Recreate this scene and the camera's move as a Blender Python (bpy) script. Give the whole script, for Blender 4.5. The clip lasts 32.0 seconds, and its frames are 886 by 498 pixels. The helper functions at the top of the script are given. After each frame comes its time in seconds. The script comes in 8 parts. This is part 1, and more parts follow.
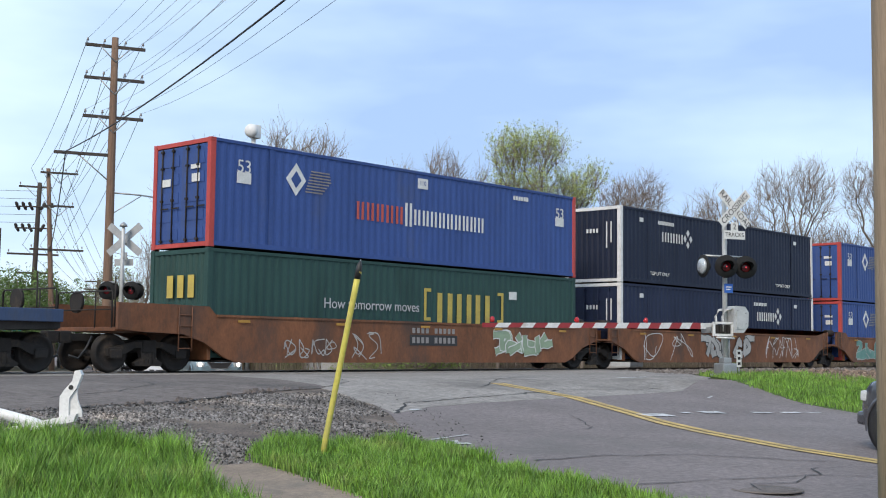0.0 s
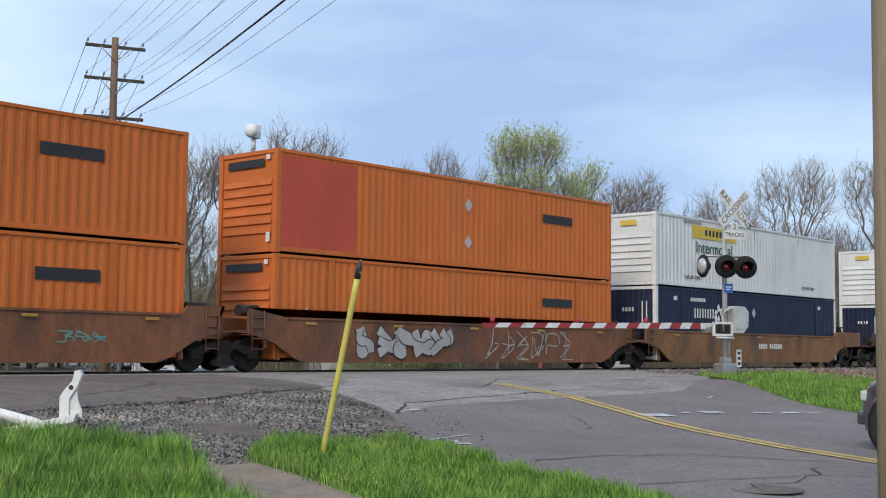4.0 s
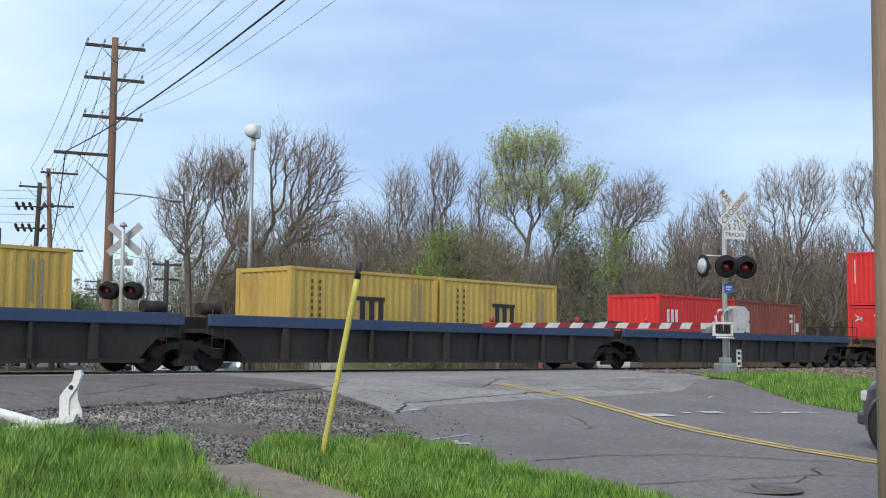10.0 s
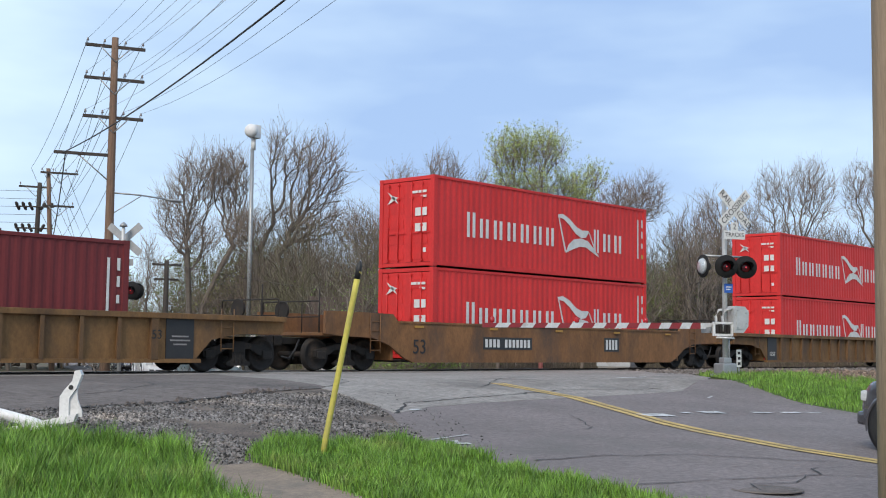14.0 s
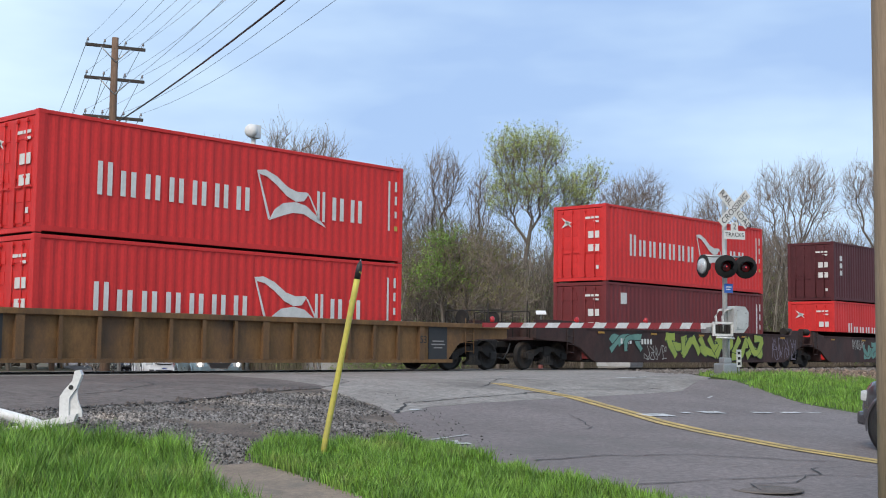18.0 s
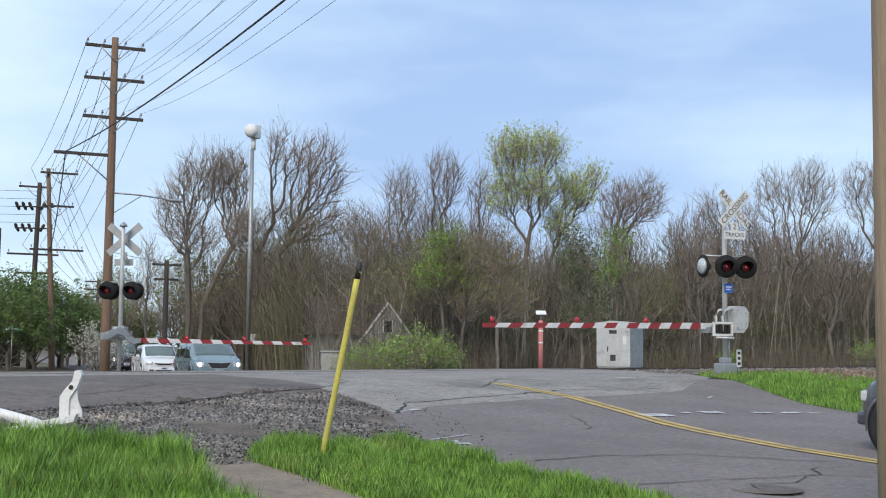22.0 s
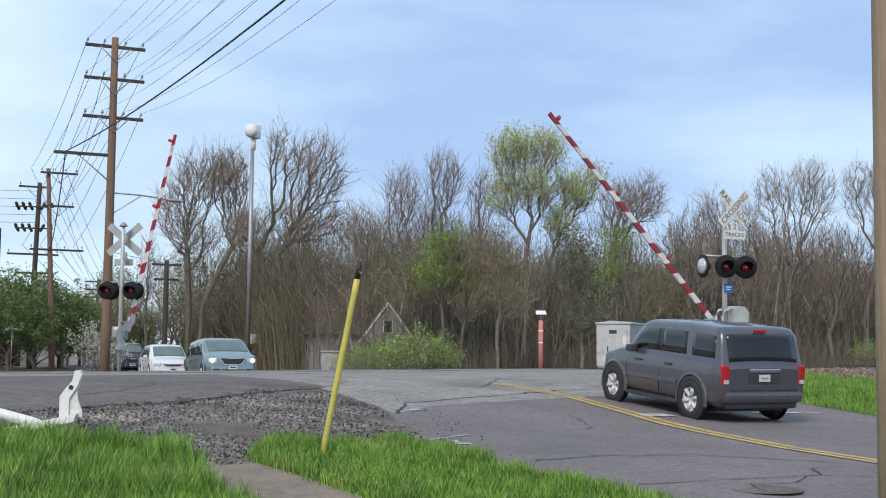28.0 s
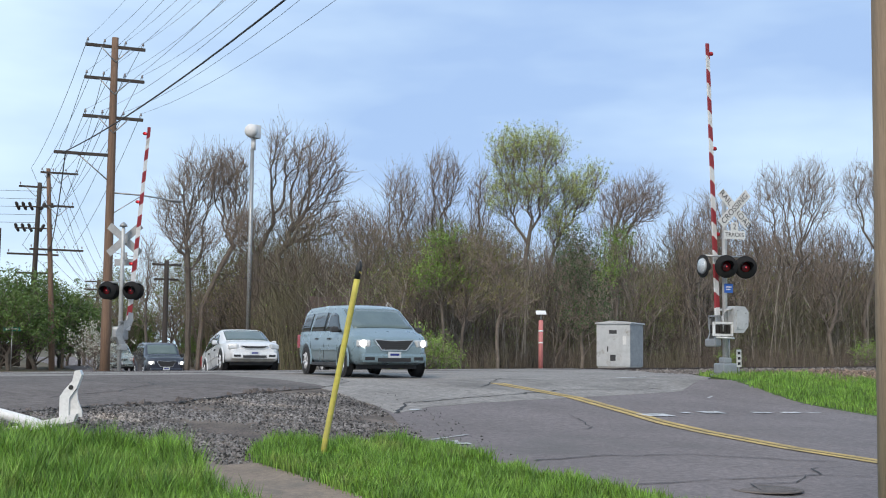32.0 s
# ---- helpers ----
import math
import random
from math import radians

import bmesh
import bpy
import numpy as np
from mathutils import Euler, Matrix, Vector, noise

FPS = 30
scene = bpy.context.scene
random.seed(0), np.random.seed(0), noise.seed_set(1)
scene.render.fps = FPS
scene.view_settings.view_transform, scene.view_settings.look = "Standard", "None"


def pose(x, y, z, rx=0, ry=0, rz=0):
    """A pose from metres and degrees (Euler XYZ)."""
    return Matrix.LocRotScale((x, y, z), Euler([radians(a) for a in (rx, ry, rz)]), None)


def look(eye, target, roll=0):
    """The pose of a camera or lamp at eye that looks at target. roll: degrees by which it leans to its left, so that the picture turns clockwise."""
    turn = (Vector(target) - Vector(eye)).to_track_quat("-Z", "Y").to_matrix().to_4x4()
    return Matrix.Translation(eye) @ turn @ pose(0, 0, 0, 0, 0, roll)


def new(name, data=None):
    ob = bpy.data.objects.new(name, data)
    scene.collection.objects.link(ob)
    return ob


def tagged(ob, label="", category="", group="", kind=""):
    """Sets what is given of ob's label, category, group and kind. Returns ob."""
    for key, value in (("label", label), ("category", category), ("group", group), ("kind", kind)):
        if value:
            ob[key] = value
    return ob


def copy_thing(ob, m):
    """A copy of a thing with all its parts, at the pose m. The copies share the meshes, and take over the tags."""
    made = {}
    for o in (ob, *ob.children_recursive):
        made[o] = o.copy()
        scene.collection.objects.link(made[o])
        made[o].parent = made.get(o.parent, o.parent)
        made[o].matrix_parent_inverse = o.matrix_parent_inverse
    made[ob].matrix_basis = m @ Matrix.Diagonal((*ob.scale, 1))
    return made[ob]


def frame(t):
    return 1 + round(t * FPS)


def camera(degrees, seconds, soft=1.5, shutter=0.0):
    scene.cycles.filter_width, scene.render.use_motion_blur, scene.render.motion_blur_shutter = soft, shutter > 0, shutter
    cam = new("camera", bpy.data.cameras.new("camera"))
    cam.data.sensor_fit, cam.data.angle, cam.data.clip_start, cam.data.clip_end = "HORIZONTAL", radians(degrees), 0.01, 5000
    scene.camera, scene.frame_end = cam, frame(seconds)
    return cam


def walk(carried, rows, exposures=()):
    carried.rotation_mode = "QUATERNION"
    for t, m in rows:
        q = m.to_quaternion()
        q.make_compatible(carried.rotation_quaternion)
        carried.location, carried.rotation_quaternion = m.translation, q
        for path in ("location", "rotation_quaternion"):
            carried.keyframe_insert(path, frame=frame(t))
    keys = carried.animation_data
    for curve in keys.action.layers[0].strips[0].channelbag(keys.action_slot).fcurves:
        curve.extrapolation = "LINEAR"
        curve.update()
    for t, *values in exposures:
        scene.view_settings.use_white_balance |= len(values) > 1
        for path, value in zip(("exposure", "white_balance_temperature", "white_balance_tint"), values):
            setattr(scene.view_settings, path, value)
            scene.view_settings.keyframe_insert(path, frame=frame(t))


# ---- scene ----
cam = camera(40.03, 32.0, soft=1.05)
EYE = (0.0, 0.0, 0.676)
AIM = (0.7399 * 0.99663, 0.6727 * 0.99663, 0.08206)
STILL = look(EYE, (EYE[0] + 50 * AIM[0], EYE[1] + 50 * AIM[1], EYE[2] + 50 * AIM[2]), 0.655)
LIGHT_CHANGES = [(0.0, 0.12, 6580, 14), (0.5, 0.22, 6690, 14), (1.0, 0.30, 6740, 14), (1.5, 0.32, 6700, 14), (2.0, 0.19, 6620, 14), (2.5, 0.0, 6560, 14), (3.0, -0.05, 6560, 14),
                 (6.0, -0.08, 6560, 14), (7.0, 0.0, 6560, 14), (19.0, 0.02, 6560, 14), (20.0, 0.10, 6600, 14), (21.0, 0.04, 6560, 14), (22.0, 0.0, 6560, 14), (32.0, 0.0, 6560, 14)]
walk(cam, [(0.0, STILL), (32.0, STILL)], LIGHT_CHANGES)

# ---- sky and sun: a bright, mostly overcast spring afternoon ----
world = bpy.data.worlds.new("world")
scene.world = world
world.use_nodes = True
wn, wl = world.node_tree.nodes, world.node_tree.links
wn.clear()
w_out = wn.new("ShaderNodeOutputWorld")
w_bg = wn.new("ShaderNodeBackground")
w_sky = wn.new("ShaderNodeTexSky")
w_sky.sky_type = "NISHITA"
w_sky.sun_disc = False
w_sky.sun_elevation = radians(38)
w_sky.sun_rotation = radians(253)
w_sky.air_density, w_sky.dust_density, w_sky.ozone_density = 1.0, 1.2, 2.0
w_geo = wn.new("ShaderNodeTexCoord")
w_map = wn.new("ShaderNodeMapping")
w_map.inputs["Scale"].default_value = (1.0, 1.0, 3.4)
w_map.inputs["Rotation"].default_value = (0.0, 0.12, 0.5)
w_map.inputs["Location"].default_value = (0.35, 0.1, 0.25)
w_noise = wn.new("ShaderNodeTexNoise")
w_noise.inputs["Scale"].default_value = 1.9
w_noise.inputs["Detail"].default_value = 5.0
w_noise.inputs["Roughness"].default_value = 0.48
w_ramp = wn.new("ShaderNodeValToRGB")
w_ramp.color_ramp.elements[0].position = 0.36
w_ramp.color_ramp.elements[1].position = 0.66
w_ramp.color_ramp.elements[0].color = (0.305, 0.455, 0.695, 1)
w_ramp.color_ramp.elements[1].color = (0.665, 0.85, 0.935, 1)
w_mix = wn.new("ShaderNodeMixRGB")
w_mix.inputs["Fac"].default_value = 0.86
w_gain = wn.new("ShaderNodeMixRGB")
w_gain.blend_type = "MULTIPLY"
w_gain.inputs["Fac"].default_value = 1.0
w_gain.inputs["Color2"].default_value = (0.1, 0.1, 0.1, 1)
wl.new(w_geo.outputs["Generated"], w_map.inputs["Vector"])
wl.new(w_map.outputs["Vector"], w_noise.inputs["Vector"])
wl.new(w_noise.outputs["Fac"], w_ramp.inputs["Fac"])
wl.new(w_sky.outputs["Color"], w_gain.inputs["Color1"])
wl.new(w_gain.outputs["Color"], w_mix.inputs["Color1"])
wl.new(w_ramp.outputs["Color"], w_mix.inputs["Color2"])
wl.new(w_mix.outputs["Color"], w_bg.inputs["Color"])
w_bg.inputs["Strength"].default_value = 1.36
wl.new(w_bg.outputs["Background"], w_out.inputs["Surface"])

sun = new("sun", bpy.data.lights.new("sun", "SUN"))
sun.data.energy = 2.4
sun.data.angle = radians(18)
sun.data.color = (1.0, 0.90, 0.75)
sun.matrix_world = look((0, 0, 0), (0.80, 0.30, -0.66))


# ---- materials ----
def material(name, base, other=None, scale=3.0, rough=0.6, metal=0.0, bump=0.1, fine=40.0, dirt=None, dirt_amount=0.35,
             island=0.0, spread=0.0, coat=0.0, stretch=(1, 1, 1), glow=0.0, grain=None):
    """Two scales of colour change, optional stains, fine relief."""
    m = bpy.data.materials.new(name)
    m.use_nodes = True
    n, l = m.node_tree.nodes, m.node_tree.links
    b = n["Principled BSDF"]
    tc = n.new("ShaderNodeTexCoord")
    mp = n.new("ShaderNodeMapping")
    mp.inputs["Scale"].default_value = stretch
    l.new(tc.outputs["Object"], mp.inputs["Vector"])
    n1 = n.new("ShaderNodeTexNoise")
    n1.inputs["Scale"].default_value = scale
    n1.inputs["Detail"].default_value = 6
    n1.inputs["Roughness"].default_value = 0.6
    n2 = n.new("ShaderNodeTexNoise")
    n2.inputs["Scale"].default_value = fine
    n2.inputs["Detail"].default_value = 3
    l.new(mp.outputs["Vector"], n1.inputs["Vector"])
    l.new(mp.outputs["Vector"], n2.inputs["Vector"])
    if other is None:
        other = tuple(min(1, c * 0.78) for c in base)
    r1 = n.new("ShaderNodeValToRGB")
    r1.color_ramp.elements[0].position, r1.color_ramp.elements[1].position = 0.33, 0.67
    r1.color_ramp.elements[0].color = (*base, 1)
    r1.color_ramp.elements[1].color = (*other, 1)
    l.new(n1.outputs["Fac"], r1.inputs["Fac"])
    m2 = n.new("ShaderNodeMixRGB")
    m2.blend_type = "MULTIPLY"
    m2.inputs["Fac"].default_value = 0.35
    r2 = n.new("ShaderNodeValToRGB")
    r2.color_ramp.elements[0].position, r2.color_ramp.elements[1].position = 0.3, 0.7
    r2.color_ramp.elements[0].color = (0.55, 0.55, 0.55, 1)
    r2.color_ramp.elements[1].color = (1.0, 1.0, 1.0, 1)
    l.new(n2.outputs["Fac"], r2.inputs["Fac"])
    l.new(r1.outputs["Color"], m2.inputs["Color1"])
    l.new(r2.outputs["Color"], m2.inputs["Color2"])
    col = m2.outputs["Color"]
    if grain is not None:
        n4 = n.new("ShaderNodeTexNoise")
        n4.inputs["Scale"].default_value = grain[0]
        n4.inputs["Detail"].default_value = 4
        n4.inputs["Roughness"].default_value = 0.8
        l.new(mp.outputs["Vector"], n4.inputs["Vector"])
        r4 = n.new("ShaderNodeMapRange")
        r4.inputs["From Min"].default_value, r4.inputs["From Max"].default_value = 0.32, 0.68
        r4.inputs["To Min"].default_value, r4.inputs["To Max"].default_value = 1 - grain[1], 1 + grain[1]
        l.new(n4.outputs["Fac"], r4.inputs["Value"])
        m4 = n.new("ShaderNodeMixRGB")
        m4.blend_type = "MULTIPLY"
        m4.inputs["Fac"].default_value = 1.0
        l.new(col, m4.inputs["Color1"])
        l.new(r4.outputs["Result"], m4.inputs["Color2"])
        col = m4.outputs["Color"]
    if dirt is not None:
        n3 = n.new("ShaderNodeTexNoise")
        n3.inputs["Scale"].default_value = scale * 0.6
        n3.inputs["Detail"].default_value = 9
        n3.inputs["Roughness"].default_value = 0.72
        mp3 = n.new("ShaderNodeMapping")
        mp3.inputs["Location"].default_value = (3.1, 7.7, 1.3)
        mp3.inputs["Scale"].default_value = stretch
        l.new(tc.outputs["Object"], mp3.inputs["Vector"])
        l.new(mp3.outputs["Vector"], n3.inputs["Vector"])
        r3 = n.new("ShaderNodeValToRGB")
        r3.color_ramp.elements[0].position = 0.66 - dirt_amount * 0.4
        r3.color_ramp.elements[1].position = 0.78 - dirt_amount * 0.2
        l.new(n3.outputs["Fac"], r3.inputs["Fac"])
        m3 = n.new("ShaderNodeMixRGB")
        l.new(r3.outputs["Color"], m3.inputs["Fac"])
        l.new(col, m3.inputs["Color1"])
        m3.inputs["Color2"].default_value = (*dirt, 1)
        col = m3.outputs["Color"]
    if island or spread:
        src = n.new("ShaderNodeNewGeometry").outputs["Random Per Island"] if island else n.new("ShaderNodeObjectInfo").outputs["Random"]
        hs = n.new("ShaderNodeHueSaturation")
        mr = n.new("ShaderNodeMapRange")
        amount = island or spread
        mr.inputs["To Min"].default_value, mr.inputs["To Max"].default_value = 1 - amount, 1 + amount
        l.new(src, mr.inputs["Value"])
        l.new(mr.outputs["Result"], hs.inputs["Value"])
        l.new(col, hs.inputs["Color"])
        col = hs.outputs["Color"]
    l.new(col, b.inputs["Base Color"])
    b.inputs["Metallic"].default_value = metal
    rr = n.new("ShaderNodeMapRange")
    rr.inputs["To Min"].default_value, rr.inputs["To Max"].default_value = max(0.02, rough - 0.1), min(1, rough + 0.12)
    l.new(n1.outputs["Fac"], rr.inputs["Value"])
    l.new(rr.outputs["Result"], b.inputs["Roughness"])
    b.inputs["Coat Weight"].default_value = coat
    if bump:
        bp = n.new("ShaderNodeBump")
        bp.inputs["Strength"].default_value = bump
        bp.inputs["Distance"].default_value = 0.02
        l.new(n2.outputs["Fac"], bp.inputs["Height"])
        l.new(bp.outputs["Normal"], b.inputs["Normal"])
    if glow:
        b.inputs["Emission Color"].default_value = (*base, 1)
        b.inputs["Emission Strength"].default_value = glow
    return m


RUST = (0.10, 0.05, 0.03)
ASPHALT = material("asphalt", (0.203, 0.172, 0.168), (0.163, 0.139, 0.136), 0.5, 0.85, 0, 0.5, 60, (0.115, 0.106, 0.10), 0.25, grain=(11, 0.34))
ASPHALT_OLD = material("old_asphalt", (0.31, 0.285, 0.262), (0.235, 0.215, 0.20), 0.7, 0.9, 0, 0.6, 50, (0.13, 0.12, 0.11), 0.35, grain=(7, 0.4))
ASPHALT_DARK = material("patched_asphalt", (0.158, 0.132, 0.12), (0.118, 0.10, 0.092), 0.6, 0.88, 0, 0.6, 50, (0.06, 0.055, 0.052), 0.3, grain=(6, 0.42))
CONCRETE = material("concrete", (0.29, 0.225, 0.17), (0.22, 0.17, 0.13), 1.2, 0.9, 0, 0.3, 60, (0.13, 0.11, 0.09), 0.3, grain=(16, 0.22))
CONCRETE_GREY = material("grey_concrete", (0.42, 0.41, 0.39), (0.33, 0.32, 0.31), 2, 0.9, 0, 0.3, 60)
SOIL = material("soil", (0.14, 0.105, 0.07), (0.09, 0.075, 0.045), 0.4, 0.95, 0, 0.6, 12, (0.07, 0.09, 0.03), 0.4)
TURF = material("turf", (0.075, 0.13, 0.022), (0.06, 0.10, 0.02), 1.5, 0.9, 0, 0.6, 30, (0.10, 0.12, 0.03), 0.3)
BLADE = material("grass_blade", (0.19, 0.36, 0.048), (0.10, 0.21, 0.030), 1.6, 0.6, 0, 0, 5, (0.25, 0.31, 0.08), 0.32, island=0.6)
GRIT = material("gravel_bed", (0.15, 0.115, 0.095), (0.085, 0.07, 0.06), 1.1, 0.95, 0, 1.0, 45, (0.25, 0.205, 0.17), 0.45, grain=(26, 0.6))
STONE = material("gravel_stone", (0.20, 0.188, 0.182), (0.085, 0.08, 0.078), 1.2, 0.85, 0, 0.2, 30, (0.32, 0.275, 0.235), 0.3, island=0.95)
RUBBLE = material("rubble_stone", (0.24, 0.175, 0.13), (0.14, 0.10, 0.075), 2, 0.9, 0, 0.3, 30, island=0.6)
BALLAST = material("ballast_stone", (0.20, 0.18, 0.165), (0.13, 0.11, 0.1), 3, 0.9, 0, 0.3, 30, island=0.55)
RAIL = material("rail_steel", (0.10, 0.07, 0.055), (0.06, 0.045, 0.04), 5, 0.6, 0.6, 0.2, 40)
YELLOW_LINE = material("yellow_road_paint", (0.58, 0.40, 0.14), (0.44, 0.32, 0.13), 3, 0.85, 0, 0.2, 70, (0.24, 0.195, 0.13), 0.42, grain=(9, 0.25))
WHITE_LINE = material("white_road_paint", (0.62, 0.62, 0.62), (0.45, 0.45, 0.46), 4, 0.8, 0, 0.2, 70, (0.14, 0.14, 0.14), 0.5)
WOOD_POLE = material("weathered_pole_wood", (0.24, 0.15, 0.10), (0.16, 0.10, 0.07), 2.5, 0.85, 0, 0.6, 22, (0.10, 0.07, 0.05), 0.3, stretch=(6, 6, 0.4))
WOOD_DARK = material("creosoted_wood", (0.075, 0.06, 0.05), (0.05, 0.042, 0.036), 2.5, 0.85, 0, 0.6, 22, stretch=(6, 6, 0.4))
WOOD_PALE = material("pale_pole_wood", (0.36, 0.27, 0.19), (0.27, 0.2, 0.14), 2.5, 0.85, 0, 0.6, 22, (0.16, 0.12, 0.08), 0.3, stretch=(6, 6, 0.4))
WIRE = material("wire_black", (0.03, 0.03, 0.032), None, 2, 0.6, 0, 0)
CERAMIC = material("insulator_grey", (0.22, 0.2, 0.2), None, 2, 0.35, 0, 0)
GALV = material("galvanised_steel", (0.42, 0.43, 0.43), (0.33, 0.34, 0.345), 3, 0.5, 0.7, 0.1, 30)
SILVER = material("aluminium_paint", (0.56, 0.57, 0.57), (0.46, 0.47, 0.47), 3, 0.5, 0.25, 0.1, 30, (0.28, 0.26, 0.23), 0.25)
BLACK = material("black_paint", (0.018, 0.018, 0.02), (0.028, 0.027, 0.027), 3, 0.5, 0, 0.1, 30)
MATTE_BLACK = material("matte_black_paint", (0.008, 0.008, 0.009), (0.012, 0.012, 0.012), 3, 0.9, 0, 0)
BLACK_STEEL = material("grimy_black_steel", (0.018, 0.016, 0.015), (0.032, 0.026, 0.023), 3, 0.8, 0.2, 0.3, 25, (0.07, 0.05, 0.035), 0.3)
WHITE = material("white_paint", (0.80, 0.80, 0.79), (0.72, 0.72, 0.71), 2, 0.5, 0, 0.05, 30)
WHITE_WORN = material("worn_white_paint", (0.78, 0.78, 0.77), (0.64, 0.63, 0.61), 4, 0.55, 0, 0.1, 30, (0.35, 0.3, 0.25), 0.25)
SIGN_WHITE = material("sign_white", (0.74, 0.74, 0.72), (0.66, 0.66, 0.64), 4, 0.5, 0, 0)
RED_TAPE = material("red_reflective_tape", (0.35, 0.028, 0.034), (0.28, 0.026, 0.03), 5, 0.5, 0, 0)
YELLOW_GUARD = material("yellow_plastic", (0.62, 0.55, 0.09), (0.50, 0.43, 0.09), 3, 0.55, 0, 0.1, 20, (0.36, 0.32, 0.12), 0.3)
LAMP_RED = material("red_signal_glow", (1.0, 0.03, 0.04), None, 2, 0.3, 0, 0, glow=1.2)
LENS_RED = material("red_lens", (0.14, 0.010, 0.016), None, 2, 0.12, 0, 0)
LENS_DARK = material("dark_red_lens", (0.05, 0.008, 0.01), None, 2, 0.15, 0, 0)
# silver-white colour paints the bright reflection on the sideways lamp's lens
LENS_SHEEN = material("lens_with_painted_sheen", (0.62, 0.66, 0.68), None, 2, 0.25, 0.3, 0)
BLUE_SIGN = material("blue_sign", (0.03, 0.14, 0.55), None, 2, 0.5, 0, 0)
GREEN_SIGN = material("green_sign", (0.02, 0.22, 0.14), None, 2, 0.5, 0, 0)
PINK = material("faded_red_post", (0.60, 0.21, 0.20), (0.52, 0.18, 0.17), 3, 0.6, 0, 0)
BARK = material("bark", (0.19, 0.16, 0.135), (0.105, 0.088, 0.074), 2, 0.95, 0, 0.6, 14, (0.17, 0.15, 0.12), 0.3, spread=0.3)
TWIG = material("twig", (0.30, 0.245, 0.205), (0.21, 0.165, 0.135), 1, 0.95, 0, 0, 6, island=0.3)
BRUSH = material("brush_stem", (0.138, 0.108, 0.088), (0.088, 0.071, 0.060), 0.15, 0.95, 0, 0, 3, (0.125, 0.125, 0.062), 0.5, island=0.45)
PALE_STEM = material("pale_stem", (0.30, 0.265, 0.225), (0.20, 0.175, 0.15), 0.3, 0.95, 0, 0, 3, island=0.35)
BUD = material("spring_leaf", (0.47, 0.55, 0.18), (0.37, 0.45, 0.13), 0.3, 0.7, 0, 0, 3, island=0.3)
BUD_PALE = material("budding_leaf", (0.22, 0.215, 0.08), (0.16, 0.165, 0.06), 0.3, 0.8, 0, 0, 3, island=0.3)
BUD_OLIVE = material("olive_leaf", (0.19, 0.225, 0.065), (0.13, 0.16, 0.045), 0.3, 0.75, 0, 0, 3, island=0.35)
LEAF = material("green_leaf", (0.125, 0.205, 0.045), (0.085, 0.15, 0.035), 0.4, 0.65, 0, 0, 3, island=0.35)
LEAF_FRESH = material("fresh_leaf", (0.22, 0.34, 0.06), (0.14, 0.24, 0.04), 0.4, 0.65, 0, 0, 3, island=0.35)
LEAF_DARK = material("dark_leaf", (0.075, 0.125, 0.04), (0.05, 0.085, 0.03), 0.4, 0.65, 0, 0, 3, island=0.35)
BLOSSOM = material("white_blossom", (0.62, 0.62, 0.55), (0.5, 0.52, 0.42), 0.8, 0.8, 0, 0, 3, island=0.2)
TYRE = material("tyre_rubber", (0.022, 0.022, 0.023), (0.032, 0.031, 0.03), 5, 0.85, 0, 0.2, 30)
ALLOY = material("wheel_alloy", (0.66, 0.66, 0.67), None, 3, 0.4, 0.2, 0)
CHROME = material("chrome", (0.75, 0.75, 0.76), None, 3, 0.15, 1.0, 0)
GLASS_CAR = material("tinted_car_glass", (0.012, 0.015, 0.016), (0.018, 0.022, 0.023), 1, 0.03, 0, 0)
GLASS_CAR.node_tree.nodes["Principled BSDF"].inputs["Specular IOR Level"].default_value = 0.5
# pale base colour stands in for sky reflected in the windscreens
GLASS_SKYLIT = material("skylit_windscreen", (0.10, 0.135, 0.132), (0.14, 0.18, 0.172), 1, 0.1, 0, 0)
HEADLIGHT = material("lit_headlight", (1.0, 0.96, 0.86), None, 2, 0.2, 0, 0, glow=2.5)
LAMP_CLEAR = material("clear_lamp_lens", (0.6, 0.62, 0.63), None, 2, 0.12, 0, 0)
TAIL_RED = material("tail_light_red", (0.45, 0.02, 0.025), None, 2, 0.15, 0, 0)
PLATE = material("plate_white", (0.62, 0.65, 0.66), None, 2, 0.5, 0, 0)
DARK_GREY = material("dark_grey_plastic", (0.045, 0.045, 0.047), None, 3, 0.7, 0, 0.1)


def paint(name, c, dirt=None, amount=0.3, rough=0.55):
    m = material(name, c, tuple(v * 0.84 for v in c), 0.9, rough, 0, 0.05, 25, dirt or tuple(v * 0.55 for v in c), amount, stretch=(1, 1, 0.35), spread=0.06)
    m.node_tree.nodes["Principled BSDF"].inputs["Specular IOR Level"].default_value = 0.28
    return m


# ---- helpers for meshes ----
def part(name, bm, mat, parent=None, label=""):
    me = bpy.data.meshes.new(name)
    bm.to_mesh(me)
    bm.free()
    me.materials.append(mat)
    ob = new(name, me)
    if parent is not None:
        ob.parent = parent
    return tagged(ob, label)


def share(name, me, parent=None, m=None, label=""):
    """An object of its own on a mesh that alike pieces share."""
    ob = new(name, me)
    if parent is not None:
        ob.parent = parent
    if m is not None:
        ob.matrix_basis = m
    return tagged(ob, label)


MESHES = {}


def cached(key, mat, build):
    k = (key, mat.name)
    if k not in MESHES:
        bm = build()
        me = bpy.data.meshes.new(key if isinstance(key, str) else key[0])
        bm.to_mesh(me)
        bm.free()
        me.materials.append(mat)
        MESHES[k] = me
    return MESHES[k]


def thing(name, m, label, category, group="", kind=""):
    e = new(name)
    e.empty_display_size = 0.2
    e.matrix_basis = m
    return tagged(e, label, category, group, kind)


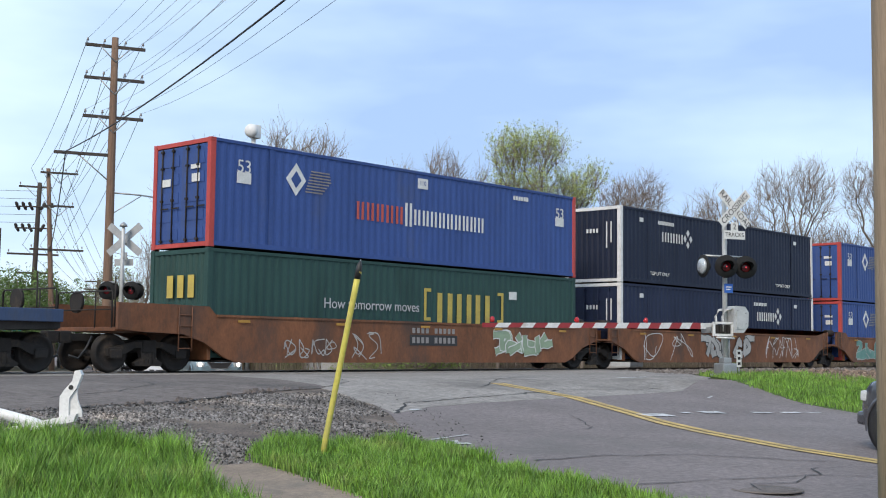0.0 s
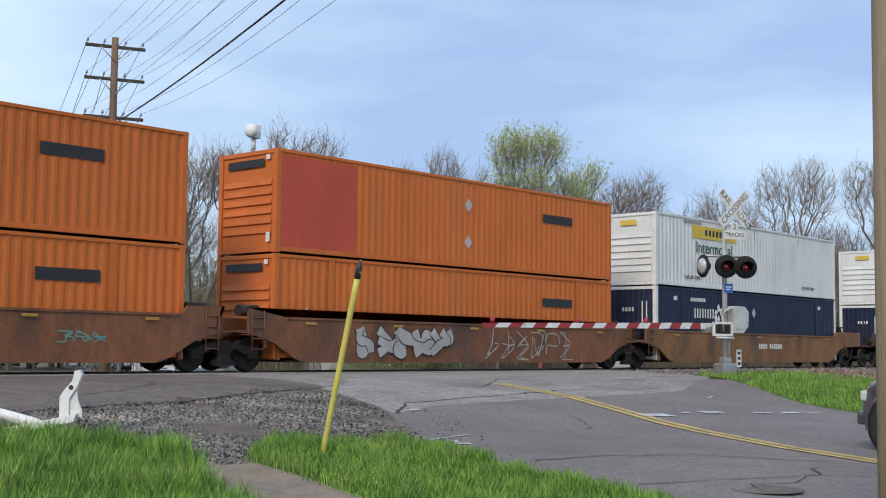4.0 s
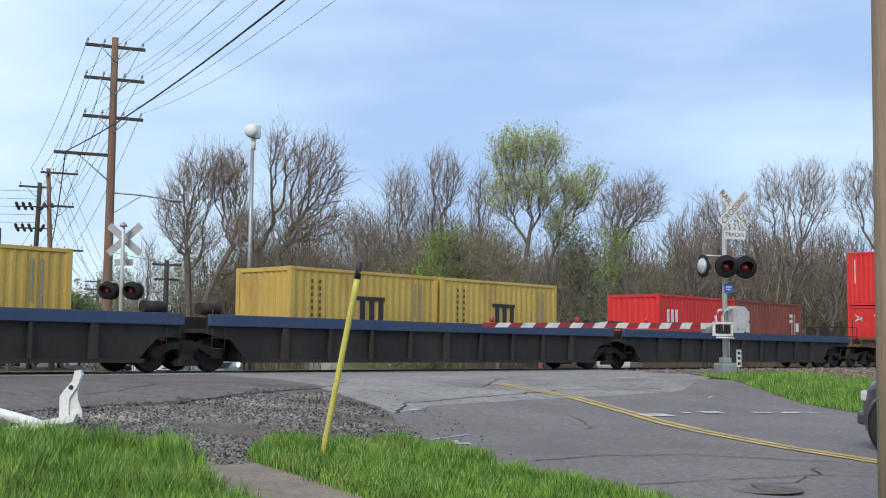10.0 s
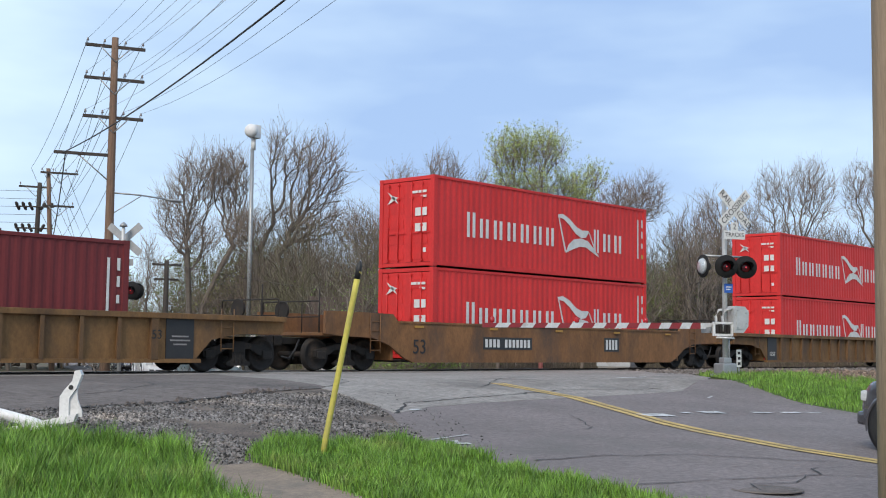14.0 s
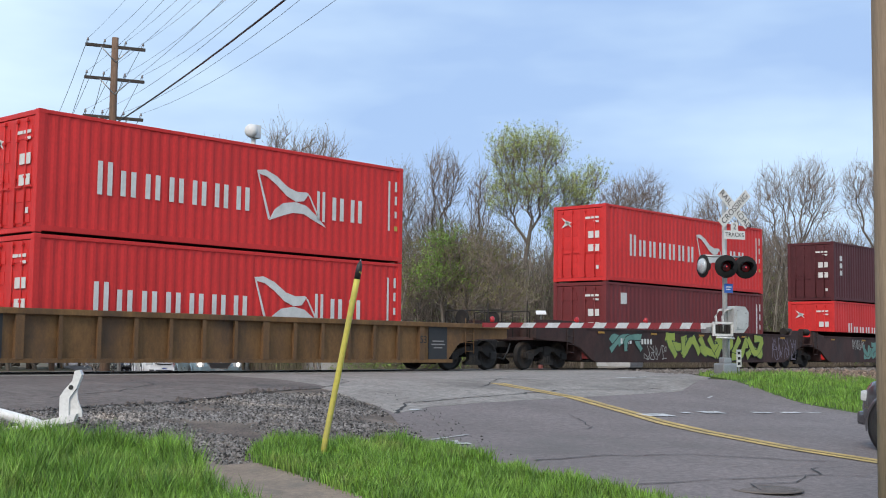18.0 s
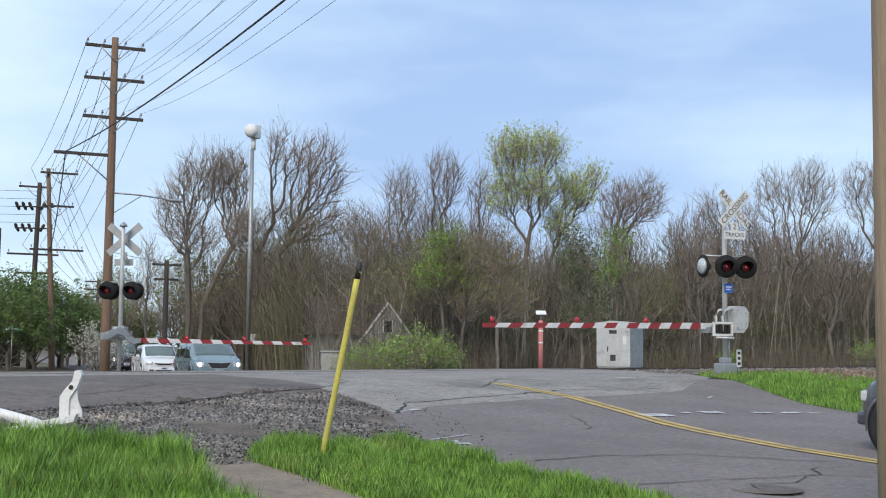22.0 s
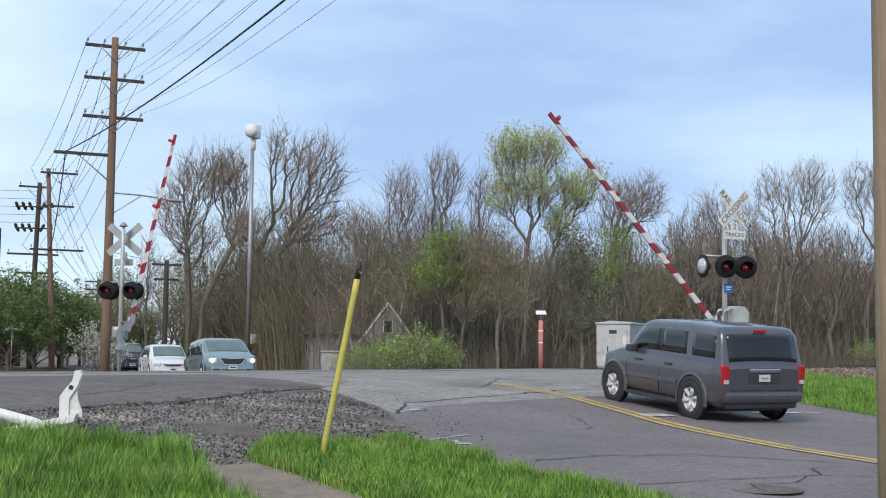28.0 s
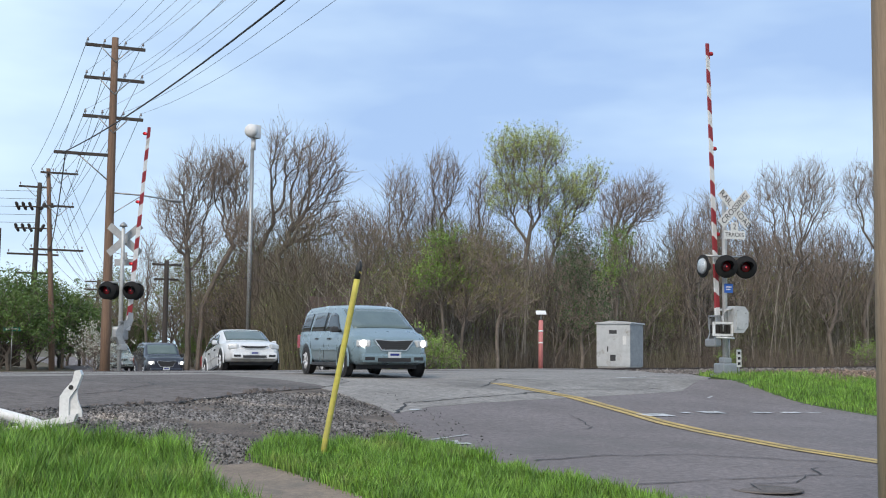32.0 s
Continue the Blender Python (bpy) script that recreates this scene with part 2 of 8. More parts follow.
def add_box(bm, x0, x1, y0, y1, z0, z1, bevel=0.0):
    vs = [bm.verts.new(p) for p in ((x0, y0, z0), (x1, y0, z0), (x1, y1, z0), (x0, y1, z0), (x0, y0, z1), (x1, y0, z1), (x1, y1, z1), (x0, y1, z1))]
    fs = [bm.faces.new([vs[i] for i in q]) for q in ((3, 2, 1, 0), (4, 5, 6, 7), (0, 1, 5, 4), (1, 2, 6, 5), (2, 3, 7, 6), (3, 0, 4, 7))]
    if bevel:
        es = list({e for f in fs for e in f.edges})
        bmesh.ops.bevel(bm, geom=es, offset=bevel, segments=2, affect="EDGES", profile=0.6)
    return bm


def box(x0, x1, y0, y1, z0, z1, bevel=0.0):
    return add_box(bmesh.new(), x0, x1, y0, y1, z0, z1, bevel)


def add_tube(bm, points, radii, sides=8, cap=True):
    """A tube through points, one radius each."""
    pts = [Vector(p) for p in points]
    rings = []
    for i, p in enumerate(pts):
        d = (pts[min(i + 1, len(pts) - 1)] - pts[max(i - 1, 0)]).normalized()
        u = d.cross(Vector((0, 0, 1)) if abs(d.z) < 0.95 else Vector((1, 0, 0))).normalized()
        v = d.cross(u)
        r = radii[i] if isinstance(radii, (list, tuple)) else radii
        rings.append([bm.verts.new(p + u * (r * math.cos(a)) + v * (r * math.sin(a))) for a in (2 * math.pi * k / sides for k in range(sides))])
    for a, b in zip(rings, rings[1:]):
        for k in range(sides):
            f = bm.faces.new((a[k], a[(k + 1) % sides], b[(k + 1) % sides], b[k]))
            f.smooth = True
    if cap:
        bm.faces.new(list(reversed(rings[0])))
        bm.faces.new(rings[-1])
    return bm


def tube(points, radii, sides=8):
    return add_tube(bmesh.new(), points, radii, sides)


def add_prism(bm, outline, y0, y1):
    """An outline in x and z, drawn through from y0 to y1."""
    a = [bm.verts.new((x, y0, z)) for x, z in outline]
    b = [bm.verts.new((x, y1, z)) for x, z in outline]
    n = len(outline)
    bm.faces.new(a)
    bm.faces.new(list(reversed(b)))
    for i in range(n):
        bm.faces.new((a[i], b[i], b[(i + 1) % n], a[(i + 1) % n]))
    bmesh.ops.recalc_face_normals(bm, faces=bm.faces)
    return bm


def prism(outline, y0, y1):
    return add_prism(bmesh.new(), outline, y0, y1)


def lathe(profile, sides=24, axis="z", hollow=False):
    """A turned form from (radius, height) pairs; a hollow one is a closed ring."""
    bm = bmesh.new()
    rings = []
    for r, z in profile:
        ring = []
        for k in range(sides):
            a = 2 * math.pi * k / sides
            p = (r * math.cos(a), r * math.sin(a), z)
            if axis == "y":
                p = (p[0], p[2], p[1])
            elif axis == "x":
                p = (p[2], p[0], p[1])
            ring.append(bm.verts.new(p))
        rings.append(ring)
    for a, b in zip(rings, rings[1:]):
        for k in range(sides):
            f = bm.faces.new((a[k], a[(k + 1) % sides], b[(k + 1) % sides], b[k]))
            f.smooth = True
    if hollow:
        for k in range(sides):
            bm.faces.new((rings[-1][k], rings[-1][(k + 1) % sides], rings[0][(k + 1) % sides], rings[0][k]))
    else:
        bm.faces.new(rings[0])
        bm.faces.new(rings[-1])
    bmesh.ops.recalc_face_normals(bm, faces=bm.faces)
    return bm


def soup(verts, faces, name, mat):
    me = bpy.data.meshes.new(name)
    me.from_pydata(verts, [], faces)
    me.materials.append(mat)
    return me


def text_mesh(body, size, mat, name="lettering", spread=1.0):
    cu = bpy.data.curves.new(name, "FONT")
    cu.body, cu.size, cu.align_x, cu.align_y = body, size, "CENTER", "CENTER"
    cu.extrude = 0.004
    cu.space_character = spread
    ob = bpy.data.objects.new(name, cu)
    scene.collection.objects.link(ob)
    me = bpy.data.meshes.new_from_object(ob.evaluated_get(bpy.context.evaluated_depsgraph_get()))
    bpy.data.objects.remove(ob)
    bpy.data.curves.remove(cu)
    me.materials.clear()
    me.materials.append(mat)
    return me

# ---- the lie of the land: rail tops at height 0, the road climbs to the crossing ----
def step(a, b, v):
    k = min(1.0, max(0.0, (v - a) / (b - a)))
    return k * k * (3 - 2 * k)


def slope(x, y):
    """Height of the ground."""
    if y > 33.0:
        y = 33.0 + (y - 33.0) * (1 - 0.78 * step(42, 47, x) * step(46, 40, y))
    y += 3.5 * step(25, 31, x) * step(24, 20, y) if y < 24 else 0.0
    stops = ((-60, -1.0), (5, -0.95), (7, -0.85), (12, -0.62), (15, -0.36), (18.5, -0.07), (20, -0.03), (28.2, -0.03), (33.0, -0.14), (34.7, -0.42), (36.5, -0.68), (39, -0.86), (46, -0.98), (5000, -1.0))
    for (a, za), (b, zb) in zip(stops, stops[1:]):
        if y <= b:
            return za + (zb - za) * max(0.0, (y - a) / (b - a))
    return -1.0


def lines(lo, hi, near_lo, near_hi, fine):
    out, v, s = [], near_lo, fine
    while v < near_hi:
        out.append(v)
        v += fine
    s = fine
    while v < hi:
        out.append(v)
        s *= 1.35
        v += s
    out.append(hi)
    v, s = near_lo, fine
    while v > lo:
        s *= 1.35
        v -= s
        out.insert(0, max(v, lo))
    return out


def ground_sheet():
    xs, ys = lines(-3000, 3000, -12, 60, 1.0), lines(-3000, 3000, -4, 50, 0.5)
    verts = [(x, y, slope(x, y) - 0.03 - (0.30 if y > 22.5 and y < 35.5 and not 2 < x < 40 else 0.0)) for y in ys for x in xs]
    n = len(xs)
    faces = [(j * n + i, j * n + i + 1, (j + 1) * n + i + 1, (j + 1) * n + i) for j in range(len(ys) - 1) for i in range(n - 1)]
    ob = new("ground", soup(verts, faces, "ground", SOIL))
    tagged(ob, "brown soil ground sloping up to the tracks", "ground", kind="structure")


ground_sheet()


def drape(name, outline, lift, mat, label, category, fine=0.8, kind="structure", flat=None):
    """A sheet with a closed outline, laid on the slope, with a rim that goes down into the ground."""
    bm = bmesh.new()
    bm.faces.new([bm.verts.new((x, y, 0)) for x, y in outline])
    for axis in (0, 1):
        lo, hi = min(p[axis] for p in outline), max(p[axis] for p in outline)
        k = math.ceil(lo / fine) * fine
        while k < hi:
            no = (1, 0, 0) if axis == 0 else (0, 1, 0)
            co = (k, 0, 0) if axis == 0 else (0, k, 0)
            bmesh.ops.bisect_plane(bm, geom=bm.verts[:] + bm.edges[:] + bm.faces[:], plane_co=co, plane_no=no)
            k += fine if lo > -30 and hi < 90 else fine * 2
    bmesh.ops.recalc_face_normals(bm, faces=bm.faces)
    if bm.faces and sum(f.normal.z for f in bm.faces) < 0:
        bmesh.ops.reverse_faces(bm, faces=bm.faces)
    for v in bm.verts:
        v.co.z = (slope(v.co.x, v.co.y) if flat is None else flat) + lift
    rim = [e for e in bm.edges if e.is_boundary]
    made = bmesh.ops.extrude_edge_only(bm, edges=rim)
    for v in made["geom"]:
        if isinstance(v, bmesh.types.BMVert):
            v.co.z -= 0.12
    ob = part(name, bm, mat)
    return tagged(ob, label, category, kind=kind)


def wavy(points, amount=0.12, bits=6, seed=1):
    """A broken edge between the given corners."""
    rnd = random.Random(seed)
    out = []
    for (x0, y0), (x1, y1) in zip(points, points[1:] + points[:1]):
        for k in range(bits):
            f = k / bits
            j = 0 if k == 0 else amount
            out.append((x0 + (x1 - x0) * f + rnd.uniform(-j, j), y0 + (y1 - y0) * f + rnd.uniform(-j, j)))
    return out


# road from the near side, over the crossing and away
drape("road", [(5.0, -16), (9.6, 3.0), (10.3, 7.0), (10.9, 9.1), (11.6, 10.7), (12.5, 11.9), (14.4, 14.2), (16.2, 17.0), (20.5, 17.3), (28.6, 16.9),
               (29.3, 15.9), (27.2, 12.9), (26.5, 11.0), (23.5, 3.0), (18, -16)], 0.012, ASPHALT,
      "grey asphalt road climbing to the railway crossing", "road")
drape("road_crossing_approach", wavy([(16.0, 17.3), (15.3, 15.8), (14.6, 14.3), (16.1, 14.9), (18.7, 15.2), (20.8, 15.4), (26.0, 15.7), (29.6, 17.0), (33.5, 20.0), (37.0, 24.6), (18.5, 24.6), (16.4, 18.6)], 0.06, 4, 3), 0.016, ASPHALT_OLD,
      "worn pale asphalt beside the rails", "road")
drape("side_apron", wavy([(-14, 17.2), (3, 16.6), (8.3, 15.9), (10.0, 16.3), (11.6, 16.4), (14.4, 17.5), (16.4, 18.0), (18.6, 24.6), (-14, 24.6)], 0.1, 5, 5), 0.02, ASPHALT_DARK,
      "dark patched asphalt apron with a broken edge", "pavement")
drape("road_beyond", [(20.0, 34.3), (37.0, 34.3), (40.5, 46), (91, 150), (82, 150), (30.5, 46), (26.5, 38.5)], 0.012, ASPHALT, "grey asphalt road beyond the crossing", "road")
drape("gravel_patch", wavy([(6.0, 13.0), (8.2, 12.7), (7.9, 10.9), (9.6, 11.0), (11.2, 11.5), (12.8, 11.2), (14.6, 14.1), (16.2, 17.2), (16.2, 18.2), (14.4, 17.8), (11.6, 16.8), (8.0, 16.2), (4.5, 16.4)], 0.1, 4, 7), 0.004, GRIT,
      "grey crushed-stone gravel patch", "gravel")
drape("crossing_panel", [(7.0, 24.6), (37.0, 24.6), (40.0, 34.3), (12.0, 34.3)], 0.022, ASPHALT_OLD, "paved crossing surface between the rails", "pavement", fine=2.0)


# centre line: two worn yellow stripes along a bend
def stripe(points, offset, width, lift, name, mat, label):
    verts, faces = [], []
    fine = []
    for (x0, y0), (x1, y1) in zip(points, points[1:]):
        n = max(1, int(math.hypot(x1 - x0, y1 - y0) / 0.4))
        fine += [(x0 + (x1 - x0) * k / n, y0 + (y1 - y0) * k / n) for k in range(n)]
    fine.append(points[-1])
    for i, (x, y) in enumerate(fine):
        a, b = fine[max(i - 1, 0)], fine[min(i + 1, len(fine) - 1)]
        d = Vector((b[0] - a[0], b[1] - a[1], 0)).normalized()
        s = Vector((d.y, -d.x, 0))
        for o in (offset - width / 2, offset + width / 2):
            q = Vector((x, y, 0)) + s * o
            verts.append((q.x, q.y, slope(q.x, q.y) + lift))
    faces = [(2 * i, 2 * i + 1, 2 * i + 3, 2 * i + 2) for i in range(len(fine) - 1)]
    return tagged(new(name, soup(verts, faces, name, mat)), label, "road marking", kind="structure")


CENTRE = [(13.5, -6), (16.2, 4.2), (16.86, 6.93), (17.35, 8.6), (18.3, 10.6), (19.75, 12.95), (21.1, 15.4), (21.7, 18.0)]
stripe(CENTRE, -0.125, 0.19, 0.024, "centre_line", YELLOW_LINE, "worn yellow painted centre stripe")
stripe(CENTRE, 0.125, 0.19, 0.024, "centre_line", YELLOW_LINE, "worn yellow painted centre stripe")

drape("sidewalk", [(8.05, 11.0), (8.95, 10.95), (8.75, 10.0), (8.3, 8.6), (6.2, 3.0), (4.8, 3.4), (7.1, 9.4)], 0.03, CONCRETE, "tan concrete sidewalk slab, cracked", "sidewalk")
drape("lawn_by_sidewalk", wavy([(4.5, 13.5), (7.0, 13.3), (7.75, 13.25), (8.3, 12.85), (8.46, 12.0), (7.95, 10.8), (7.1, 9.3), (4.7, 3.4), (0, 6), (-6, 15)], 0.06, 3, 2), 0.02, TURF, "green turf", "lawn")
drape("lawn_by_road", wavy([(9.0, 10.8), (9.75, 11.95), (10.25, 12.2), (11.25, 11.75), (12.0, 11.0), (11.4, 9.6), (11.0, 8.5), (10.5, 6.8), (9.5, 2.0), (6.5, 2.0), (8.4, 8.6), (8.8, 10.0)], 0.06, 3, 2), 0.02, TURF, "green turf", "lawn")
drape("lawn_by_rails", wavy([(25.6, 10.3), (26.2, 11.8), (26.6, 12.9), (28.9, 15.9), (31.7, 18.6), (34, 18.6), (36, 15), (37, 10), (30, 2)], 0.06, 3, 2), 0.02, TURF, "green turf", "lawn")


# ---- tracks ----
def track(y, z, label):
    t = thing("railway_track", pose(0, y, z), label, "railway track", "railway tracks", "structure")
    for s in (-0.753, 0.753):
        part("rail", prism([(s - 0.07, -0.185), (s + 0.07, -0.185), (s + 0.07, -0.165), (s + 0.012, -0.15), (s + 0.012, -0.045), (s + 0.037, -0.03), (s + 0.034, 0),
                            (s - 0.034, 0), (s - 0.037, -0.03), (s - 0.012, -0.045), (s - 0.012, -0.15), (s - 0.07, -0.165)], -400, 900), RAIL, t).matrix_basis = pose(0, 0, 0, 0, 0, -90) @ pose(0, 0, 0)
    tie = cached("tie", WOOD_DARK, lambda: box(-0.11, 0.11, -1.3, 1.3, -0.36, -0.19, 0.012))
    for k in range(150):
        x = 40.5 + 0.55 * k
        share("tie", tie, t, pose(x, 0, 0))
    return t


track(27.02, 0.0, "two rusty steel rails on wooden ties")
track(31.3, -0.11, "two rusty steel rails on wooden ties")

# ---- the train: double-stack well cars and shipping containers ----
def travel(t):
    """How far the train has gone to the west at t seconds."""
    if t <= 21:
        return 24.4239 * t - 0.01778 * t * t + 0.0007016 * t ** 3
    return travel(21) + 24.6 * (t - 21)


TRAIN_TIMES = [0, 2, 4, 6, 8, 10, 12, 14, 16, 18, 20, 21, 23, 26, 29, 32]
TRACK_Y = 27.02
ON_TRAIN = []

P_BLUE = paint("blue_container_paint", (0.042, 0.088, 0.275), (0.055, 0.08, 0.18))
P_NAVY = paint("navy_container_paint", (0.015, 0.023, 0.058))
P_DEEP = paint("dark_blue_container_paint", (0.02, 0.031, 0.092))
P_BLACK = paint("blue_black_container_paint", (0.013, 0.019, 0.043))
P_NAVY2 = paint("deep_blue_container_paint", (0.022, 0.038, 0.12))
P_GREEN = paint("dark_green_container_paint", (0.026, 0.07, 0.062))
P_GREY = paint("grey_container_paint", (0.34, 0.38, 0.39), (0.24, 0.24, 0.22))
P_WHITE = paint("white_container_paint", (0.72, 0.73, 0.71), (0.5, 0.48, 0.44), 0.2)
P_ORANGE = paint("orange_container_paint", (0.62, 0.155, 0.028), (0.42, 0.13, 0.04))
P_CORAL = paint("coral_red_container_paint", (0.60, 0.095, 0.05))
P_YELLOW = paint("ochre_yellow_container_paint", (0.58, 0.40, 0.10), (0.34, 0.2, 0.07))
P_RED = paint("bright_red_container_paint", (0.70, 0.040, 0.038), (0.50, 0.034, 0.032))
P_MAROON = paint("maroon_container_paint", (0.185, 0.032, 0.034), (0.12, 0.03, 0.03))
P_WINE = paint("wine_brown_container_paint", (0.105, 0.026, 0.03))
P_CRIMSON = paint("crimson_container_paint", (0.30, 0.02, 0.03))
P_BROWN = paint("red_brown_container_paint", (0.25, 0.065, 0.04))
POST_RED = paint("red_post_paint", (0.52, 0.08, 0.07))
def car_coat(name, c, stain, rough):
    """Steel car paint with rust and soot running down it."""
    m = material(name, c, tuple(v * 0.62 for v in c), 0.9, rough, 0, 0.15, 18, stain, 0.5, stretch=(1.0, 1, 0.55), spread=0.12, grain=(7, 0.22))
    return m


C_TAN = car_coat("tan_car_paint", (0.26, 0.115, 0.038), (0.075, 0.045, 0.03), 0.7)
C_BROWN = car_coat("brown_car_paint", (0.22, 0.082, 0.032), (0.06, 0.036, 0.027), 0.7)
C_RED = car_coat("oxide_car_paint", (0.10, 0.034, 0.026), (0.035, 0.024, 0.022), 0.75)
C_DARKRED = car_coat("dark_oxide_car_paint", (0.066, 0.026, 0.022), (0.026, 0.02, 0.019), 0.75)
C_OCHRE = car_coat("ochre_car_paint", (0.22, 0.112, 0.038), (0.07, 0.042, 0.027), 0.75)
C_BLACK = car_coat("dusty_black_car_paint", (0.021, 0.017, 0.015), (0.040, 0.031, 0.026), 0.75)
C_BLUE = paint("blue_chord_paint", (0.045, 0.075, 0.15), (0.06, 0.065, 0.08), 0.4, 0.7)
D_WHITE = material("decal_white", (0.74, 0.74, 0.72), (0.6, 0.6, 0.58), 3, 0.6, 0, 0)
D_RED = material("decal_red", (0.55, 0.10, 0.07), None, 3, 0.6, 0, 0)
D_YELLOW = material("decal_yellow", (0.72, 0.50, 0.05), (0.6, 0.4, 0.05), 3, 0.6, 0, 0)
D_AMBER = material("decal_amber", (0.50, 0.26, 0.04), (0.3, 0.16, 0.04), 3, 0.7, 0, 0)
D_GOLD = material("decal_gold", (0.55, 0.42, 0.08), (0.42, 0.32, 0.08), 3, 0.6, 0, 0)
D_BLACK = material("decal_black", (0.02, 0.02, 0.022), None, 3, 0.6, 0, 0)
D_DARK = material("decal_dark_brown", (0.09, 0.065, 0.03), None, 3, 0.7, 0, 0)
D_NAVY = material("decal_navy", (0.02, 0.035, 0.22), None, 3, 0.6, 0, 0)
D_GREEN = material("decal_green", (0.015, 0.09, 0.05), None, 3, 0.6, 0, 0)
D_SKY = material("decal_sky_blue", (0.19, 0.50, 0.62), None, 3, 0.6, 0, 0)
D_SILVER = material("decal_silver", (0.5, 0.5, 0.52), None, 3, 0.5, 0, 0)
D_DIM = material("decal_faded", (0.30, 0.28, 0.27), None, 3, 0.7, 0, 0)
G_SILVER = material("spray_silver", (0.46, 0.45, 0.43), (0.33, 0.32, 0.3), 2, 0.7, 0, 0)
G_GREEN = material("spray_lime", (0.36, 0.44, 0.07), (0.28, 0.36, 0.08), 2, 0.7, 0, 0)
G_TEAL = material("spray_teal", (0.16, 0.33, 0.28), (0.11, 0.25, 0.22), 2, 0.7, 0, 0)
G_PALE = material("spray_pale_green", (0.30, 0.40, 0.27), (0.24, 0.32, 0.22), 2, 0.7, 0, 0)
G_DARK = material("spray_dark_green", (0.02, 0.045, 0.025), (0.05, 0.10, 0.05), 2, 0.7, 0, 0)
G_LILAC = material("spray_lilac", (0.26, 0.22, 0.28), None, 2, 0.7, 0, 0)

W53, W40 = 2.59, 2.438
HC, STD = 2.896, 2.591
FLOOR_Z = 0.355


def corrugated(length, z0, z1, pitch, depth):
    """A folded side sheet: x along it, folds standing out towards -y."""
    n = max(2, round(length / pitch))
    p = length / n
    xs = []
    for k in range(n):
        a = -length / 2 + k * p
        xs += [(a, 0.0), (a + 0.26 * p, 0.0), (a + 0.5 * p, depth), (a + 0.76 * p, depth)]
    xs.append((length / 2, 0.0))
    bm = bmesh.new()
    lo = [bm.verts.new((x, y, z0)) for x, y in xs]
    hi = [bm.verts.new((x, y, z1)) for x, y in xs]
    for i in range(len(xs) - 1):
        bm.faces.new((lo[i], lo[i + 1], hi[i + 1], hi[i]))
    return bm


def locking_bar(h):
    bm = tube([(0, 0, 0.06), (0, 0, h - 0.06)], 0.022, 6)
    for z in (0.12, 0.45 * h, 0.78 * h, h - 0.14):
        add_box(bm, -0.05, 0.05, -0.03, 0.03, z - 0.03, z + 0.03)
    add_box(bm, 0.0, 0.34, -0.035, -0.01, 0.36 * h, 0.36 * h + 0.035)
    return bm


def door_leaf(w, h):
    return box(-w / 2, w / 2, -0.02, 0.02, 0, h)


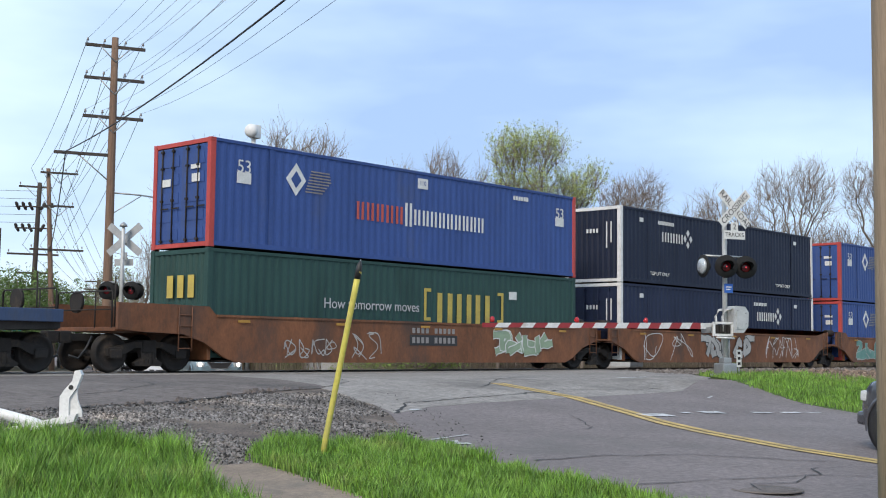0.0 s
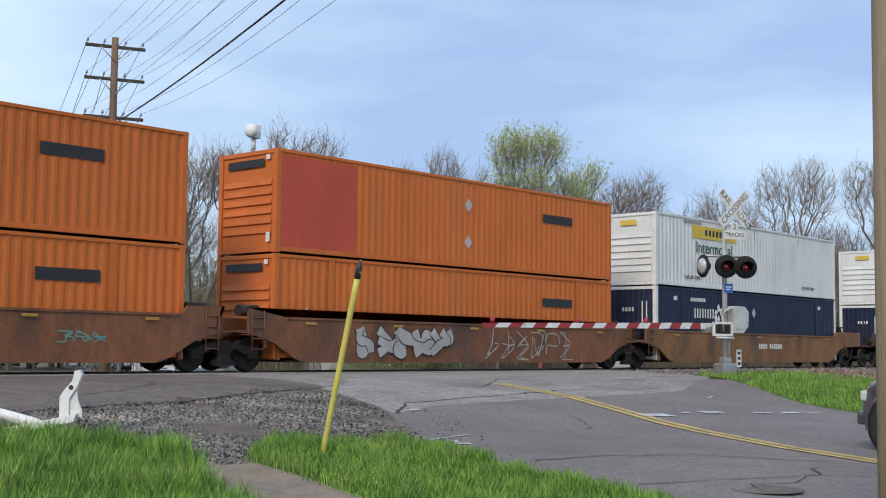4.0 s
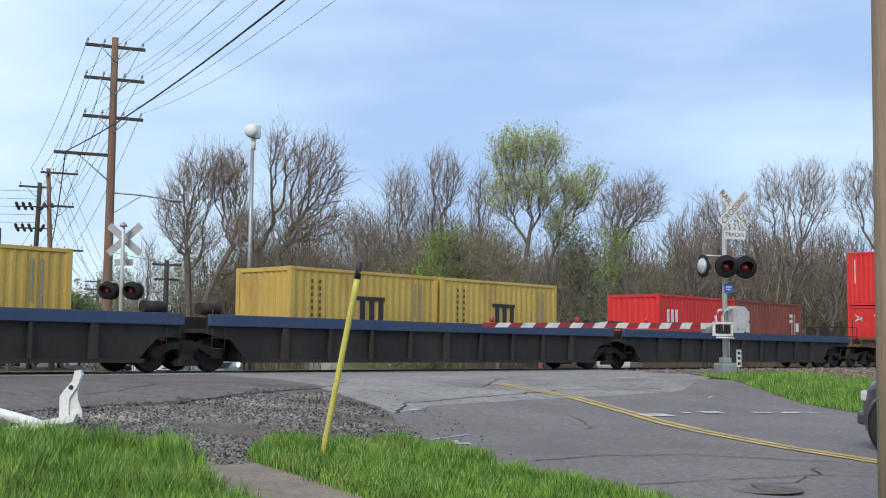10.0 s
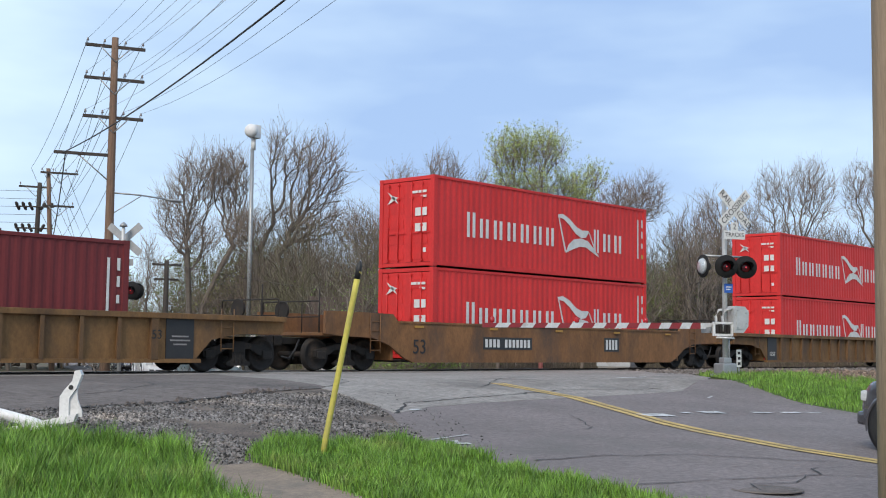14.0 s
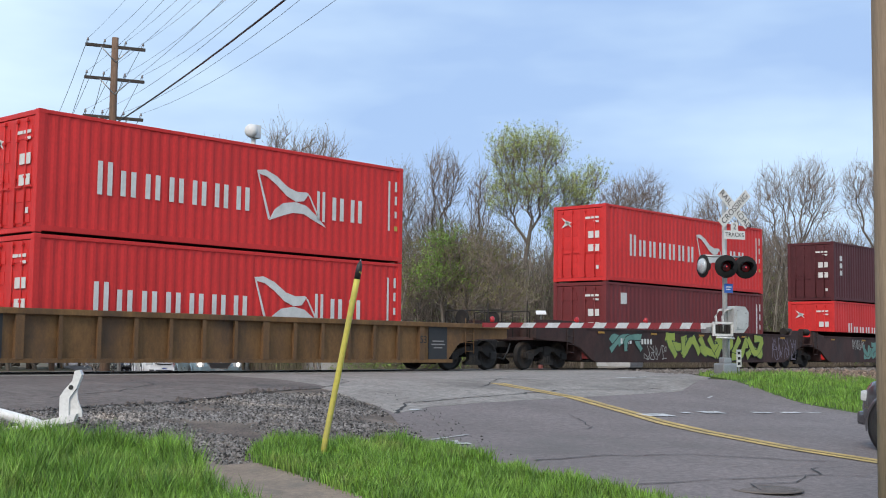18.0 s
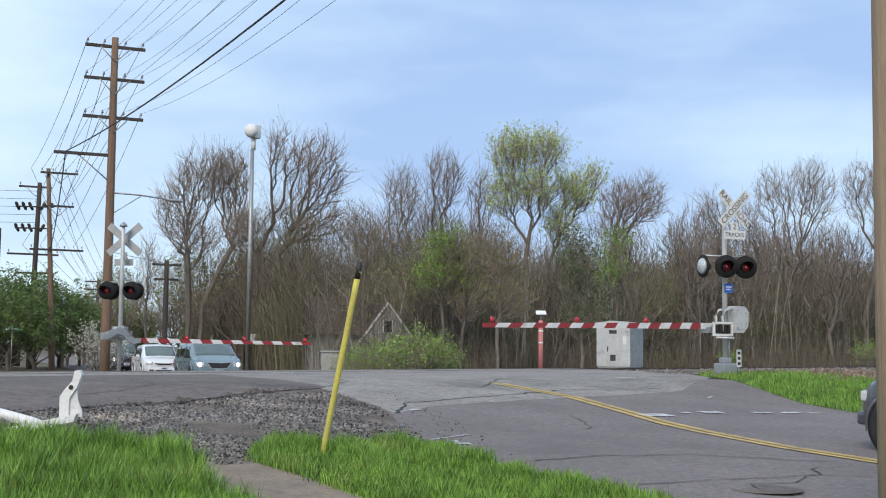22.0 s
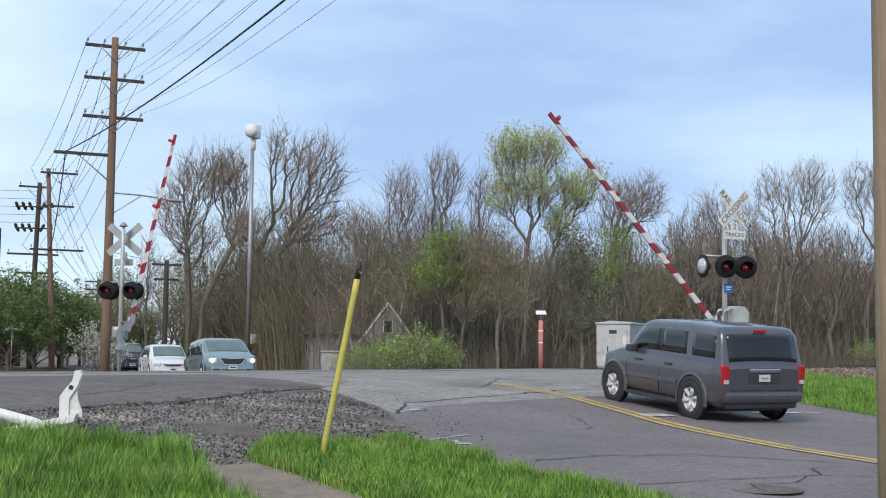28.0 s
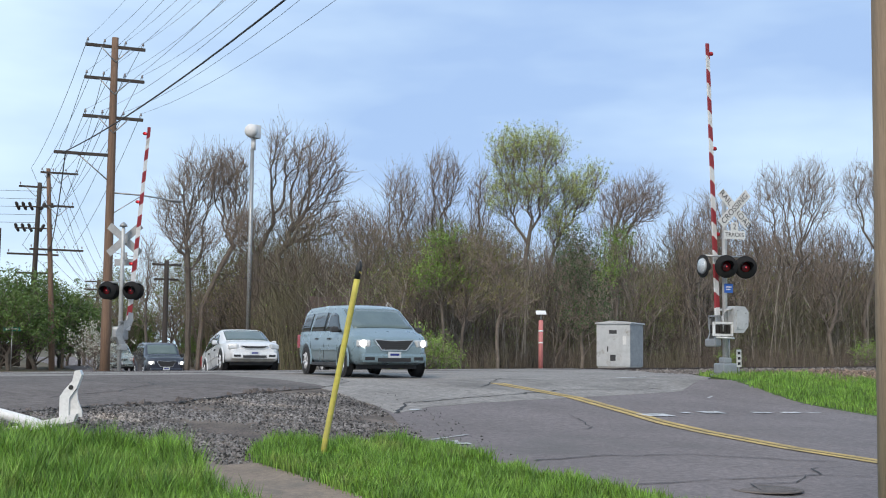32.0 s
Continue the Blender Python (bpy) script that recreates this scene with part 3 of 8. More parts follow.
def container(length, height, width, coat, label, ends="door", posts=None, inner=None, pitch=0.28, category="shipping container"):
    """Origin under the middle of its floor; its door or front faces -x."""
    posts = posts or coat
    c = thing("shipping_container", pose(0, 0, 0), label, category, "containers on the train")
    L, H, W = length / 2, height, width / 2
    side = cached(("side_panel", length, height, pitch), coat, lambda: corrugated(length - 0.3, 0.16, height - 0.08, pitch, 0.019))
    share("side_panel", side, c, pose(0, -W + 0.022, 0))
    share("side_panel", side, c, pose(0, W - 0.022, 0, 0, 0, 180))
    share("roof", cached(("roof", length, width, height), coat, lambda: box(-L + 0.02, L - 0.02, -W + 0.04, W - 0.04, H - 0.03, H - 0.012)), c)
    share("underframe", cached(("underframe", length, width), BLACK_STEEL, lambda: box(-L + 0.05, L - 0.05, -W + 0.06, W - 0.06, 0.03, 0.16)), c)
    rail_lo = cached(("bottom_rail", length), coat, lambda: box(-L + 0.16, L - 0.16, -0.03, 0.03, 0.035, 0.17, 0.008))
    rail_hi = cached(("top_rail", length, height), coat, lambda: box(-L + 0.16, L - 0.16, -0.03, 0.03, H - 0.1, H - 0.01, 0.008))
    post = cached(("corner_post", height), posts, lambda: box(-0.085, 0.085, -0.08, 0.08, 0.1, height - 0.1, 0.015))
    cast = cached("corner_casting", posts, lambda: box(-0.09, 0.09, -0.083, 0.083, 0, 0.118, 0.012))
    for s in (-1, 1):
        share("bottom_rail", rail_lo, c, pose(0, s * (W - 0.032), 0))
        share("top_rail", rail_hi, c, pose(0, s * (W - 0.032), 0))
        for e in (-1, 1):
            share("corner_post", post, c, pose(e * (L - 0.09), s * (W - 0.084), 0))
            for z in (0, H - 0.118):
                share("corner_casting", cast, c, pose(e * (L - 0.092), s * (W - 0.085), z))
    wall = cached(("end_panel", width, height), coat, lambda: corrugated(width - 0.34, 0.16, height - 0.1, 0.25, 0.04))
    share("end_panel", wall, c, pose(L - 0.03, 0, 0, 0, 0, 90))
    beam = cached(("end_beam", width), posts, lambda: box(-0.04, 0.04, -W + 0.17, W - 0.17, 0, 0.12, 0.01))
    for e in (-1, 1):
        for z in (0.02, H - 0.13):
            share("end_beam", beam, c, pose(e * (L - 0.05), 0, z))
    if ends == "door":
        w = W - 0.17
        leaf = cached(("door", width, height), coat, lambda: door_leaf(w, height - 0.3))
        bar = cached(("locking_bar", height), coat if inner is None else inner, lambda: locking_bar(height - 0.2))
        for s in (-1, 1):
            d = share("door", leaf, c, pose(-L + 0.05, s * w / 2, 0.15, 0, 0, -90))
            ridge = cached(("door_ridge", width), coat, lambda: prism([(-w / 2 + 0.1, 0), (w / 2 - 0.1, 0), (w / 2 - 0.14, 0.3), (-w / 2 + 0.14, 0.3)], -0.035, -0.021))
            for k in range(5):
                share("door_ridge", ridge, d, pose(0, 0, 0.08 + k * (height - 0.4) / 5))
            for q in (-0.25, 0.18):
                share("locking_bar", bar, d, pose(q * w, -0.06, -0.05))
    elif ends == "louvre":
        share("front_wall", cached(("front_wall", width, height), coat, lambda: box(-0.02, 0.02, -W + 0.17, W - 0.17, 0.14, H - 0.13)), c, pose(-L + 0.07, 0, 0))
        slat = cached(("ridge", width), coat, lambda: prism([(-0.05, 0), (0, -0.035), (0, 0.16), (-0.012, 0.16)], -W + 0.24, W - 0.24))
        for k in range(6):
            share("ridge", slat, c, pose(-L + 0.05, 0, 0.55 + 0.27 * k))
    else:
        share("front_wall", wall, c, pose(-L + 0.03, 0, 0, 0, 0, -90))
    c["L"], c["H"], c["W"] = length, height, width
    return c


def decal(c, name, bm, mat, label=""):
    return part(name, bm, mat, c, label)


def side_rects(c, rects, mat, name="marking", label=""):
    """Flat painted bars on the side that faces the road: x from the left end, height from the floor, width, height."""
    L, W = c["L"] / 2, c["W"] / 2
    for x, z, w, h in rects:
        me = cached(("painted_bar", round(w, 3), round(h, 3)), mat, lambda: box(0, w, 0.008, 0.018, 0, h))
        share(name, me, c, pose(x - L, -W, z), label)


def side_shape(c, outline, mat, name="emblem", label="", proud=0.0):
    L, W = c["L"] / 2, c["W"] / 2
    return decal(c, name, prism([(x - L, z) for x, z in outline], -W + 0.008 - proud, -W + 0.017 - proud), mat, label)


def end_rects(c, rects, mat, name="end_marking", label=""):
    """The same on the end that faces west: y from the near post, height, width, height."""
    L, W = c["L"] / 2, c["W"] / 2
    for y, z, w, h in rects:
        me = cached(("painted_end_bar", round(w, 3), round(h, 3)), mat, lambda: box(-0.012, -0.004, 0, w, 0, h))
        share(name, me, c, pose(-L, -W + y, z), label)


def wordmark(x0, x1, z0, z1, n, stroke=0.3):
    """A brand's word as plain upright bars, one to a letter."""
    p = (x1 - x0) / n
    return [(x0 + k * p + 0.15 * p, z0, (0.28 + stroke) * p, z1 - z0) for k in range(n)]


def letter_bm(w, h):
    """A plain stand-in for one letter of a brand's word: two upright bars."""
    t = min(0.27 * w, 0.22 * h)
    bm = box(0.08 * w, 0.08 * w + t, 0.008, 0.018, 0, h)
    add_box(bm, 0.92 * w - t, 0.92 * w, 0.008, 0.018, 0, h)
    return bm


def side_word(c, x0, x1, z0, z1, n, mat, label="", fill=0.74):
    """A brand's word on the side that faces the road, a pair of bars to a letter."""
    L, W = c["L"] / 2, c["W"] / 2
    p = (x1 - x0) / n
    w, h = fill * p, z1 - z0
    for k in range(n):
        me = cached(("letter_shape", round(w, 3), round(h, 3)), mat, lambda: letter_bm(w, h))
        share("letter_shape", me, c, pose(x0 + k * p + 0.5 * (p - w) - L, -W, z0), label if k == 0 else "")


def lettering(c, body, x, z, size, mat, name="lettering"):
    me = cached(("lettering", body, size), mat, lambda: text_bm(body, size, mat))
    return share(name, me, c, pose(x - c["L"] / 2, -c["W"] / 2 + 0.008, z, 90, 0, 0))


def text_bm(body, size, mat):
    bm = bmesh.new()
    me = text_mesh(body, size, mat)
    bm.from_mesh(me)
    bpy.data.meshes.remove(me)
    return bm


def diamond(x, z, r):
    return [(x - r * 0.8, z), (x, z - r), (x + r * 0.8, z), (x, z + r)]


def ring_diamond(c, x, z, r, mat):
    """A four-petalled lozenge ring."""
    L, W = c["L"] / 2, c["W"] / 2
    bm = bmesh.new()
    for dx, dz in ((-0.62, 0), (0.62, 0), (0, 0.66), (0, -0.66)):
        add_prism(bm, [(px - L, pz) for px, pz in diamond(x + dx * r, z + dz * r, 0.42 * r)], -W + 0.008, -W + 0.017)
    return decal(c, "emblem", bm, mat)


def code_marks(c, mat=None):
    """Rows of unreadable small writing near the right end."""
    mat = mat or D_WHITE
    L, H = c["L"], c["H"]
    side_rects(c, [(L - 0.62, H - 1.95, 0.07, 1.5), (L - 0.34, H - 0.75, 0.08, 0.3), (L - 0.34, H - 1.15, 0.08, 0.26), (L - 0.34, H - 1.55, 0.08, 0.2)], mat, "code_bar")


def door_labels(c, logo=True, mat=None):
    mat = mat or D_WHITE
    W = c["W"]
    end_rects(c, [(0.32, 2.35, 0.34, 0.08), (0.32, 2.2, 0.24, 0.07), (0.7, 2.35, 0.24, 0.08)], mat, "code_plate")
    end_rects(c, [(0.30, 1.62, 0.22, 0.26), (0.56, 1.62, 0.24, 0.26), (0.30, 1.12, 0.22, 0.26), (0.56, 1.12, 0.24, 0.26)], mat, "data_plate", "white data panels")
    end_rects(c, [(0.32, 0.45, 0.12, 0.14)], mat, "small_plate")
    if logo:
        L = c["L"] / 2
        bm = bmesh.new()
        for pts in ([(0.0, 0.0), (0.25, 0.28), (0.5, 0.2), (0.3, 0.12)], [(0.0, 0.42), (0.2, 0.2), (0.5, 0.0), (0.32, 0.22)]):
            vs = [(-L - 0.03, W / 2 - 0.4 - y, 2.05 + z) for y, z in pts]
            a = [bm.verts.new(v) for v in vs]
            b = [bm.verts.new((v[0] + 0.012, v[1], v[2])) for v in vs]
            bm.faces.new(a)
            bm.faces.new(list(reversed(b)))
            for i in range(4):
                bm.faces.new((a[i], b[i], b[(i + 1) % 4], a[(i + 1) % 4]))
        bmesh.ops.recalc_face_normals(bm, faces=bm.faces)
        decal(c, "end_emblem", bm, mat)


def kind_red(shade=None, label="bright red steel container with a white flag emblem and word", ends="door"):
    c = container(12.19, HC, W40, shade or P_RED, label, ends)
    side_word(c, 2.12, 6.40, 1.05, 1.68, 6, D_WHITE, "white painted word", 0.72)
    side_word(c, 1.53, 2.10, 1.03, 1.85, 1, D_WHITE, fill=0.85)
    side_word(c, 8.6, 9.1, 0.98, 1.84, 1, D_WHITE, fill=0.72)
    side_word(c, 9.15, 10.6, 1.06, 1.72, 2, D_WHITE, fill=0.72)
    side_shape(c, [(6.5, 2.2), (6.8, 2.24), (7.2, 2.1), (7.6, 1.84), (7.95, 1.74), (8.3, 1.76), (8.38, 1.72), (8.2, 1.5), (7.9, 1.46), (7.55, 1.6), (7.2, 1.86), (6.85, 2.06), (6.6, 2.1)], D_WHITE)
    side_shape(c, [(6.95, 0.86), (7.15, 1.18), (7.45, 1.38), (7.9, 1.45), (8.3, 1.38), (8.7, 1.12), (9.05, 0.82), (8.6, 0.98), (8.2, 1.14), (7.8, 1.14), (7.4, 1.02)], D_WHITE)
    side_shape(c, [(6.5, 2.19), (6.58, 2.1), (6.99, 0.93), (6.92, 0.88)], D_WHITE)
    side_shape(c, [(8.36, 1.70), (8.42, 1.68), (8.78, 1.12), (8.7, 1.14)], D_WHITE)
    code_marks(c)
    side_rects(c, [(11.84, 0.95, 0.12, 0.14)], D_GOLD, "warning_mark")
    if ends == "door":
        door_labels(c)
    else:
        end_rects(c, [(1.95, 1.2, 0.05, 1.3)], D_WHITE, "code_bar")
    return c


def kind_pacer(label="blue corrugated container with red corner posts"):
    c = container(16.15, HC, W53, P_BLUE, label, "door", POST_RED, BLACK_STEEL)
    side_rects(c, [(2.0, 0.05, 0.14, HC - 0.1), (14.05, 0.05, 0.14, HC - 0.1)], P_BLUE, "lifting_post")
    side_word(c, 5.25, 7.3, 1.17, 1.7, 5, D_RED, "faded red painted word", 0.82)
    side_word(c, 7.7, 11.1, 1.2, 1.68, 9, D_WHITE, "white painted word", 0.82)
    side_word(c, 7.3, 7.7, 1.13, 1.85, 1, D_WHITE, fill=0.85)
    side_shape(c, diamond(2.95, 2.07, 0.46), D_WHITE)
    side_shape(c, diamond(2.95, 2.07, 0.24), P_BLUE, proud=0.006)
    side_rects(c, [(3.3 + 0.03 * k, 1.75 + 0.085 * k, 0.85 - 0.05 * abs(k - 4), 0.035) for k in range(8)], D_DIM, "speed_line")
    side_rects(c, [(7.9, 2.35, 0.45, 0.32), (0.88, 1.76, 0.48, 0.3), (14.95, 1.76, 0.48, 0.3)], D_WHITE, "plate")
    lettering(c, "53", 1.12, 2.2, 0.5, D_WHITE)
    lettering(c, "53", 15.2, 2.2, 0.5, D_WHITE)
    lettering(c, "110", 8.12, 2.52, 0.2, P_BLUE)
    side_rects(c, [(12.6 + 0.14 * k, 2.46, 0.1, 0.14) for k in range(6)], D_WHITE, "code_bar")
    end_rects(c, [(0.45, 2.1, 0.4, 0.12), (0.45, 1.75, 0.35, 0.22), (1.75, 1.7, 0.4, 0.2)], D_WHITE, "end_marking")
    return c


def kind_umax(coat, mark_x, label, ends="wall"):
    c = container(16.15, HC, W53, coat, label, ends, WHITE_WORN)
    side_rects(c, [(1.9, 0.05, 0.12, HC - 0.1), (13.95, 0.05, 0.12, HC - 0.1)], coat, "lifting_post")
    side_word(c, mark_x - 0.05, mark_x + 1.6, 1.72, 2.1, 4, D_WHITE, "white painted word", 0.85)
    ring_diamond(c, mark_x + 1.95, 1.95, 0.36, D_WHITE)
    side_shape(c, diamond(7.9, 2.04, 0.22), D_SILVER, "hazard_diamond")
    side_rects(c, [(mark_x - 0.28 + 0.15 * k, 2.38, 0.1, 0.14) for k in range(8)], D_WHITE, "code_bar")
    side_rects(c, [(1.32, 2.38, 0.26, 0.16), (14.2, 2.38, 0.26, 0.16)], D_WHITE, "plate")
    lettering(c, "TOP LIFT ONLY", 2.75, 0.42, 0.2, D_WHITE)
    lettering(c, "TOP LIFT ONLY", 13.1, 0.42, 0.2, D_WHITE)
    end_rects(c, [(0.4, 1.5, 0.05, 0.8), (0.6, 1.3, 0.05, 1.0)], D_WHITE, "end_marking")
    end_rects(c, wordmark(1.0, 1.6, 1.9, 2.06, 4), D_WHITE, "letter_bar")
    return c


def kind_jb(label="white corrugated container with a yellow name panel"):
    c = container(16.15, HC, W53, P_WHITE, label, "louvre", WHITE_WORN)
    side_rects(c, [(2.78, 2.06, 3.62, 0.52)], D_YELLOW, "name_panel", "yellow name panel")
    bm = bmesh.new()
    L, W = c["L"] / 2, c["W"] / 2
    for x, z, w, h in wordmark(3.75, 5.5, 2.2, 2.45, 6, stroke=0.26):
        add_box(bm, x - L, x - L + w, -W - 0.001, -W + 0.007, z, z + h)
    decal(c, "letter_bar", bm, D_BLACK, "black painted word")
    lettering(c, "Intermodal", 4.55, 1.68, 0.68, D_GREEN)
    lettering(c, "TOP LIFT ONLY", 2.8, 0.42, 0.2, D_BLACK)
    lettering(c, "TOP LIFT ONLY", 13.2, 0.42, 0.2, D_BLACK)
    side_rects(c, [(2.1 + 0.16 * k, 2.62, 0.11, 0.12) for k in range(9)] + [(8.0, 2.3, 0.05, 0.5), (12.2, 2.45, 0.05, 0.2)], D_DIM, "code_bar")
    side_rects(c, [(2.05, 0.02, 12.1, 0.05)], P_GREY, "rail_line")
    end_rects(c, [(0.9, 2.4, 0.75, 0.2)], D_YELLOW, "end_panel_sign")
    return c


def kind_schneider(coat, first=None, label="orange corrugated steel shipping container", upper=True):
    c = container(16.15, HC, W53, coat, label, "louvre", coat)
    side_rects(c, [(12.0, 1.82, 1.7, 0.3)], D_BLACK, "name_panel", "black name panel, unreadable")
    if upper:
        side_shape(c, diamond(8.05, 2.05, 0.22), D_SILVER, "hazard_diamond")
        side_shape(c, diamond(8.05, 0.85, 0.22), D_SILVER, "hazard_diamond")
        side_rects(c, [(0.4 + 0.93 * k, 0.04, 0.48, 0.05) for k in range(17)], D_WHITE, "reflective_tape")
    else:
        side_rects(c, [(2.0, 0.05, 0.22, HC - 0.1), (13.95, 0.05, 0.22, HC - 0.1)], coat, "lifting_post")
        side_shape(c, diamond(1.2, 1.2, 0.25), D_SILVER, "hazard_diamond")
    if first is not None:
        side_rects(c, [first], P_CORAL, "painted_section", "fresher coral red paint")
    end_rects(c, [(0.55, 2.42, 1.6, 0.22)], D_BLACK, "end_name_panel")
    end_rects(c, [(0.25, 0.3, 0.16, 0.26), (0.3, 2.6, 0.16, 0.14)], D_WHITE, "end_plate")
    return c


def kind_maersk():
    c = container(12.19, HC, W40, P_GREY, "pale grey corrugated container with a light blue star panel", "wall")
    side_rects(c, [(1.2, 0.74, 1.7, 1.6)], D_SKY, "emblem_panel", "light blue square with a white star")
    star = []
    for k in range(14):
        r, a = (0.68 if k % 2 == 0 else 0.25), math.pi / 2 + 2 * math.pi * k / 14
        star.append((2.05 + r * math.cos(a), 1.54 + r * math.sin(a)))
    L, W = c["L"] / 2, c["W"] / 2
    decal(c, "star", prism([(x - L, z) for x, z in star], -W - 0.001, -W + 0.007), D_WHITE)
    side_word(c, 3.3, 10.5, 1.06, 2.04, 6, D_BLACK, "black painted word", 0.78)
    code_marks(c, D_DIM)
    return c


def kind_matson():
    c = container(12.19, HC, W40, P_WHITE, "white corrugated container with a blue word", "wall")
    side_word(c, 2.3, 4.2, 0.7, 2.2, 1, D_NAVY, "blue painted word", 0.86)
    side_word(c, 4.2, 9.4, 0.7, 1.75, 5, D_NAVY, fill=0.84)
    code_marks(c, D_DIM)
    return c


def kind_csx():
    c = container(16.15, HC, W53, P_GREEN, "dark green corrugated container with gold marks", "wall")
    side_word(c, 8.75, 11.5, 1.1, 2.08, 3, D_GOLD, "gold painted word", 0.9)
    side_rects(c, [(8.25, 1.2, 0.1, 1.0), (8.35, 2.1, 0.2, 0.1), (8.35, 1.2, 0.2, 0.1), (12.0, 1.2, 0.1, 1.0), (11.8, 2.1, 0.2, 0.1), (11.8, 1.2, 0.2, 0.1)], D_GOLD, "bracket")
    lettering(c, "How tomorrow moves", 6.05, 1.58, 0.42, D_SILVER)
    side_rects(c, [(12.4, 2.0, 0.4, 0.26)], D_WHITE, "plate")
    end_rects(c, wordmark(0.5, 1.9, 1.6, 2.2, 3, stroke=0.3), D_GOLD, "letter_bar")
    return c


def kind_short_yellow(label="yellow ochre corrugated short container, rust stained"):
    c = container(6.06, STD, W40, P_YELLOW, label, "wall")
    L, W = 3.03, W40 / 2
    bm = bmesh.new()
    for x0 in (2.7, 3.08, 3.46):
        add_box(bm, x0 - L, x0 + 0.2 - L, -W + 0.008, -W + 0.017, 1.12, 1.72)
    add_box(bm, 2.55 - L, 3.72 - L, -W + 0.007, -W + 0.017, 1.72, 1.84)
    add_box(bm, 2.45 - L, 3.8 - L, -W + 0.007, -W + 0.017, 1.04, 1.12)
    decal(c, "emblem", bm, D_BLACK, "black painted emblem")
    side_rects(c, [(0.78, 1.2 + 0.19 * k, 0.07, 0.1) for k in range(6)] + [(1.08, 1.2 + 0.19 * k, 0.07, 0.1) for k in range(6)], D_DARK, "letter_bar")
    side_rects(c, [(5.0, 1.3, 0.05, 1.0), (5.25, 1.2, 0.05, 1.1)], D_DIM, "code_bar")
    return c


def kind_short(coat, label, marks, mat=None, ends="wall"):
    c = container(6.06, STD, W40, coat, label, ends)
    side_rects(c, marks, mat or D_WHITE, "letter_bar")
    side_rects(c, [(5.1, 0.6, 0.05, 1.5), (5.35, 0.6, 0.05, 1.5)], D_SILVER, "code_bar")
    if ends == "door":
        door_labels(c, False)
    return c


def kind_long(coat, label, marks, mat=None, ends="door", yellow=False):
    c = container(12.19, HC, W40, coat, label, ends)
    side_rects(c, marks, mat or D_WHITE, "letter_bar")
    code_marks(c)
    if yellow:
        side_rects(c, [(10.85, 1.05, 0.35, 0.22)], D_GOLD, "warning_mark")
    door_labels(c, False)
    return c


TEX_MARKS = [(0.72, 1.25 + 0.36 * k, 0.26, 0.24) for k in range(3)]


# ---- well cars ----
def wheel_bm():
    return lathe([(0.05, -0.075), (0.16, -0.075), (0.17, -0.05), (0.37, -0.05), (0.38, -0.068), (0.46, -0.068), (0.455, 0.04), (0.487, 0.045), (0.487, 0.07), (0.37, 0.07),
                  (0.36, 0.04), (0.16, 0.05), (0.05, 0.05)], 28, "y")


def frame_bm():
    """Cast side frame of a truck, with springs and bearing boxes."""
    bm = prism([(-1.15, 0.42), (-1.15, 0.6), (-0.8, 0.68), (-0.35, 0.78), (0.35, 0.78), (0.8, 0.68), (1.15, 0.6), (1.15, 0.42), (0.85, 0.42), (0.62, 0.5), (0.4, 0.62),
                (0.22, 0.62), (0.22, 0.36), (0.42, 0.24), (0.36, 0.17), (-0.36, 0.17), (-0.42, 0.24), (-0.22, 0.36), (-0.22, 0.62), (-0.4, 0.62), (-0.62, 0.5), (-0.85, 0.42)], -0.07, 0.07)
    for s in (-0.95, 0.95):
        add_box(bm, s - 0.16, s + 0.16, -0.12, 0.1, 0.36, 0.58, 0.03)
    for s in (-0.12, 0, 0.12):
        add_tube(bm, [(s, -0.03, 0.24), (s, -0.03, 0.52)], 0.05, 8)
    return bm


def truck(car, x, big=True):
    t = share("truck", cached("truck_bolster", BLACK_STEEL, lambda: box(-0.2, 0.2, -1.1, 1.1, 0.5, 0.82, 0.03)), car, pose(x, 0, 0), "grimy black steel truck")
    fr = cached("side_frame", BLACK_STEEL, frame_bm)
    wh = cached("wheel", BLACK_STEEL, wheel_bm)
    ax = cached("axle", BLACK_STEEL, lambda: tube([(0, -1.0, 0), (0, 1.0, 0)], 0.08, 10))
    for s in (-1, 1):
        share("side_frame", fr, t, pose(0, s * 1.0, 0))
        share("axle", ax, t, pose(s * 0.95, 0, 0.487))
        for q in (-1, 1):
            share("wheel", wh, t, pose(s * 0.95, q * 0.79, 0.487, 0, 0, 0 if q < 0 else 180))
    return t


CAR_HALF = 1.47


def smooth_side(a, b, ta, tb):
    """Plain side plate between x = a and b, cut away over the trucks at ta and tb."""
    out = [(a, 1.08), (ta - 0.6, 1.02), (ta + 0.7, 0.98), (ta + 1.35, 0.78), (ta + 2.0, 0.4), (ta + 2.35, 0.28), (tb - 2.35, 0.28), (tb - 2.0, 0.4), (tb - 1.35, 0.78),
           (tb - 0.7, 0.98), (tb + 0.6, 1.02), (b, 1.08), (b, 1.72), (tb - 0.35, 1.72), (tb - 1.5, 1.7), (tb - 1.7, 1.5), (ta + 1.7, 1.5), (ta + 1.5, 1.7), (ta + 0.35, 1.72), (a, 1.72)]
    bm = prism(out, -0.05, 0.05)
    add_box(bm, ta + 1.75, tb - 1.75, -0.08, 0.06, 1.44, 1.5)
    add_box(bm, ta + 2.4, tb - 2.4, -0.06, 0.1, 0.26, 0.31)
    return bm


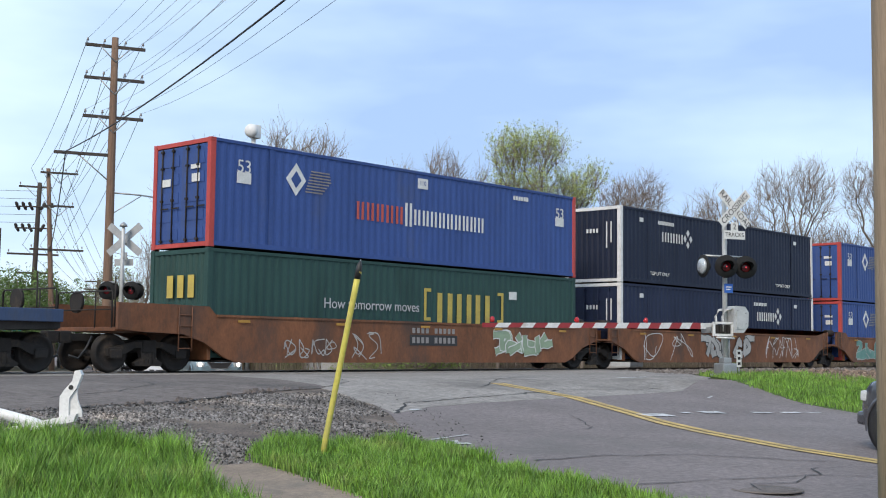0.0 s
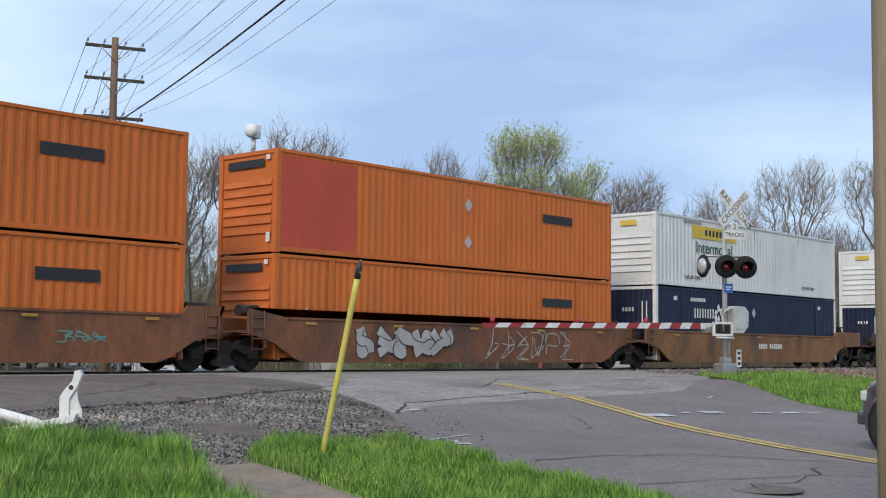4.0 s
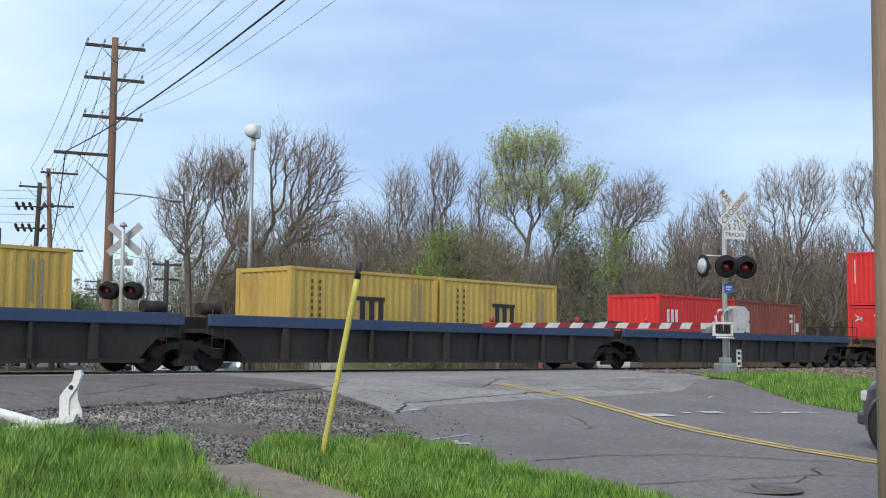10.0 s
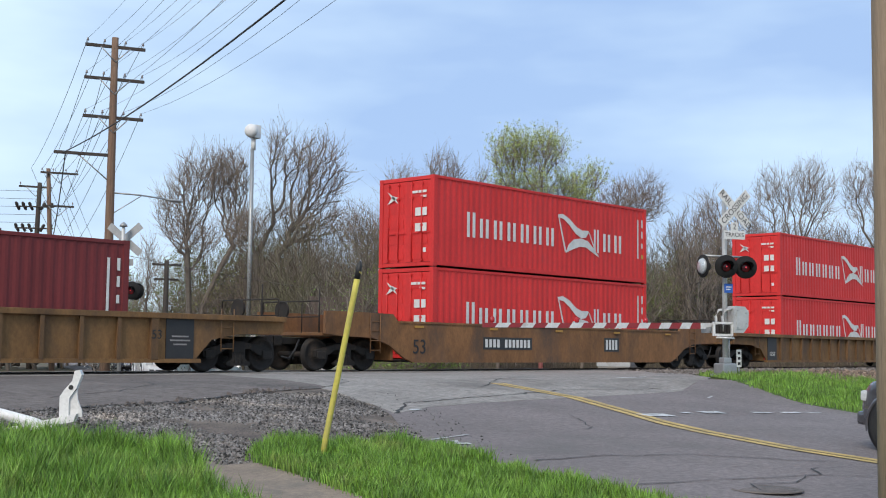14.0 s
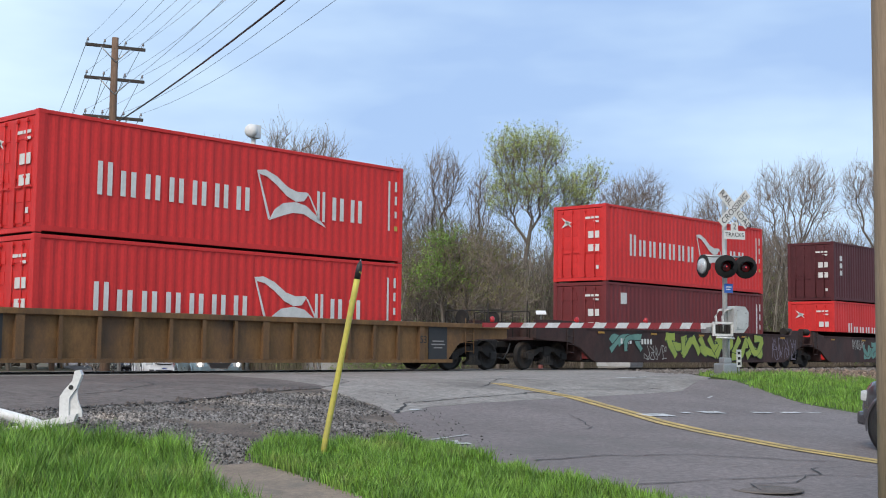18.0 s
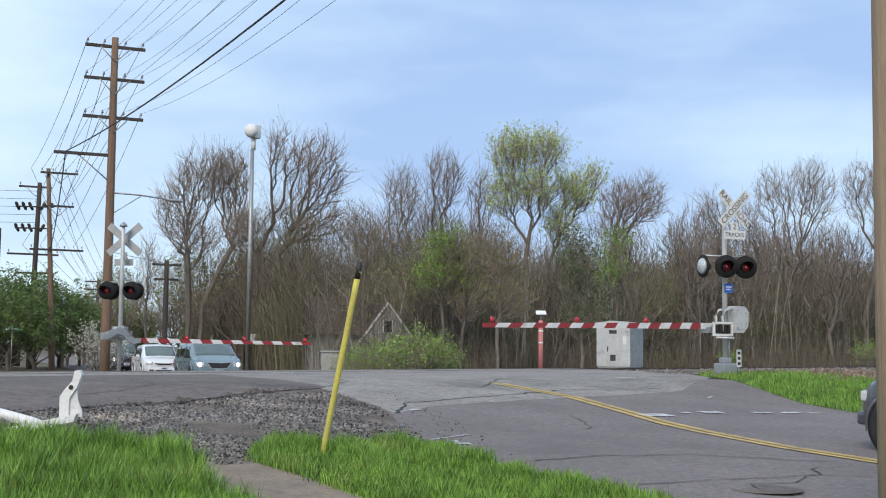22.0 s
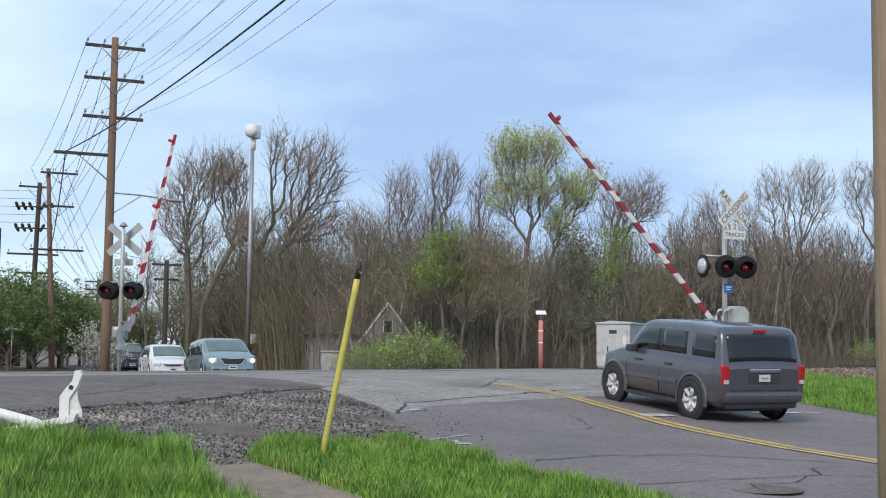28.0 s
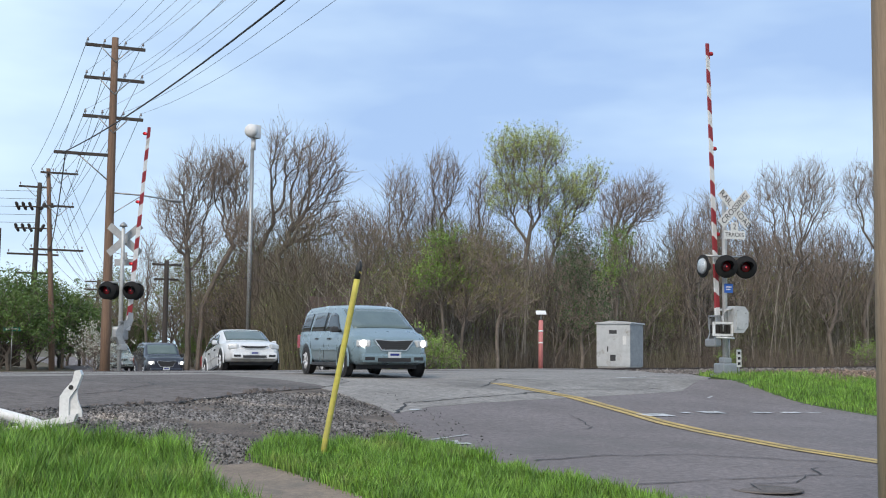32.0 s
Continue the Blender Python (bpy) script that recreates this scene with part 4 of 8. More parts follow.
def ribbed_side(a, b, ta, tb):
    out = [(a, 1.05), (ta + 0.4, 1.0), (ta + 1.2, 0.85), (ta + 1.75, 0.3), (tb - 1.75, 0.3), (tb - 1.2, 0.85), (tb - 0.4, 1.0), (b, 1.05), (b, 1.5), (a, 1.5)]
    bm = prism(out, 0.0, 0.05)
    add_box(bm, ta + 1.6, tb - 1.6, -0.1, 0.06, 0.26, 0.36)
    return bm


def well_car(style, u, left, right, coat, label, left_joint, right_joint, top=None, seed=0):
    """One unit: origin on the rails under its middle; left and right are the lengths to the coupling line."""
    car = thing("well_car", pose(u, TRACK_Y, 0), label, "railway car", "well cars of the train")
    ta = -left if left_joint else -left + 1.95
    tb = right if right_joint else right - 1.95
    a = -left + (0.45 if left_joint else 0.75)
    b = right - (0.45 if right_joint else 0.75)
    top = top or coat
    build = smooth_side if style == "smooth" else ribbed_side
    plate = cached(("side_plate", style, round(left, 2), round(right, 2), left_joint, right_joint), coat, lambda: build(a, b, ta, tb))
    for s in (-1, 1):
        share("side_plate", plate, car, pose(0, s * CAR_HALF, 0) if s < 0 else Matrix.Scale(-1, 4, (0, 1, 0)) @ pose(0, -CAR_HALF, 0))
    share("well_floor", cached(("well_floor", round(tb - ta, 2)), BLACK_STEEL, lambda: box(ta + 2.0, tb - 2.0, -1.35, 1.35, 0.27, 0.33)), car)
    for e, tx, lim in ((-1, ta, a), (1, tb, b)):
        x0, x1 = (lim, tx + 1.55) if e < 0 else (tx - 1.55, lim)
        share("end_platform", cached(("end_platform", round(x0, 2), round(x1, 2)), coat, lambda: box(x0, x1, -1.38, 1.38, 1.02, 1.12, 0.01)), car)
        share("bulkhead", cached(("bulkhead", round(tx, 2), e), coat, lambda: box(tx - e * 1.62 - 0.05, tx - e * 1.62 + 0.05, -1.36, 1.36, 0.33, 1.45)), car)
        joint = left_joint if e < 0 else right_joint
        if not joint:
            cx = -left if e < 0 else right
            share("coupler", cached(("coupler", e), BLACK_STEEL, lambda: add_box(box(-0.16, 0.16, -0.17, 0.17, 0.72, 1.02, 0.04), *sorted((-e * 1.2, 0)), -0.09, 0.09, 0.78, 0.96)), car, pose(cx - e * 0.17, 0, 0))
            truck(car, tx)
            pipe = cached(("end_railing", e), BLACK_STEEL, lambda: end_railing(e))
            share("end_railing", pipe, car, pose(lim, 0, 0))
            share("air_hose", cached(("air_hose", e), BLACK, lambda: tube([(0, -0.4, 0.9), (e * 0.15, -0.4, 0.6), (e * 0.35, -0.38, 0.35), (e * 0.6, -0.36, 0.42)], 0.03, 6)), car, pose(lim, 0, 0))
            share("brake_cylinder", cached("brake_cylinder", BLACK_STEEL, lambda: tube([(-0.35, 0, 0), (0.3, 0, 0), (0.36, 0, 0)], [0.16, 0.16, 0.08], 14)), car, pose(tx - e * 0.2, -0.7, 1.32))
        else:
            if e > 0:
                truck(car, tx)
            share("articulated_joint", cached(("articulated_joint", e), coat, lambda: prism([(-e * 1.4, 1.05), (e * 0.3, 0.85), (e * 0.42, 0.85), (e * 0.42, 1.2), (-e * 0.3, 1.45), (-e * 1.4, 1.45)], -0.45, 0.45)), car, pose(tx, 0, 0))
            share("brake_cylinder", cached("brake_cylinder", BLACK_STEEL, lambda: tube([(-0.35, 0, 0), (0.3, 0, 0), (0.36, 0, 0)], [0.16, 0.16, 0.08], 14)), car, pose(tx - e * 0.9, -0.9, 1.66))
        share("ladder", cached("ladder", coat, ladder_bm), car, pose(tx - e * 0.75, -CAR_HALF - 0.07, 0))
    if style == "smooth":
        tab = cached("reflector", D_AMBER, lambda: box(-0.2, 0.2, -0.01, 0.0, 0, 0.07))
        n = 5
        for k in range(n):
            x = ta + 2.6 + (tb - ta - 5.2) * k / (n - 1)
            share("reflector", tab, car, pose(x, -CAR_HALF - 0.085, 1.31))
    else:
        chord = cached(("top_chord", style, round(tb - ta, 2), round(a, 1)), top, lambda: box(a, b, -0.13, 0.05, 1.36, 1.5, 0.015) if style == "ribbed" else box(a, b, -0.13, 0.05, 1.2, 1.5, 0.02))
        share("top_chord", chord, car, pose(0, -CAR_HALF, 0), "blue top chord" if style == "dark" else "")
        share("top_chord", chord, car, pose(0, CAR_HALF, 0, 0, 0, 0))
        rib = cached("rib", coat, lambda: add_box(box(-0.02, 0.02, -0.09, 0.0, 0.34, 1.38), -0.05, 0.05, -0.11, -0.09, 0.34, 1.38))
        wide = cached("wide_rib", coat, lambda: box(-0.11, 0.11, -0.11, 0.0, 0.34, 1.38, 0.01))
        n = 14 if style == "ribbed" else 9
        x0, x1 = ta + 3.0, tb - 3.0
        for k in range(n):
            x = x0 + (x1 - x0) * k / (n - 1)
            share("rib", wide if k in (0, n // 2, n - 1) else rib, car, pose(x, -CAR_HALF, 0))
        if style == "ribbed":
            panel = cached("data_panel", BLACK, lambda: box(-0.42, 0.42, -0.02, 0.0, 0.36, 1.36))
            for x in (ta + 2.2, tb - 2.2):
                share("data_panel", panel, car, pose(x, -CAR_HALF - 0.005, 0), "black stencil panel")
            lt = cached(("car_lettering", "125T"), D_WHITE, lambda: text_bm("125T", 0.27, D_WHITE))
            share("lettering", lt, car, pose(ta + 2.2, -CAR_HALF - 0.035, 0.62, 90, 0, 0))
            share("stencil_bars", cached("stencil_bars", D_DIM, lambda: add_box(add_box(box(-0.25, 0.25, -0.006, 0, 0.9, 0.94), -0.3, 0.3, -0.006, 0, 0.8, 0.84), -0.2, 0.2, -0.006, 0, 0.7, 0.74)), car, pose(tb - 2.2, -CAR_HALF - 0.03, 0))
            l53 = cached(("car_lettering", "53"), D_BLACK, lambda: text_bm("53", 0.32, D_BLACK))
            share("lettering", l53, car, pose(tb - 2.95, -CAR_HALF - 0.115, 0.95, 90, 0, 0))
    return car


def end_railing(e):
    bm = tube([(0, -1.25, 1.1), (0, -1.25, 1.95), (0, -1.2, 2.0), (0, 1.2, 2.0), (0, 1.25, 1.95), (0, 1.25, 1.1)], 0.022, 6)
    add_tube(bm, [(0, -1.25, 1.55), (0, 1.25, 1.55)], 0.018, 6)
    add_tube(bm, [(0, -0.5, 1.1), (0, -0.5, 2.0)], 0.018, 6)
    add_tube(bm, [(-e * 0.02, 0.45, 1.75), (-e * 0.1, 0.45, 1.75)], 0.28, 16)
    add_tube(bm, [(-e * 0.3, -0.9, 1.1), (-e * 0.3, -0.9, 2.4)], 0.02, 6)
    return bm


def ladder_bm():
    bm = bmesh.new()
    for s in (-0.2, 0.2):
        add_tube(bm, [(s, 0, 0.55), (s, 0, 1.66)], 0.016, 6)
    for z in (0.62, 0.9, 1.18, 1.46):
        add_tube(bm, [(-0.2, 0, z), (0.2, 0, z)], 0.014, 6)
    return bm


def pen_way(rnd, turns):
    """A wandering pen line in a unit box, rounded at its corners."""
    grid = [(i / 2, j / 2) for i in range(3) for j in range(3)]
    at = rnd.choice([(0, 1), (0, 0), (0.5, 1)])
    pts = [at]
    while len(pts) < turns:
        q = rnd.choice(grid)
        if q != at and 0.4 < math.hypot(q[0] - at[0], q[1] - at[1]) < 1.2:
            at = q
            pts.append((q[0] + rnd.uniform(-0.1, 0.1), q[1] + rnd.uniform(-0.08, 0.08)))
    for _ in range(2):
        out = [pts[0]]
        for a, b in zip(pts, pts[1:]):
            out += [(a[0] * 0.78 + b[0] * 0.22, a[1] * 0.78 + b[1] * 0.22), (a[0] * 0.22 + b[0] * 0.78, a[1] * 0.22 + b[1] * 0.78)]
        pts = out + [pts[-1]]
    return pts


def ribbon(bm, pts, y, half, flare=0.0):
    """A flat sprayed line that faces the road, each bit a hair before the last."""
    rows = []
    for j, (px, pz) in enumerate(pts):
        qa, qb = pts[max(j - 1, 0)], pts[min(j + 1, len(pts) - 1)]
        d = Vector((qb[0] - qa[0], qb[1] - qa[1]))
        d = (d.normalized() if d.length > 1e-6 else Vector((1, 0))) * half * (1 + flare * math.sin(j * 1.3))
        rows.append([bm.verts.new((px + e * d.y, y - 0.00012 * j, min(max(pz - e * d.x, 0.33), 1.43))) for e in (-1, 1)])
    for ra, rb in zip(rows, rows[1:]):
        bm.faces.new((ra[0], ra[1], rb[1], rb[0]))


def scrawl(car, x0, x1, z0, z1, n, mat, seed, weight=0.06):
    """Sprayed loops with no readable letters, each one ribbon."""
    rnd = random.Random(seed)
    p = (x1 - x0) / n
    for k in range(n):
        bm = bmesh.new()
        for q in range(2):
            way = pen_way(rnd, 5)
            ribbon(bm, [(x0 + k * p + 0.92 * p * u, z0 + (z1 - z0) * v) for u, v in way], -CAR_HALF - 0.058 - 0.004 * q, max(weight, 0.03) * 0.5)
        part("graffiti_loop", bm, mat, car)


def bubble(car, x0, x1, z0, z1, n, fill, edge, seed):
    """Fat sprayed strokes with a dark outline, no readable letters."""
    p = (x1 - x0) / n
    h = z1 - z0
    fat = min(0.115 * h, 0.15 * p) + 0.02
    rnd = random.Random(seed)
    depth = 0.056
    for k in range(n):
        for q in range(2):
            way = [(x0 + k * p - 0.06 * p + 1.1 * p * u, z0 + fat + (h - 2 * fat) * v) for u, v in pen_way(rnd, 4)]
            for grow, mat in ((0.035, edge), (0.0, fill)):
                bm = bmesh.new()
                ribbon(bm, way, -CAR_HALF - depth, fat + grow, 0.14)
                part("graffiti_stroke", bm, mat, car)
                depth += 0.0028


def number_bars(car, x, z, n, mat, h=0.2, back=None):
    for k in range(n):
        if k == 4:
            continue
        me = cached(("number_bar", h), mat, lambda: box(0, 0.12, -0.008, 0, 0, h))
        share("number_bar", me, car, pose(x + k * 0.2, -CAR_HALF - 0.06, z))
    if back is not None:
        part("number_panel", box(x - 0.1, x + n * 0.2 + 0.05, -CAR_HALF - 0.059, -CAR_HALF - 0.045, z - 0.07, z + h + 0.07), back, car)


def load(c, u, level=0.0, height_below=0.0):
    c.matrix_basis = pose(u, TRACK_Y, FLOOR_Z + level + (0.03 if level else 0.0))
    if level:
        cone = cached("stack_connector", BLACK_STEEL, lambda: box(-0.07, 0.07, -0.06, 0.06, -0.031, 0.01, 0.006))
        for e in (-1, 1):
            for q in (-1, 1):
                share("stack_connector", cone, c, pose(e * (c["L"] / 2 - 0.1), q * (c["W"] / 2 - 0.09), 0))
    ON_TRAIN.append(c)
    return c


def unit(style, u, left, right, coat, label, lj, rj, top=None, seed=0):
    c = well_car(style, u, left, right, coat, label, lj, rj, top, seed)
    ON_TRAIN.append(c)
    return c


J = 9.55
L_SM, L_RB, L_DK = "brown smooth-sided well car with graffiti", "ochre ribbed steel well car, weathered", "dusty black well car with a blue top chord"
# an empty car ahead of the first stack
unit("dark", 5.4, J, 10.3, C_BLACK, L_DK, True, False, C_BLUE)
# three brown units
w = unit("smooth", 27.3, 11.6, J, C_BROWN, L_SM, False, True)
scrawl(w, -5.6, -3.6, 0.4, 0.9, 4, G_SILVER, 11, 0.025)
scrawl(w, -3.1, -1.9, 0.4, 1.1, 2, G_SILVER, 12, 0.03)
number_bars(w, -0.6, 0.85, 10, D_DIM, 0.18, BLACK)
number_bars(w, -0.6, 1.15, 10, D_DIM, 0.16)
bubble(w, 3.3, 6.4, 0.5, 1.3, 4, G_PALE, D_WHITE, 3)
load(kind_csx(), 27.3)
load(kind_pacer(), 27.3, HC)
w = unit("smooth", 46.3, J, J, C_BROWN, L_SM, True, True)
bubble(w, -2.6, 1.8, 0.45, 1.38, 5, G_SILVER, D_BLACK, 5)
scrawl(w, 2.9, 6.0, 0.45, 1.35, 5, D_WHITE, 6, 0.03)
scrawl(w, -6.8, -3.2, 0.35, 1.4, 2, D_WHITE, 7, 0.022)
load(kind_umax(P_NAVY, 10.65, "dark navy container with white corner posts", "door"), 46.3)
load(kind_umax(P_BLACK, 2.92, "blue-black container with white corner posts"), 46.3, HC)
w = unit("smooth", 65.5, J, 10.5, C_BROWN, L_SM, True, False)
bubble(w, -6.8, -1.2, 0.45, 1.35, 5, G_TEAL, G_SILVER, 8)
bubble(w, 1.2, 4.6, 0.45, 1.35, 5, G_SILVER, D_BLACK, 9)
bubble(w, 5.0, 7.6, 0.45, 1.35, 5, G_SILVER, D_BLACK, 10)
load(kind_pacer(), 65.5)
load(kind_pacer(), 65.5, HC)
# a single brown car
w = unit("smooth", 86.5, 10.5, 10.7, C_TAN, "tan smooth-sided well car, rust streaked", False, False)
number_bars(w, -1.2, 0.9, 9, D_WHITE, 0.17, BLACK)
scrawl(w, 1.6, 4.0, 0.35, 1.3, 3, G_SILVER, 13, 0.03)
load(kind_matson(), 86.5)
load(kind_maersk(), 86.5, HC)
# three brown units with orange containers
w = unit("smooth", 107.9, 10.7, J, C_BROWN, L_SM, False, True)
number_bars(w, -3.6, 0.82, 11, D_WHITE, 0.22, BLACK)
scrawl(w, 4.4, 5.8, 0.75, 1.0, 3, G_TEAL, 14, 0.02)
load(kind_schneider(P_ORANGE, (2.3, 0.2, 2.2, 2.4), "orange container with a fresher red section", False), 107.9)
load(kind_schneider(P_ORANGE), 107.9, HC)
w = unit("smooth", 127.0, J, J, C_BROWN, L_SM, True, True)
bubble(w, -5.0, -1.2, 0.4, 1.35, 5, G_SILVER, D_BLACK, 15)
scrawl(w, 0.6, 5.4, 0.4, 1.3, 6, G_SILVER, 16, 0.03)
load(kind_schneider(P_ORANGE, None, "orange ribbed container, scuffed", False), 127.0)
load(kind_schneider(P_ORANGE, (0.12, 0.12, 2.9, 2.6), "orange container with a coral red front"), 127.0, HC)
w = unit("smooth", 146.2, J, 11.1, C_TAN, L_SM, True, False)
number_bars(w, -0.2, 0.85, 11, D_WHITE, 0.22)
load(kind_umax(P_NAVY, 2.9, "dark navy container with white corner posts"), 146.2)
load(kind_jb(), 146.2, HC)
# a single oxide red car
w = unit("smooth", 168.5, 11.1, 11.4, C_RED, "dark oxide red smooth well car with white graffiti", False, False)
scrawl(w, -7.4, -2.2, 0.45, 1.05, 9, G_SILVER, 17, 0.022)
scrawl(w, -2.4, 1.0, 0.4, 1.1, 5, D_WHITE, 18, 0.026)
scrawl(w, 1.2, 6.6, 0.4, 1.15, 9, G_SILVER, 19, 0.022)
load(kind_umax(P_NAVY, 2.9, "dark navy container with white corner posts"), 168.5)
load(kind_jb(), 168.5, HC)
# three ribbed units with single-height short containers
unit("ribbed", 191.3, 11.4, J, C_OCHRE, L_RB, False, True)
load(kind_short(P_CRIMSON, "crimson short container with white word", [(0.5, 1.1 + 0.36 * k, 0.26, 0.24) for k in range(3)], ends="door"), 188.2)
load(kind_short_yellow(), 194.4)
unit("ribbed", 210.4, J, J, C_OCHRE, L_RB, True, True)
load(kind_short_yellow(), 207.3)
load(kind_short_yellow(), 213.5)
unit("ribbed", 229.4, J, 11.5, C_OCHRE, L_RB, True, False)
load(kind_short_yellow(), 226.3)
load(kind_short(P_NAVY2, "navy blue short container with an orange emblem", [(0.7, 1.5, 0.5, 0.08), (1.3, 1.62, 0.35, 0.06)], D_RED), 232.5)
# three black units
unit("dark", 252.4, 11.5, J, C_BLACK, L_DK, False, True, C_BLUE)
load(kind_short_yellow(), 249.3)
load(kind_short_yellow(), 255.5)
unit("dark", 271.4, J, J, C_BLACK, L_DK, True, True, C_BLUE)
load(kind_short_yellow(), 268.3)
load(kind_short_yellow(), 274.5)
unit("dark", 290.3, J, 11.45, C_BLACK, L_DK, True, False, C_BLUE)
load(kind_short(P_RED, "red short container with white word", wordmark(0.55, 1.5, 1.5, 2.0, 3, stroke=0.28)), 287.2)
load(kind_short(P_BROWN, "red-brown short container with white word", [(0.8, 1.2 + 0.52 * k, 0.3, 0.4) for k in range(2)] + [(4.9, 1.95, 0.3, 0.14), (4.9, 1.7, 0.3, 0.14), (5.5, 1.3, 0.3, 0.4)]), 293.4)
# three ribbed units
unit("ribbed", 313.1, 11.35, 9.65, C_OCHRE, L_RB, False, True)
load(kind_red(), 313.1)
load(kind_red(P_RED, "bright red steel container with a ribbed front wall", "wall"), 313.1, HC)
unit("ribbed", 332.3, J, J, C_OCHRE, L_RB, True, True)
load(kind_red(), 332.3)
load(kind_long(P_DEEP, "dark blue corrugated steel container", wordmark(0.55, 2.4, 2.22, 2.42, 6, stroke=0.3)), 332.3, HC)
unit("ribbed", 351.2, J, 11.6, C_OCHRE, L_RB, True, False)
load(kind_long(P_MAROON, "maroon corrugated steel shipping container", [(1.0, 2.1, 0.4, 0.42)]), 351.2)
# a single tan car
w = unit("smooth", 374.4, 11.6, 11.65, C_TAN, "clean tan smooth-sided well car", False, False)
number_bars(w, -3.9, 0.75, 12, D_WHITE, 0.26, BLACK)
number_bars(w, 2.9, 0.72, 4, D_WHITE, 0.36, BLACK)
l53 = cached(("car_lettering", "53", "large"), D_BLACK, lambda: text_bm("53", 0.62, D_BLACK))
share("lettering", l53, w, pose(-7.0, -CAR_HALF - 0.062, 0.72, 90, 0, 0))
load(kind_red(), 374.4)
load(kind_red(), 374.4, HC)
# a single ribbed car
unit("ribbed", 397.7, 11.65, 11.2, C_OCHRE, L_RB, False, False)
load(kind_red(), 397.7)
load(kind_red(), 397.7, HC)
# three ribbed units
unit("ribbed", 420.1, 11.2, J, C_OCHRE, L_RB, False, True)
unit("ribbed", 439.2, J, J, C_OCHRE, L_RB, True, True)
unit("ribbed", 458.4, J, 11.6, C_OCHRE, L_RB, True, False)
for q in (420.1, 439.2, 458.4):
    load(kind_red(), q)
    load(kind_red(), q, HC)
# three dark oxide units at the end
w = unit("smooth", 481.43, 11.43, 9.82, C_DARKRED, "dark oxide red well car with large lime graffiti", False, True)
bubble(w, -2.4, 5.2, 0.36, 1.42, 6, G_GREEN, G_DARK, 21)
bubble(w, -6.2, -4.2, 0.6, 1.3, 2, G_TEAL, D_BLACK, 22)
scrawl(w, -4.0, -2.4, 0.4, 0.9, 4, G_SILVER, 23, 0.02)
scrawl(w, 6.3, 8.6, 0.4, 1.3, 4, G_LILAC, 24, 0.03)
number_bars(w, -5.6, 0.95, 11, D_WHITE, 0.2)
load(kind_long(P_MAROON, "maroon corrugated steel shipping container", [(1.0, 2.1, 0.4, 0.42)]), 481.43)
load(kind_red(), 481.43, HC)
w = unit("smooth", 500.9, 9.65, 9.7, C_DARKRED, "dark oxide red well car with teal graffiti", True, True)
bubble(w, -3.4, 1.6, 0.42, 1.25, 5, G_TEAL, C_DARKRED, 25)
scrawl(w, -4.8, -3.4, 0.9, 1.35, 4, G_SILVER, 26, 0.02)
scrawl(w, 5.2, 6.6, 0.45, 1.2, 2, G_SILVER, 27, 0.03)
load(kind_red(), 500.9)
load(kind_long(P_WINE, "wine brown corrugated steel container", TEX_MARKS, yellow=True), 500.9, HC)
w = unit("smooth", 520.6, 9.7, 11.3, C_DARKRED, "dark oxide red well car, the last of the train", True, False)
scrawl(w, -1.5, 2.0, 0.9, 1.3, 5, D_DIM, 28, 0.015)
number_bars(w, 3.0, 0.82, 11, D_DIM, 0.18)
load(kind_red(), 520.6)
load(kind_red(P_RED), 520.6, HC)

# ---- trees ----
class Leaves:
    """Collects small leaves."""
    def __init__(self, seed):
        self.r = random.Random(seed)
        self.lv, self.lf = [], []

    def leaf(self, p, s):
        r = self.r
        a = Vector((r.uniform(-1, 1), r.uniform(-1, 1), r.uniform(-1, 1))).normalized()
        b = a.cross(Vector((r.uniform(-1, 1), r.uniform(-1, 1), r.uniform(-1, 1)))).normalized()
        i = len(self.lv)
        self.lv += [tuple(p - a * s), tuple(p + b * s * 0.5), tuple(p + a * s), tuple(p - b * s * 0.5)]
        self.lf.append((i, i + 1, i + 2, i + 3))


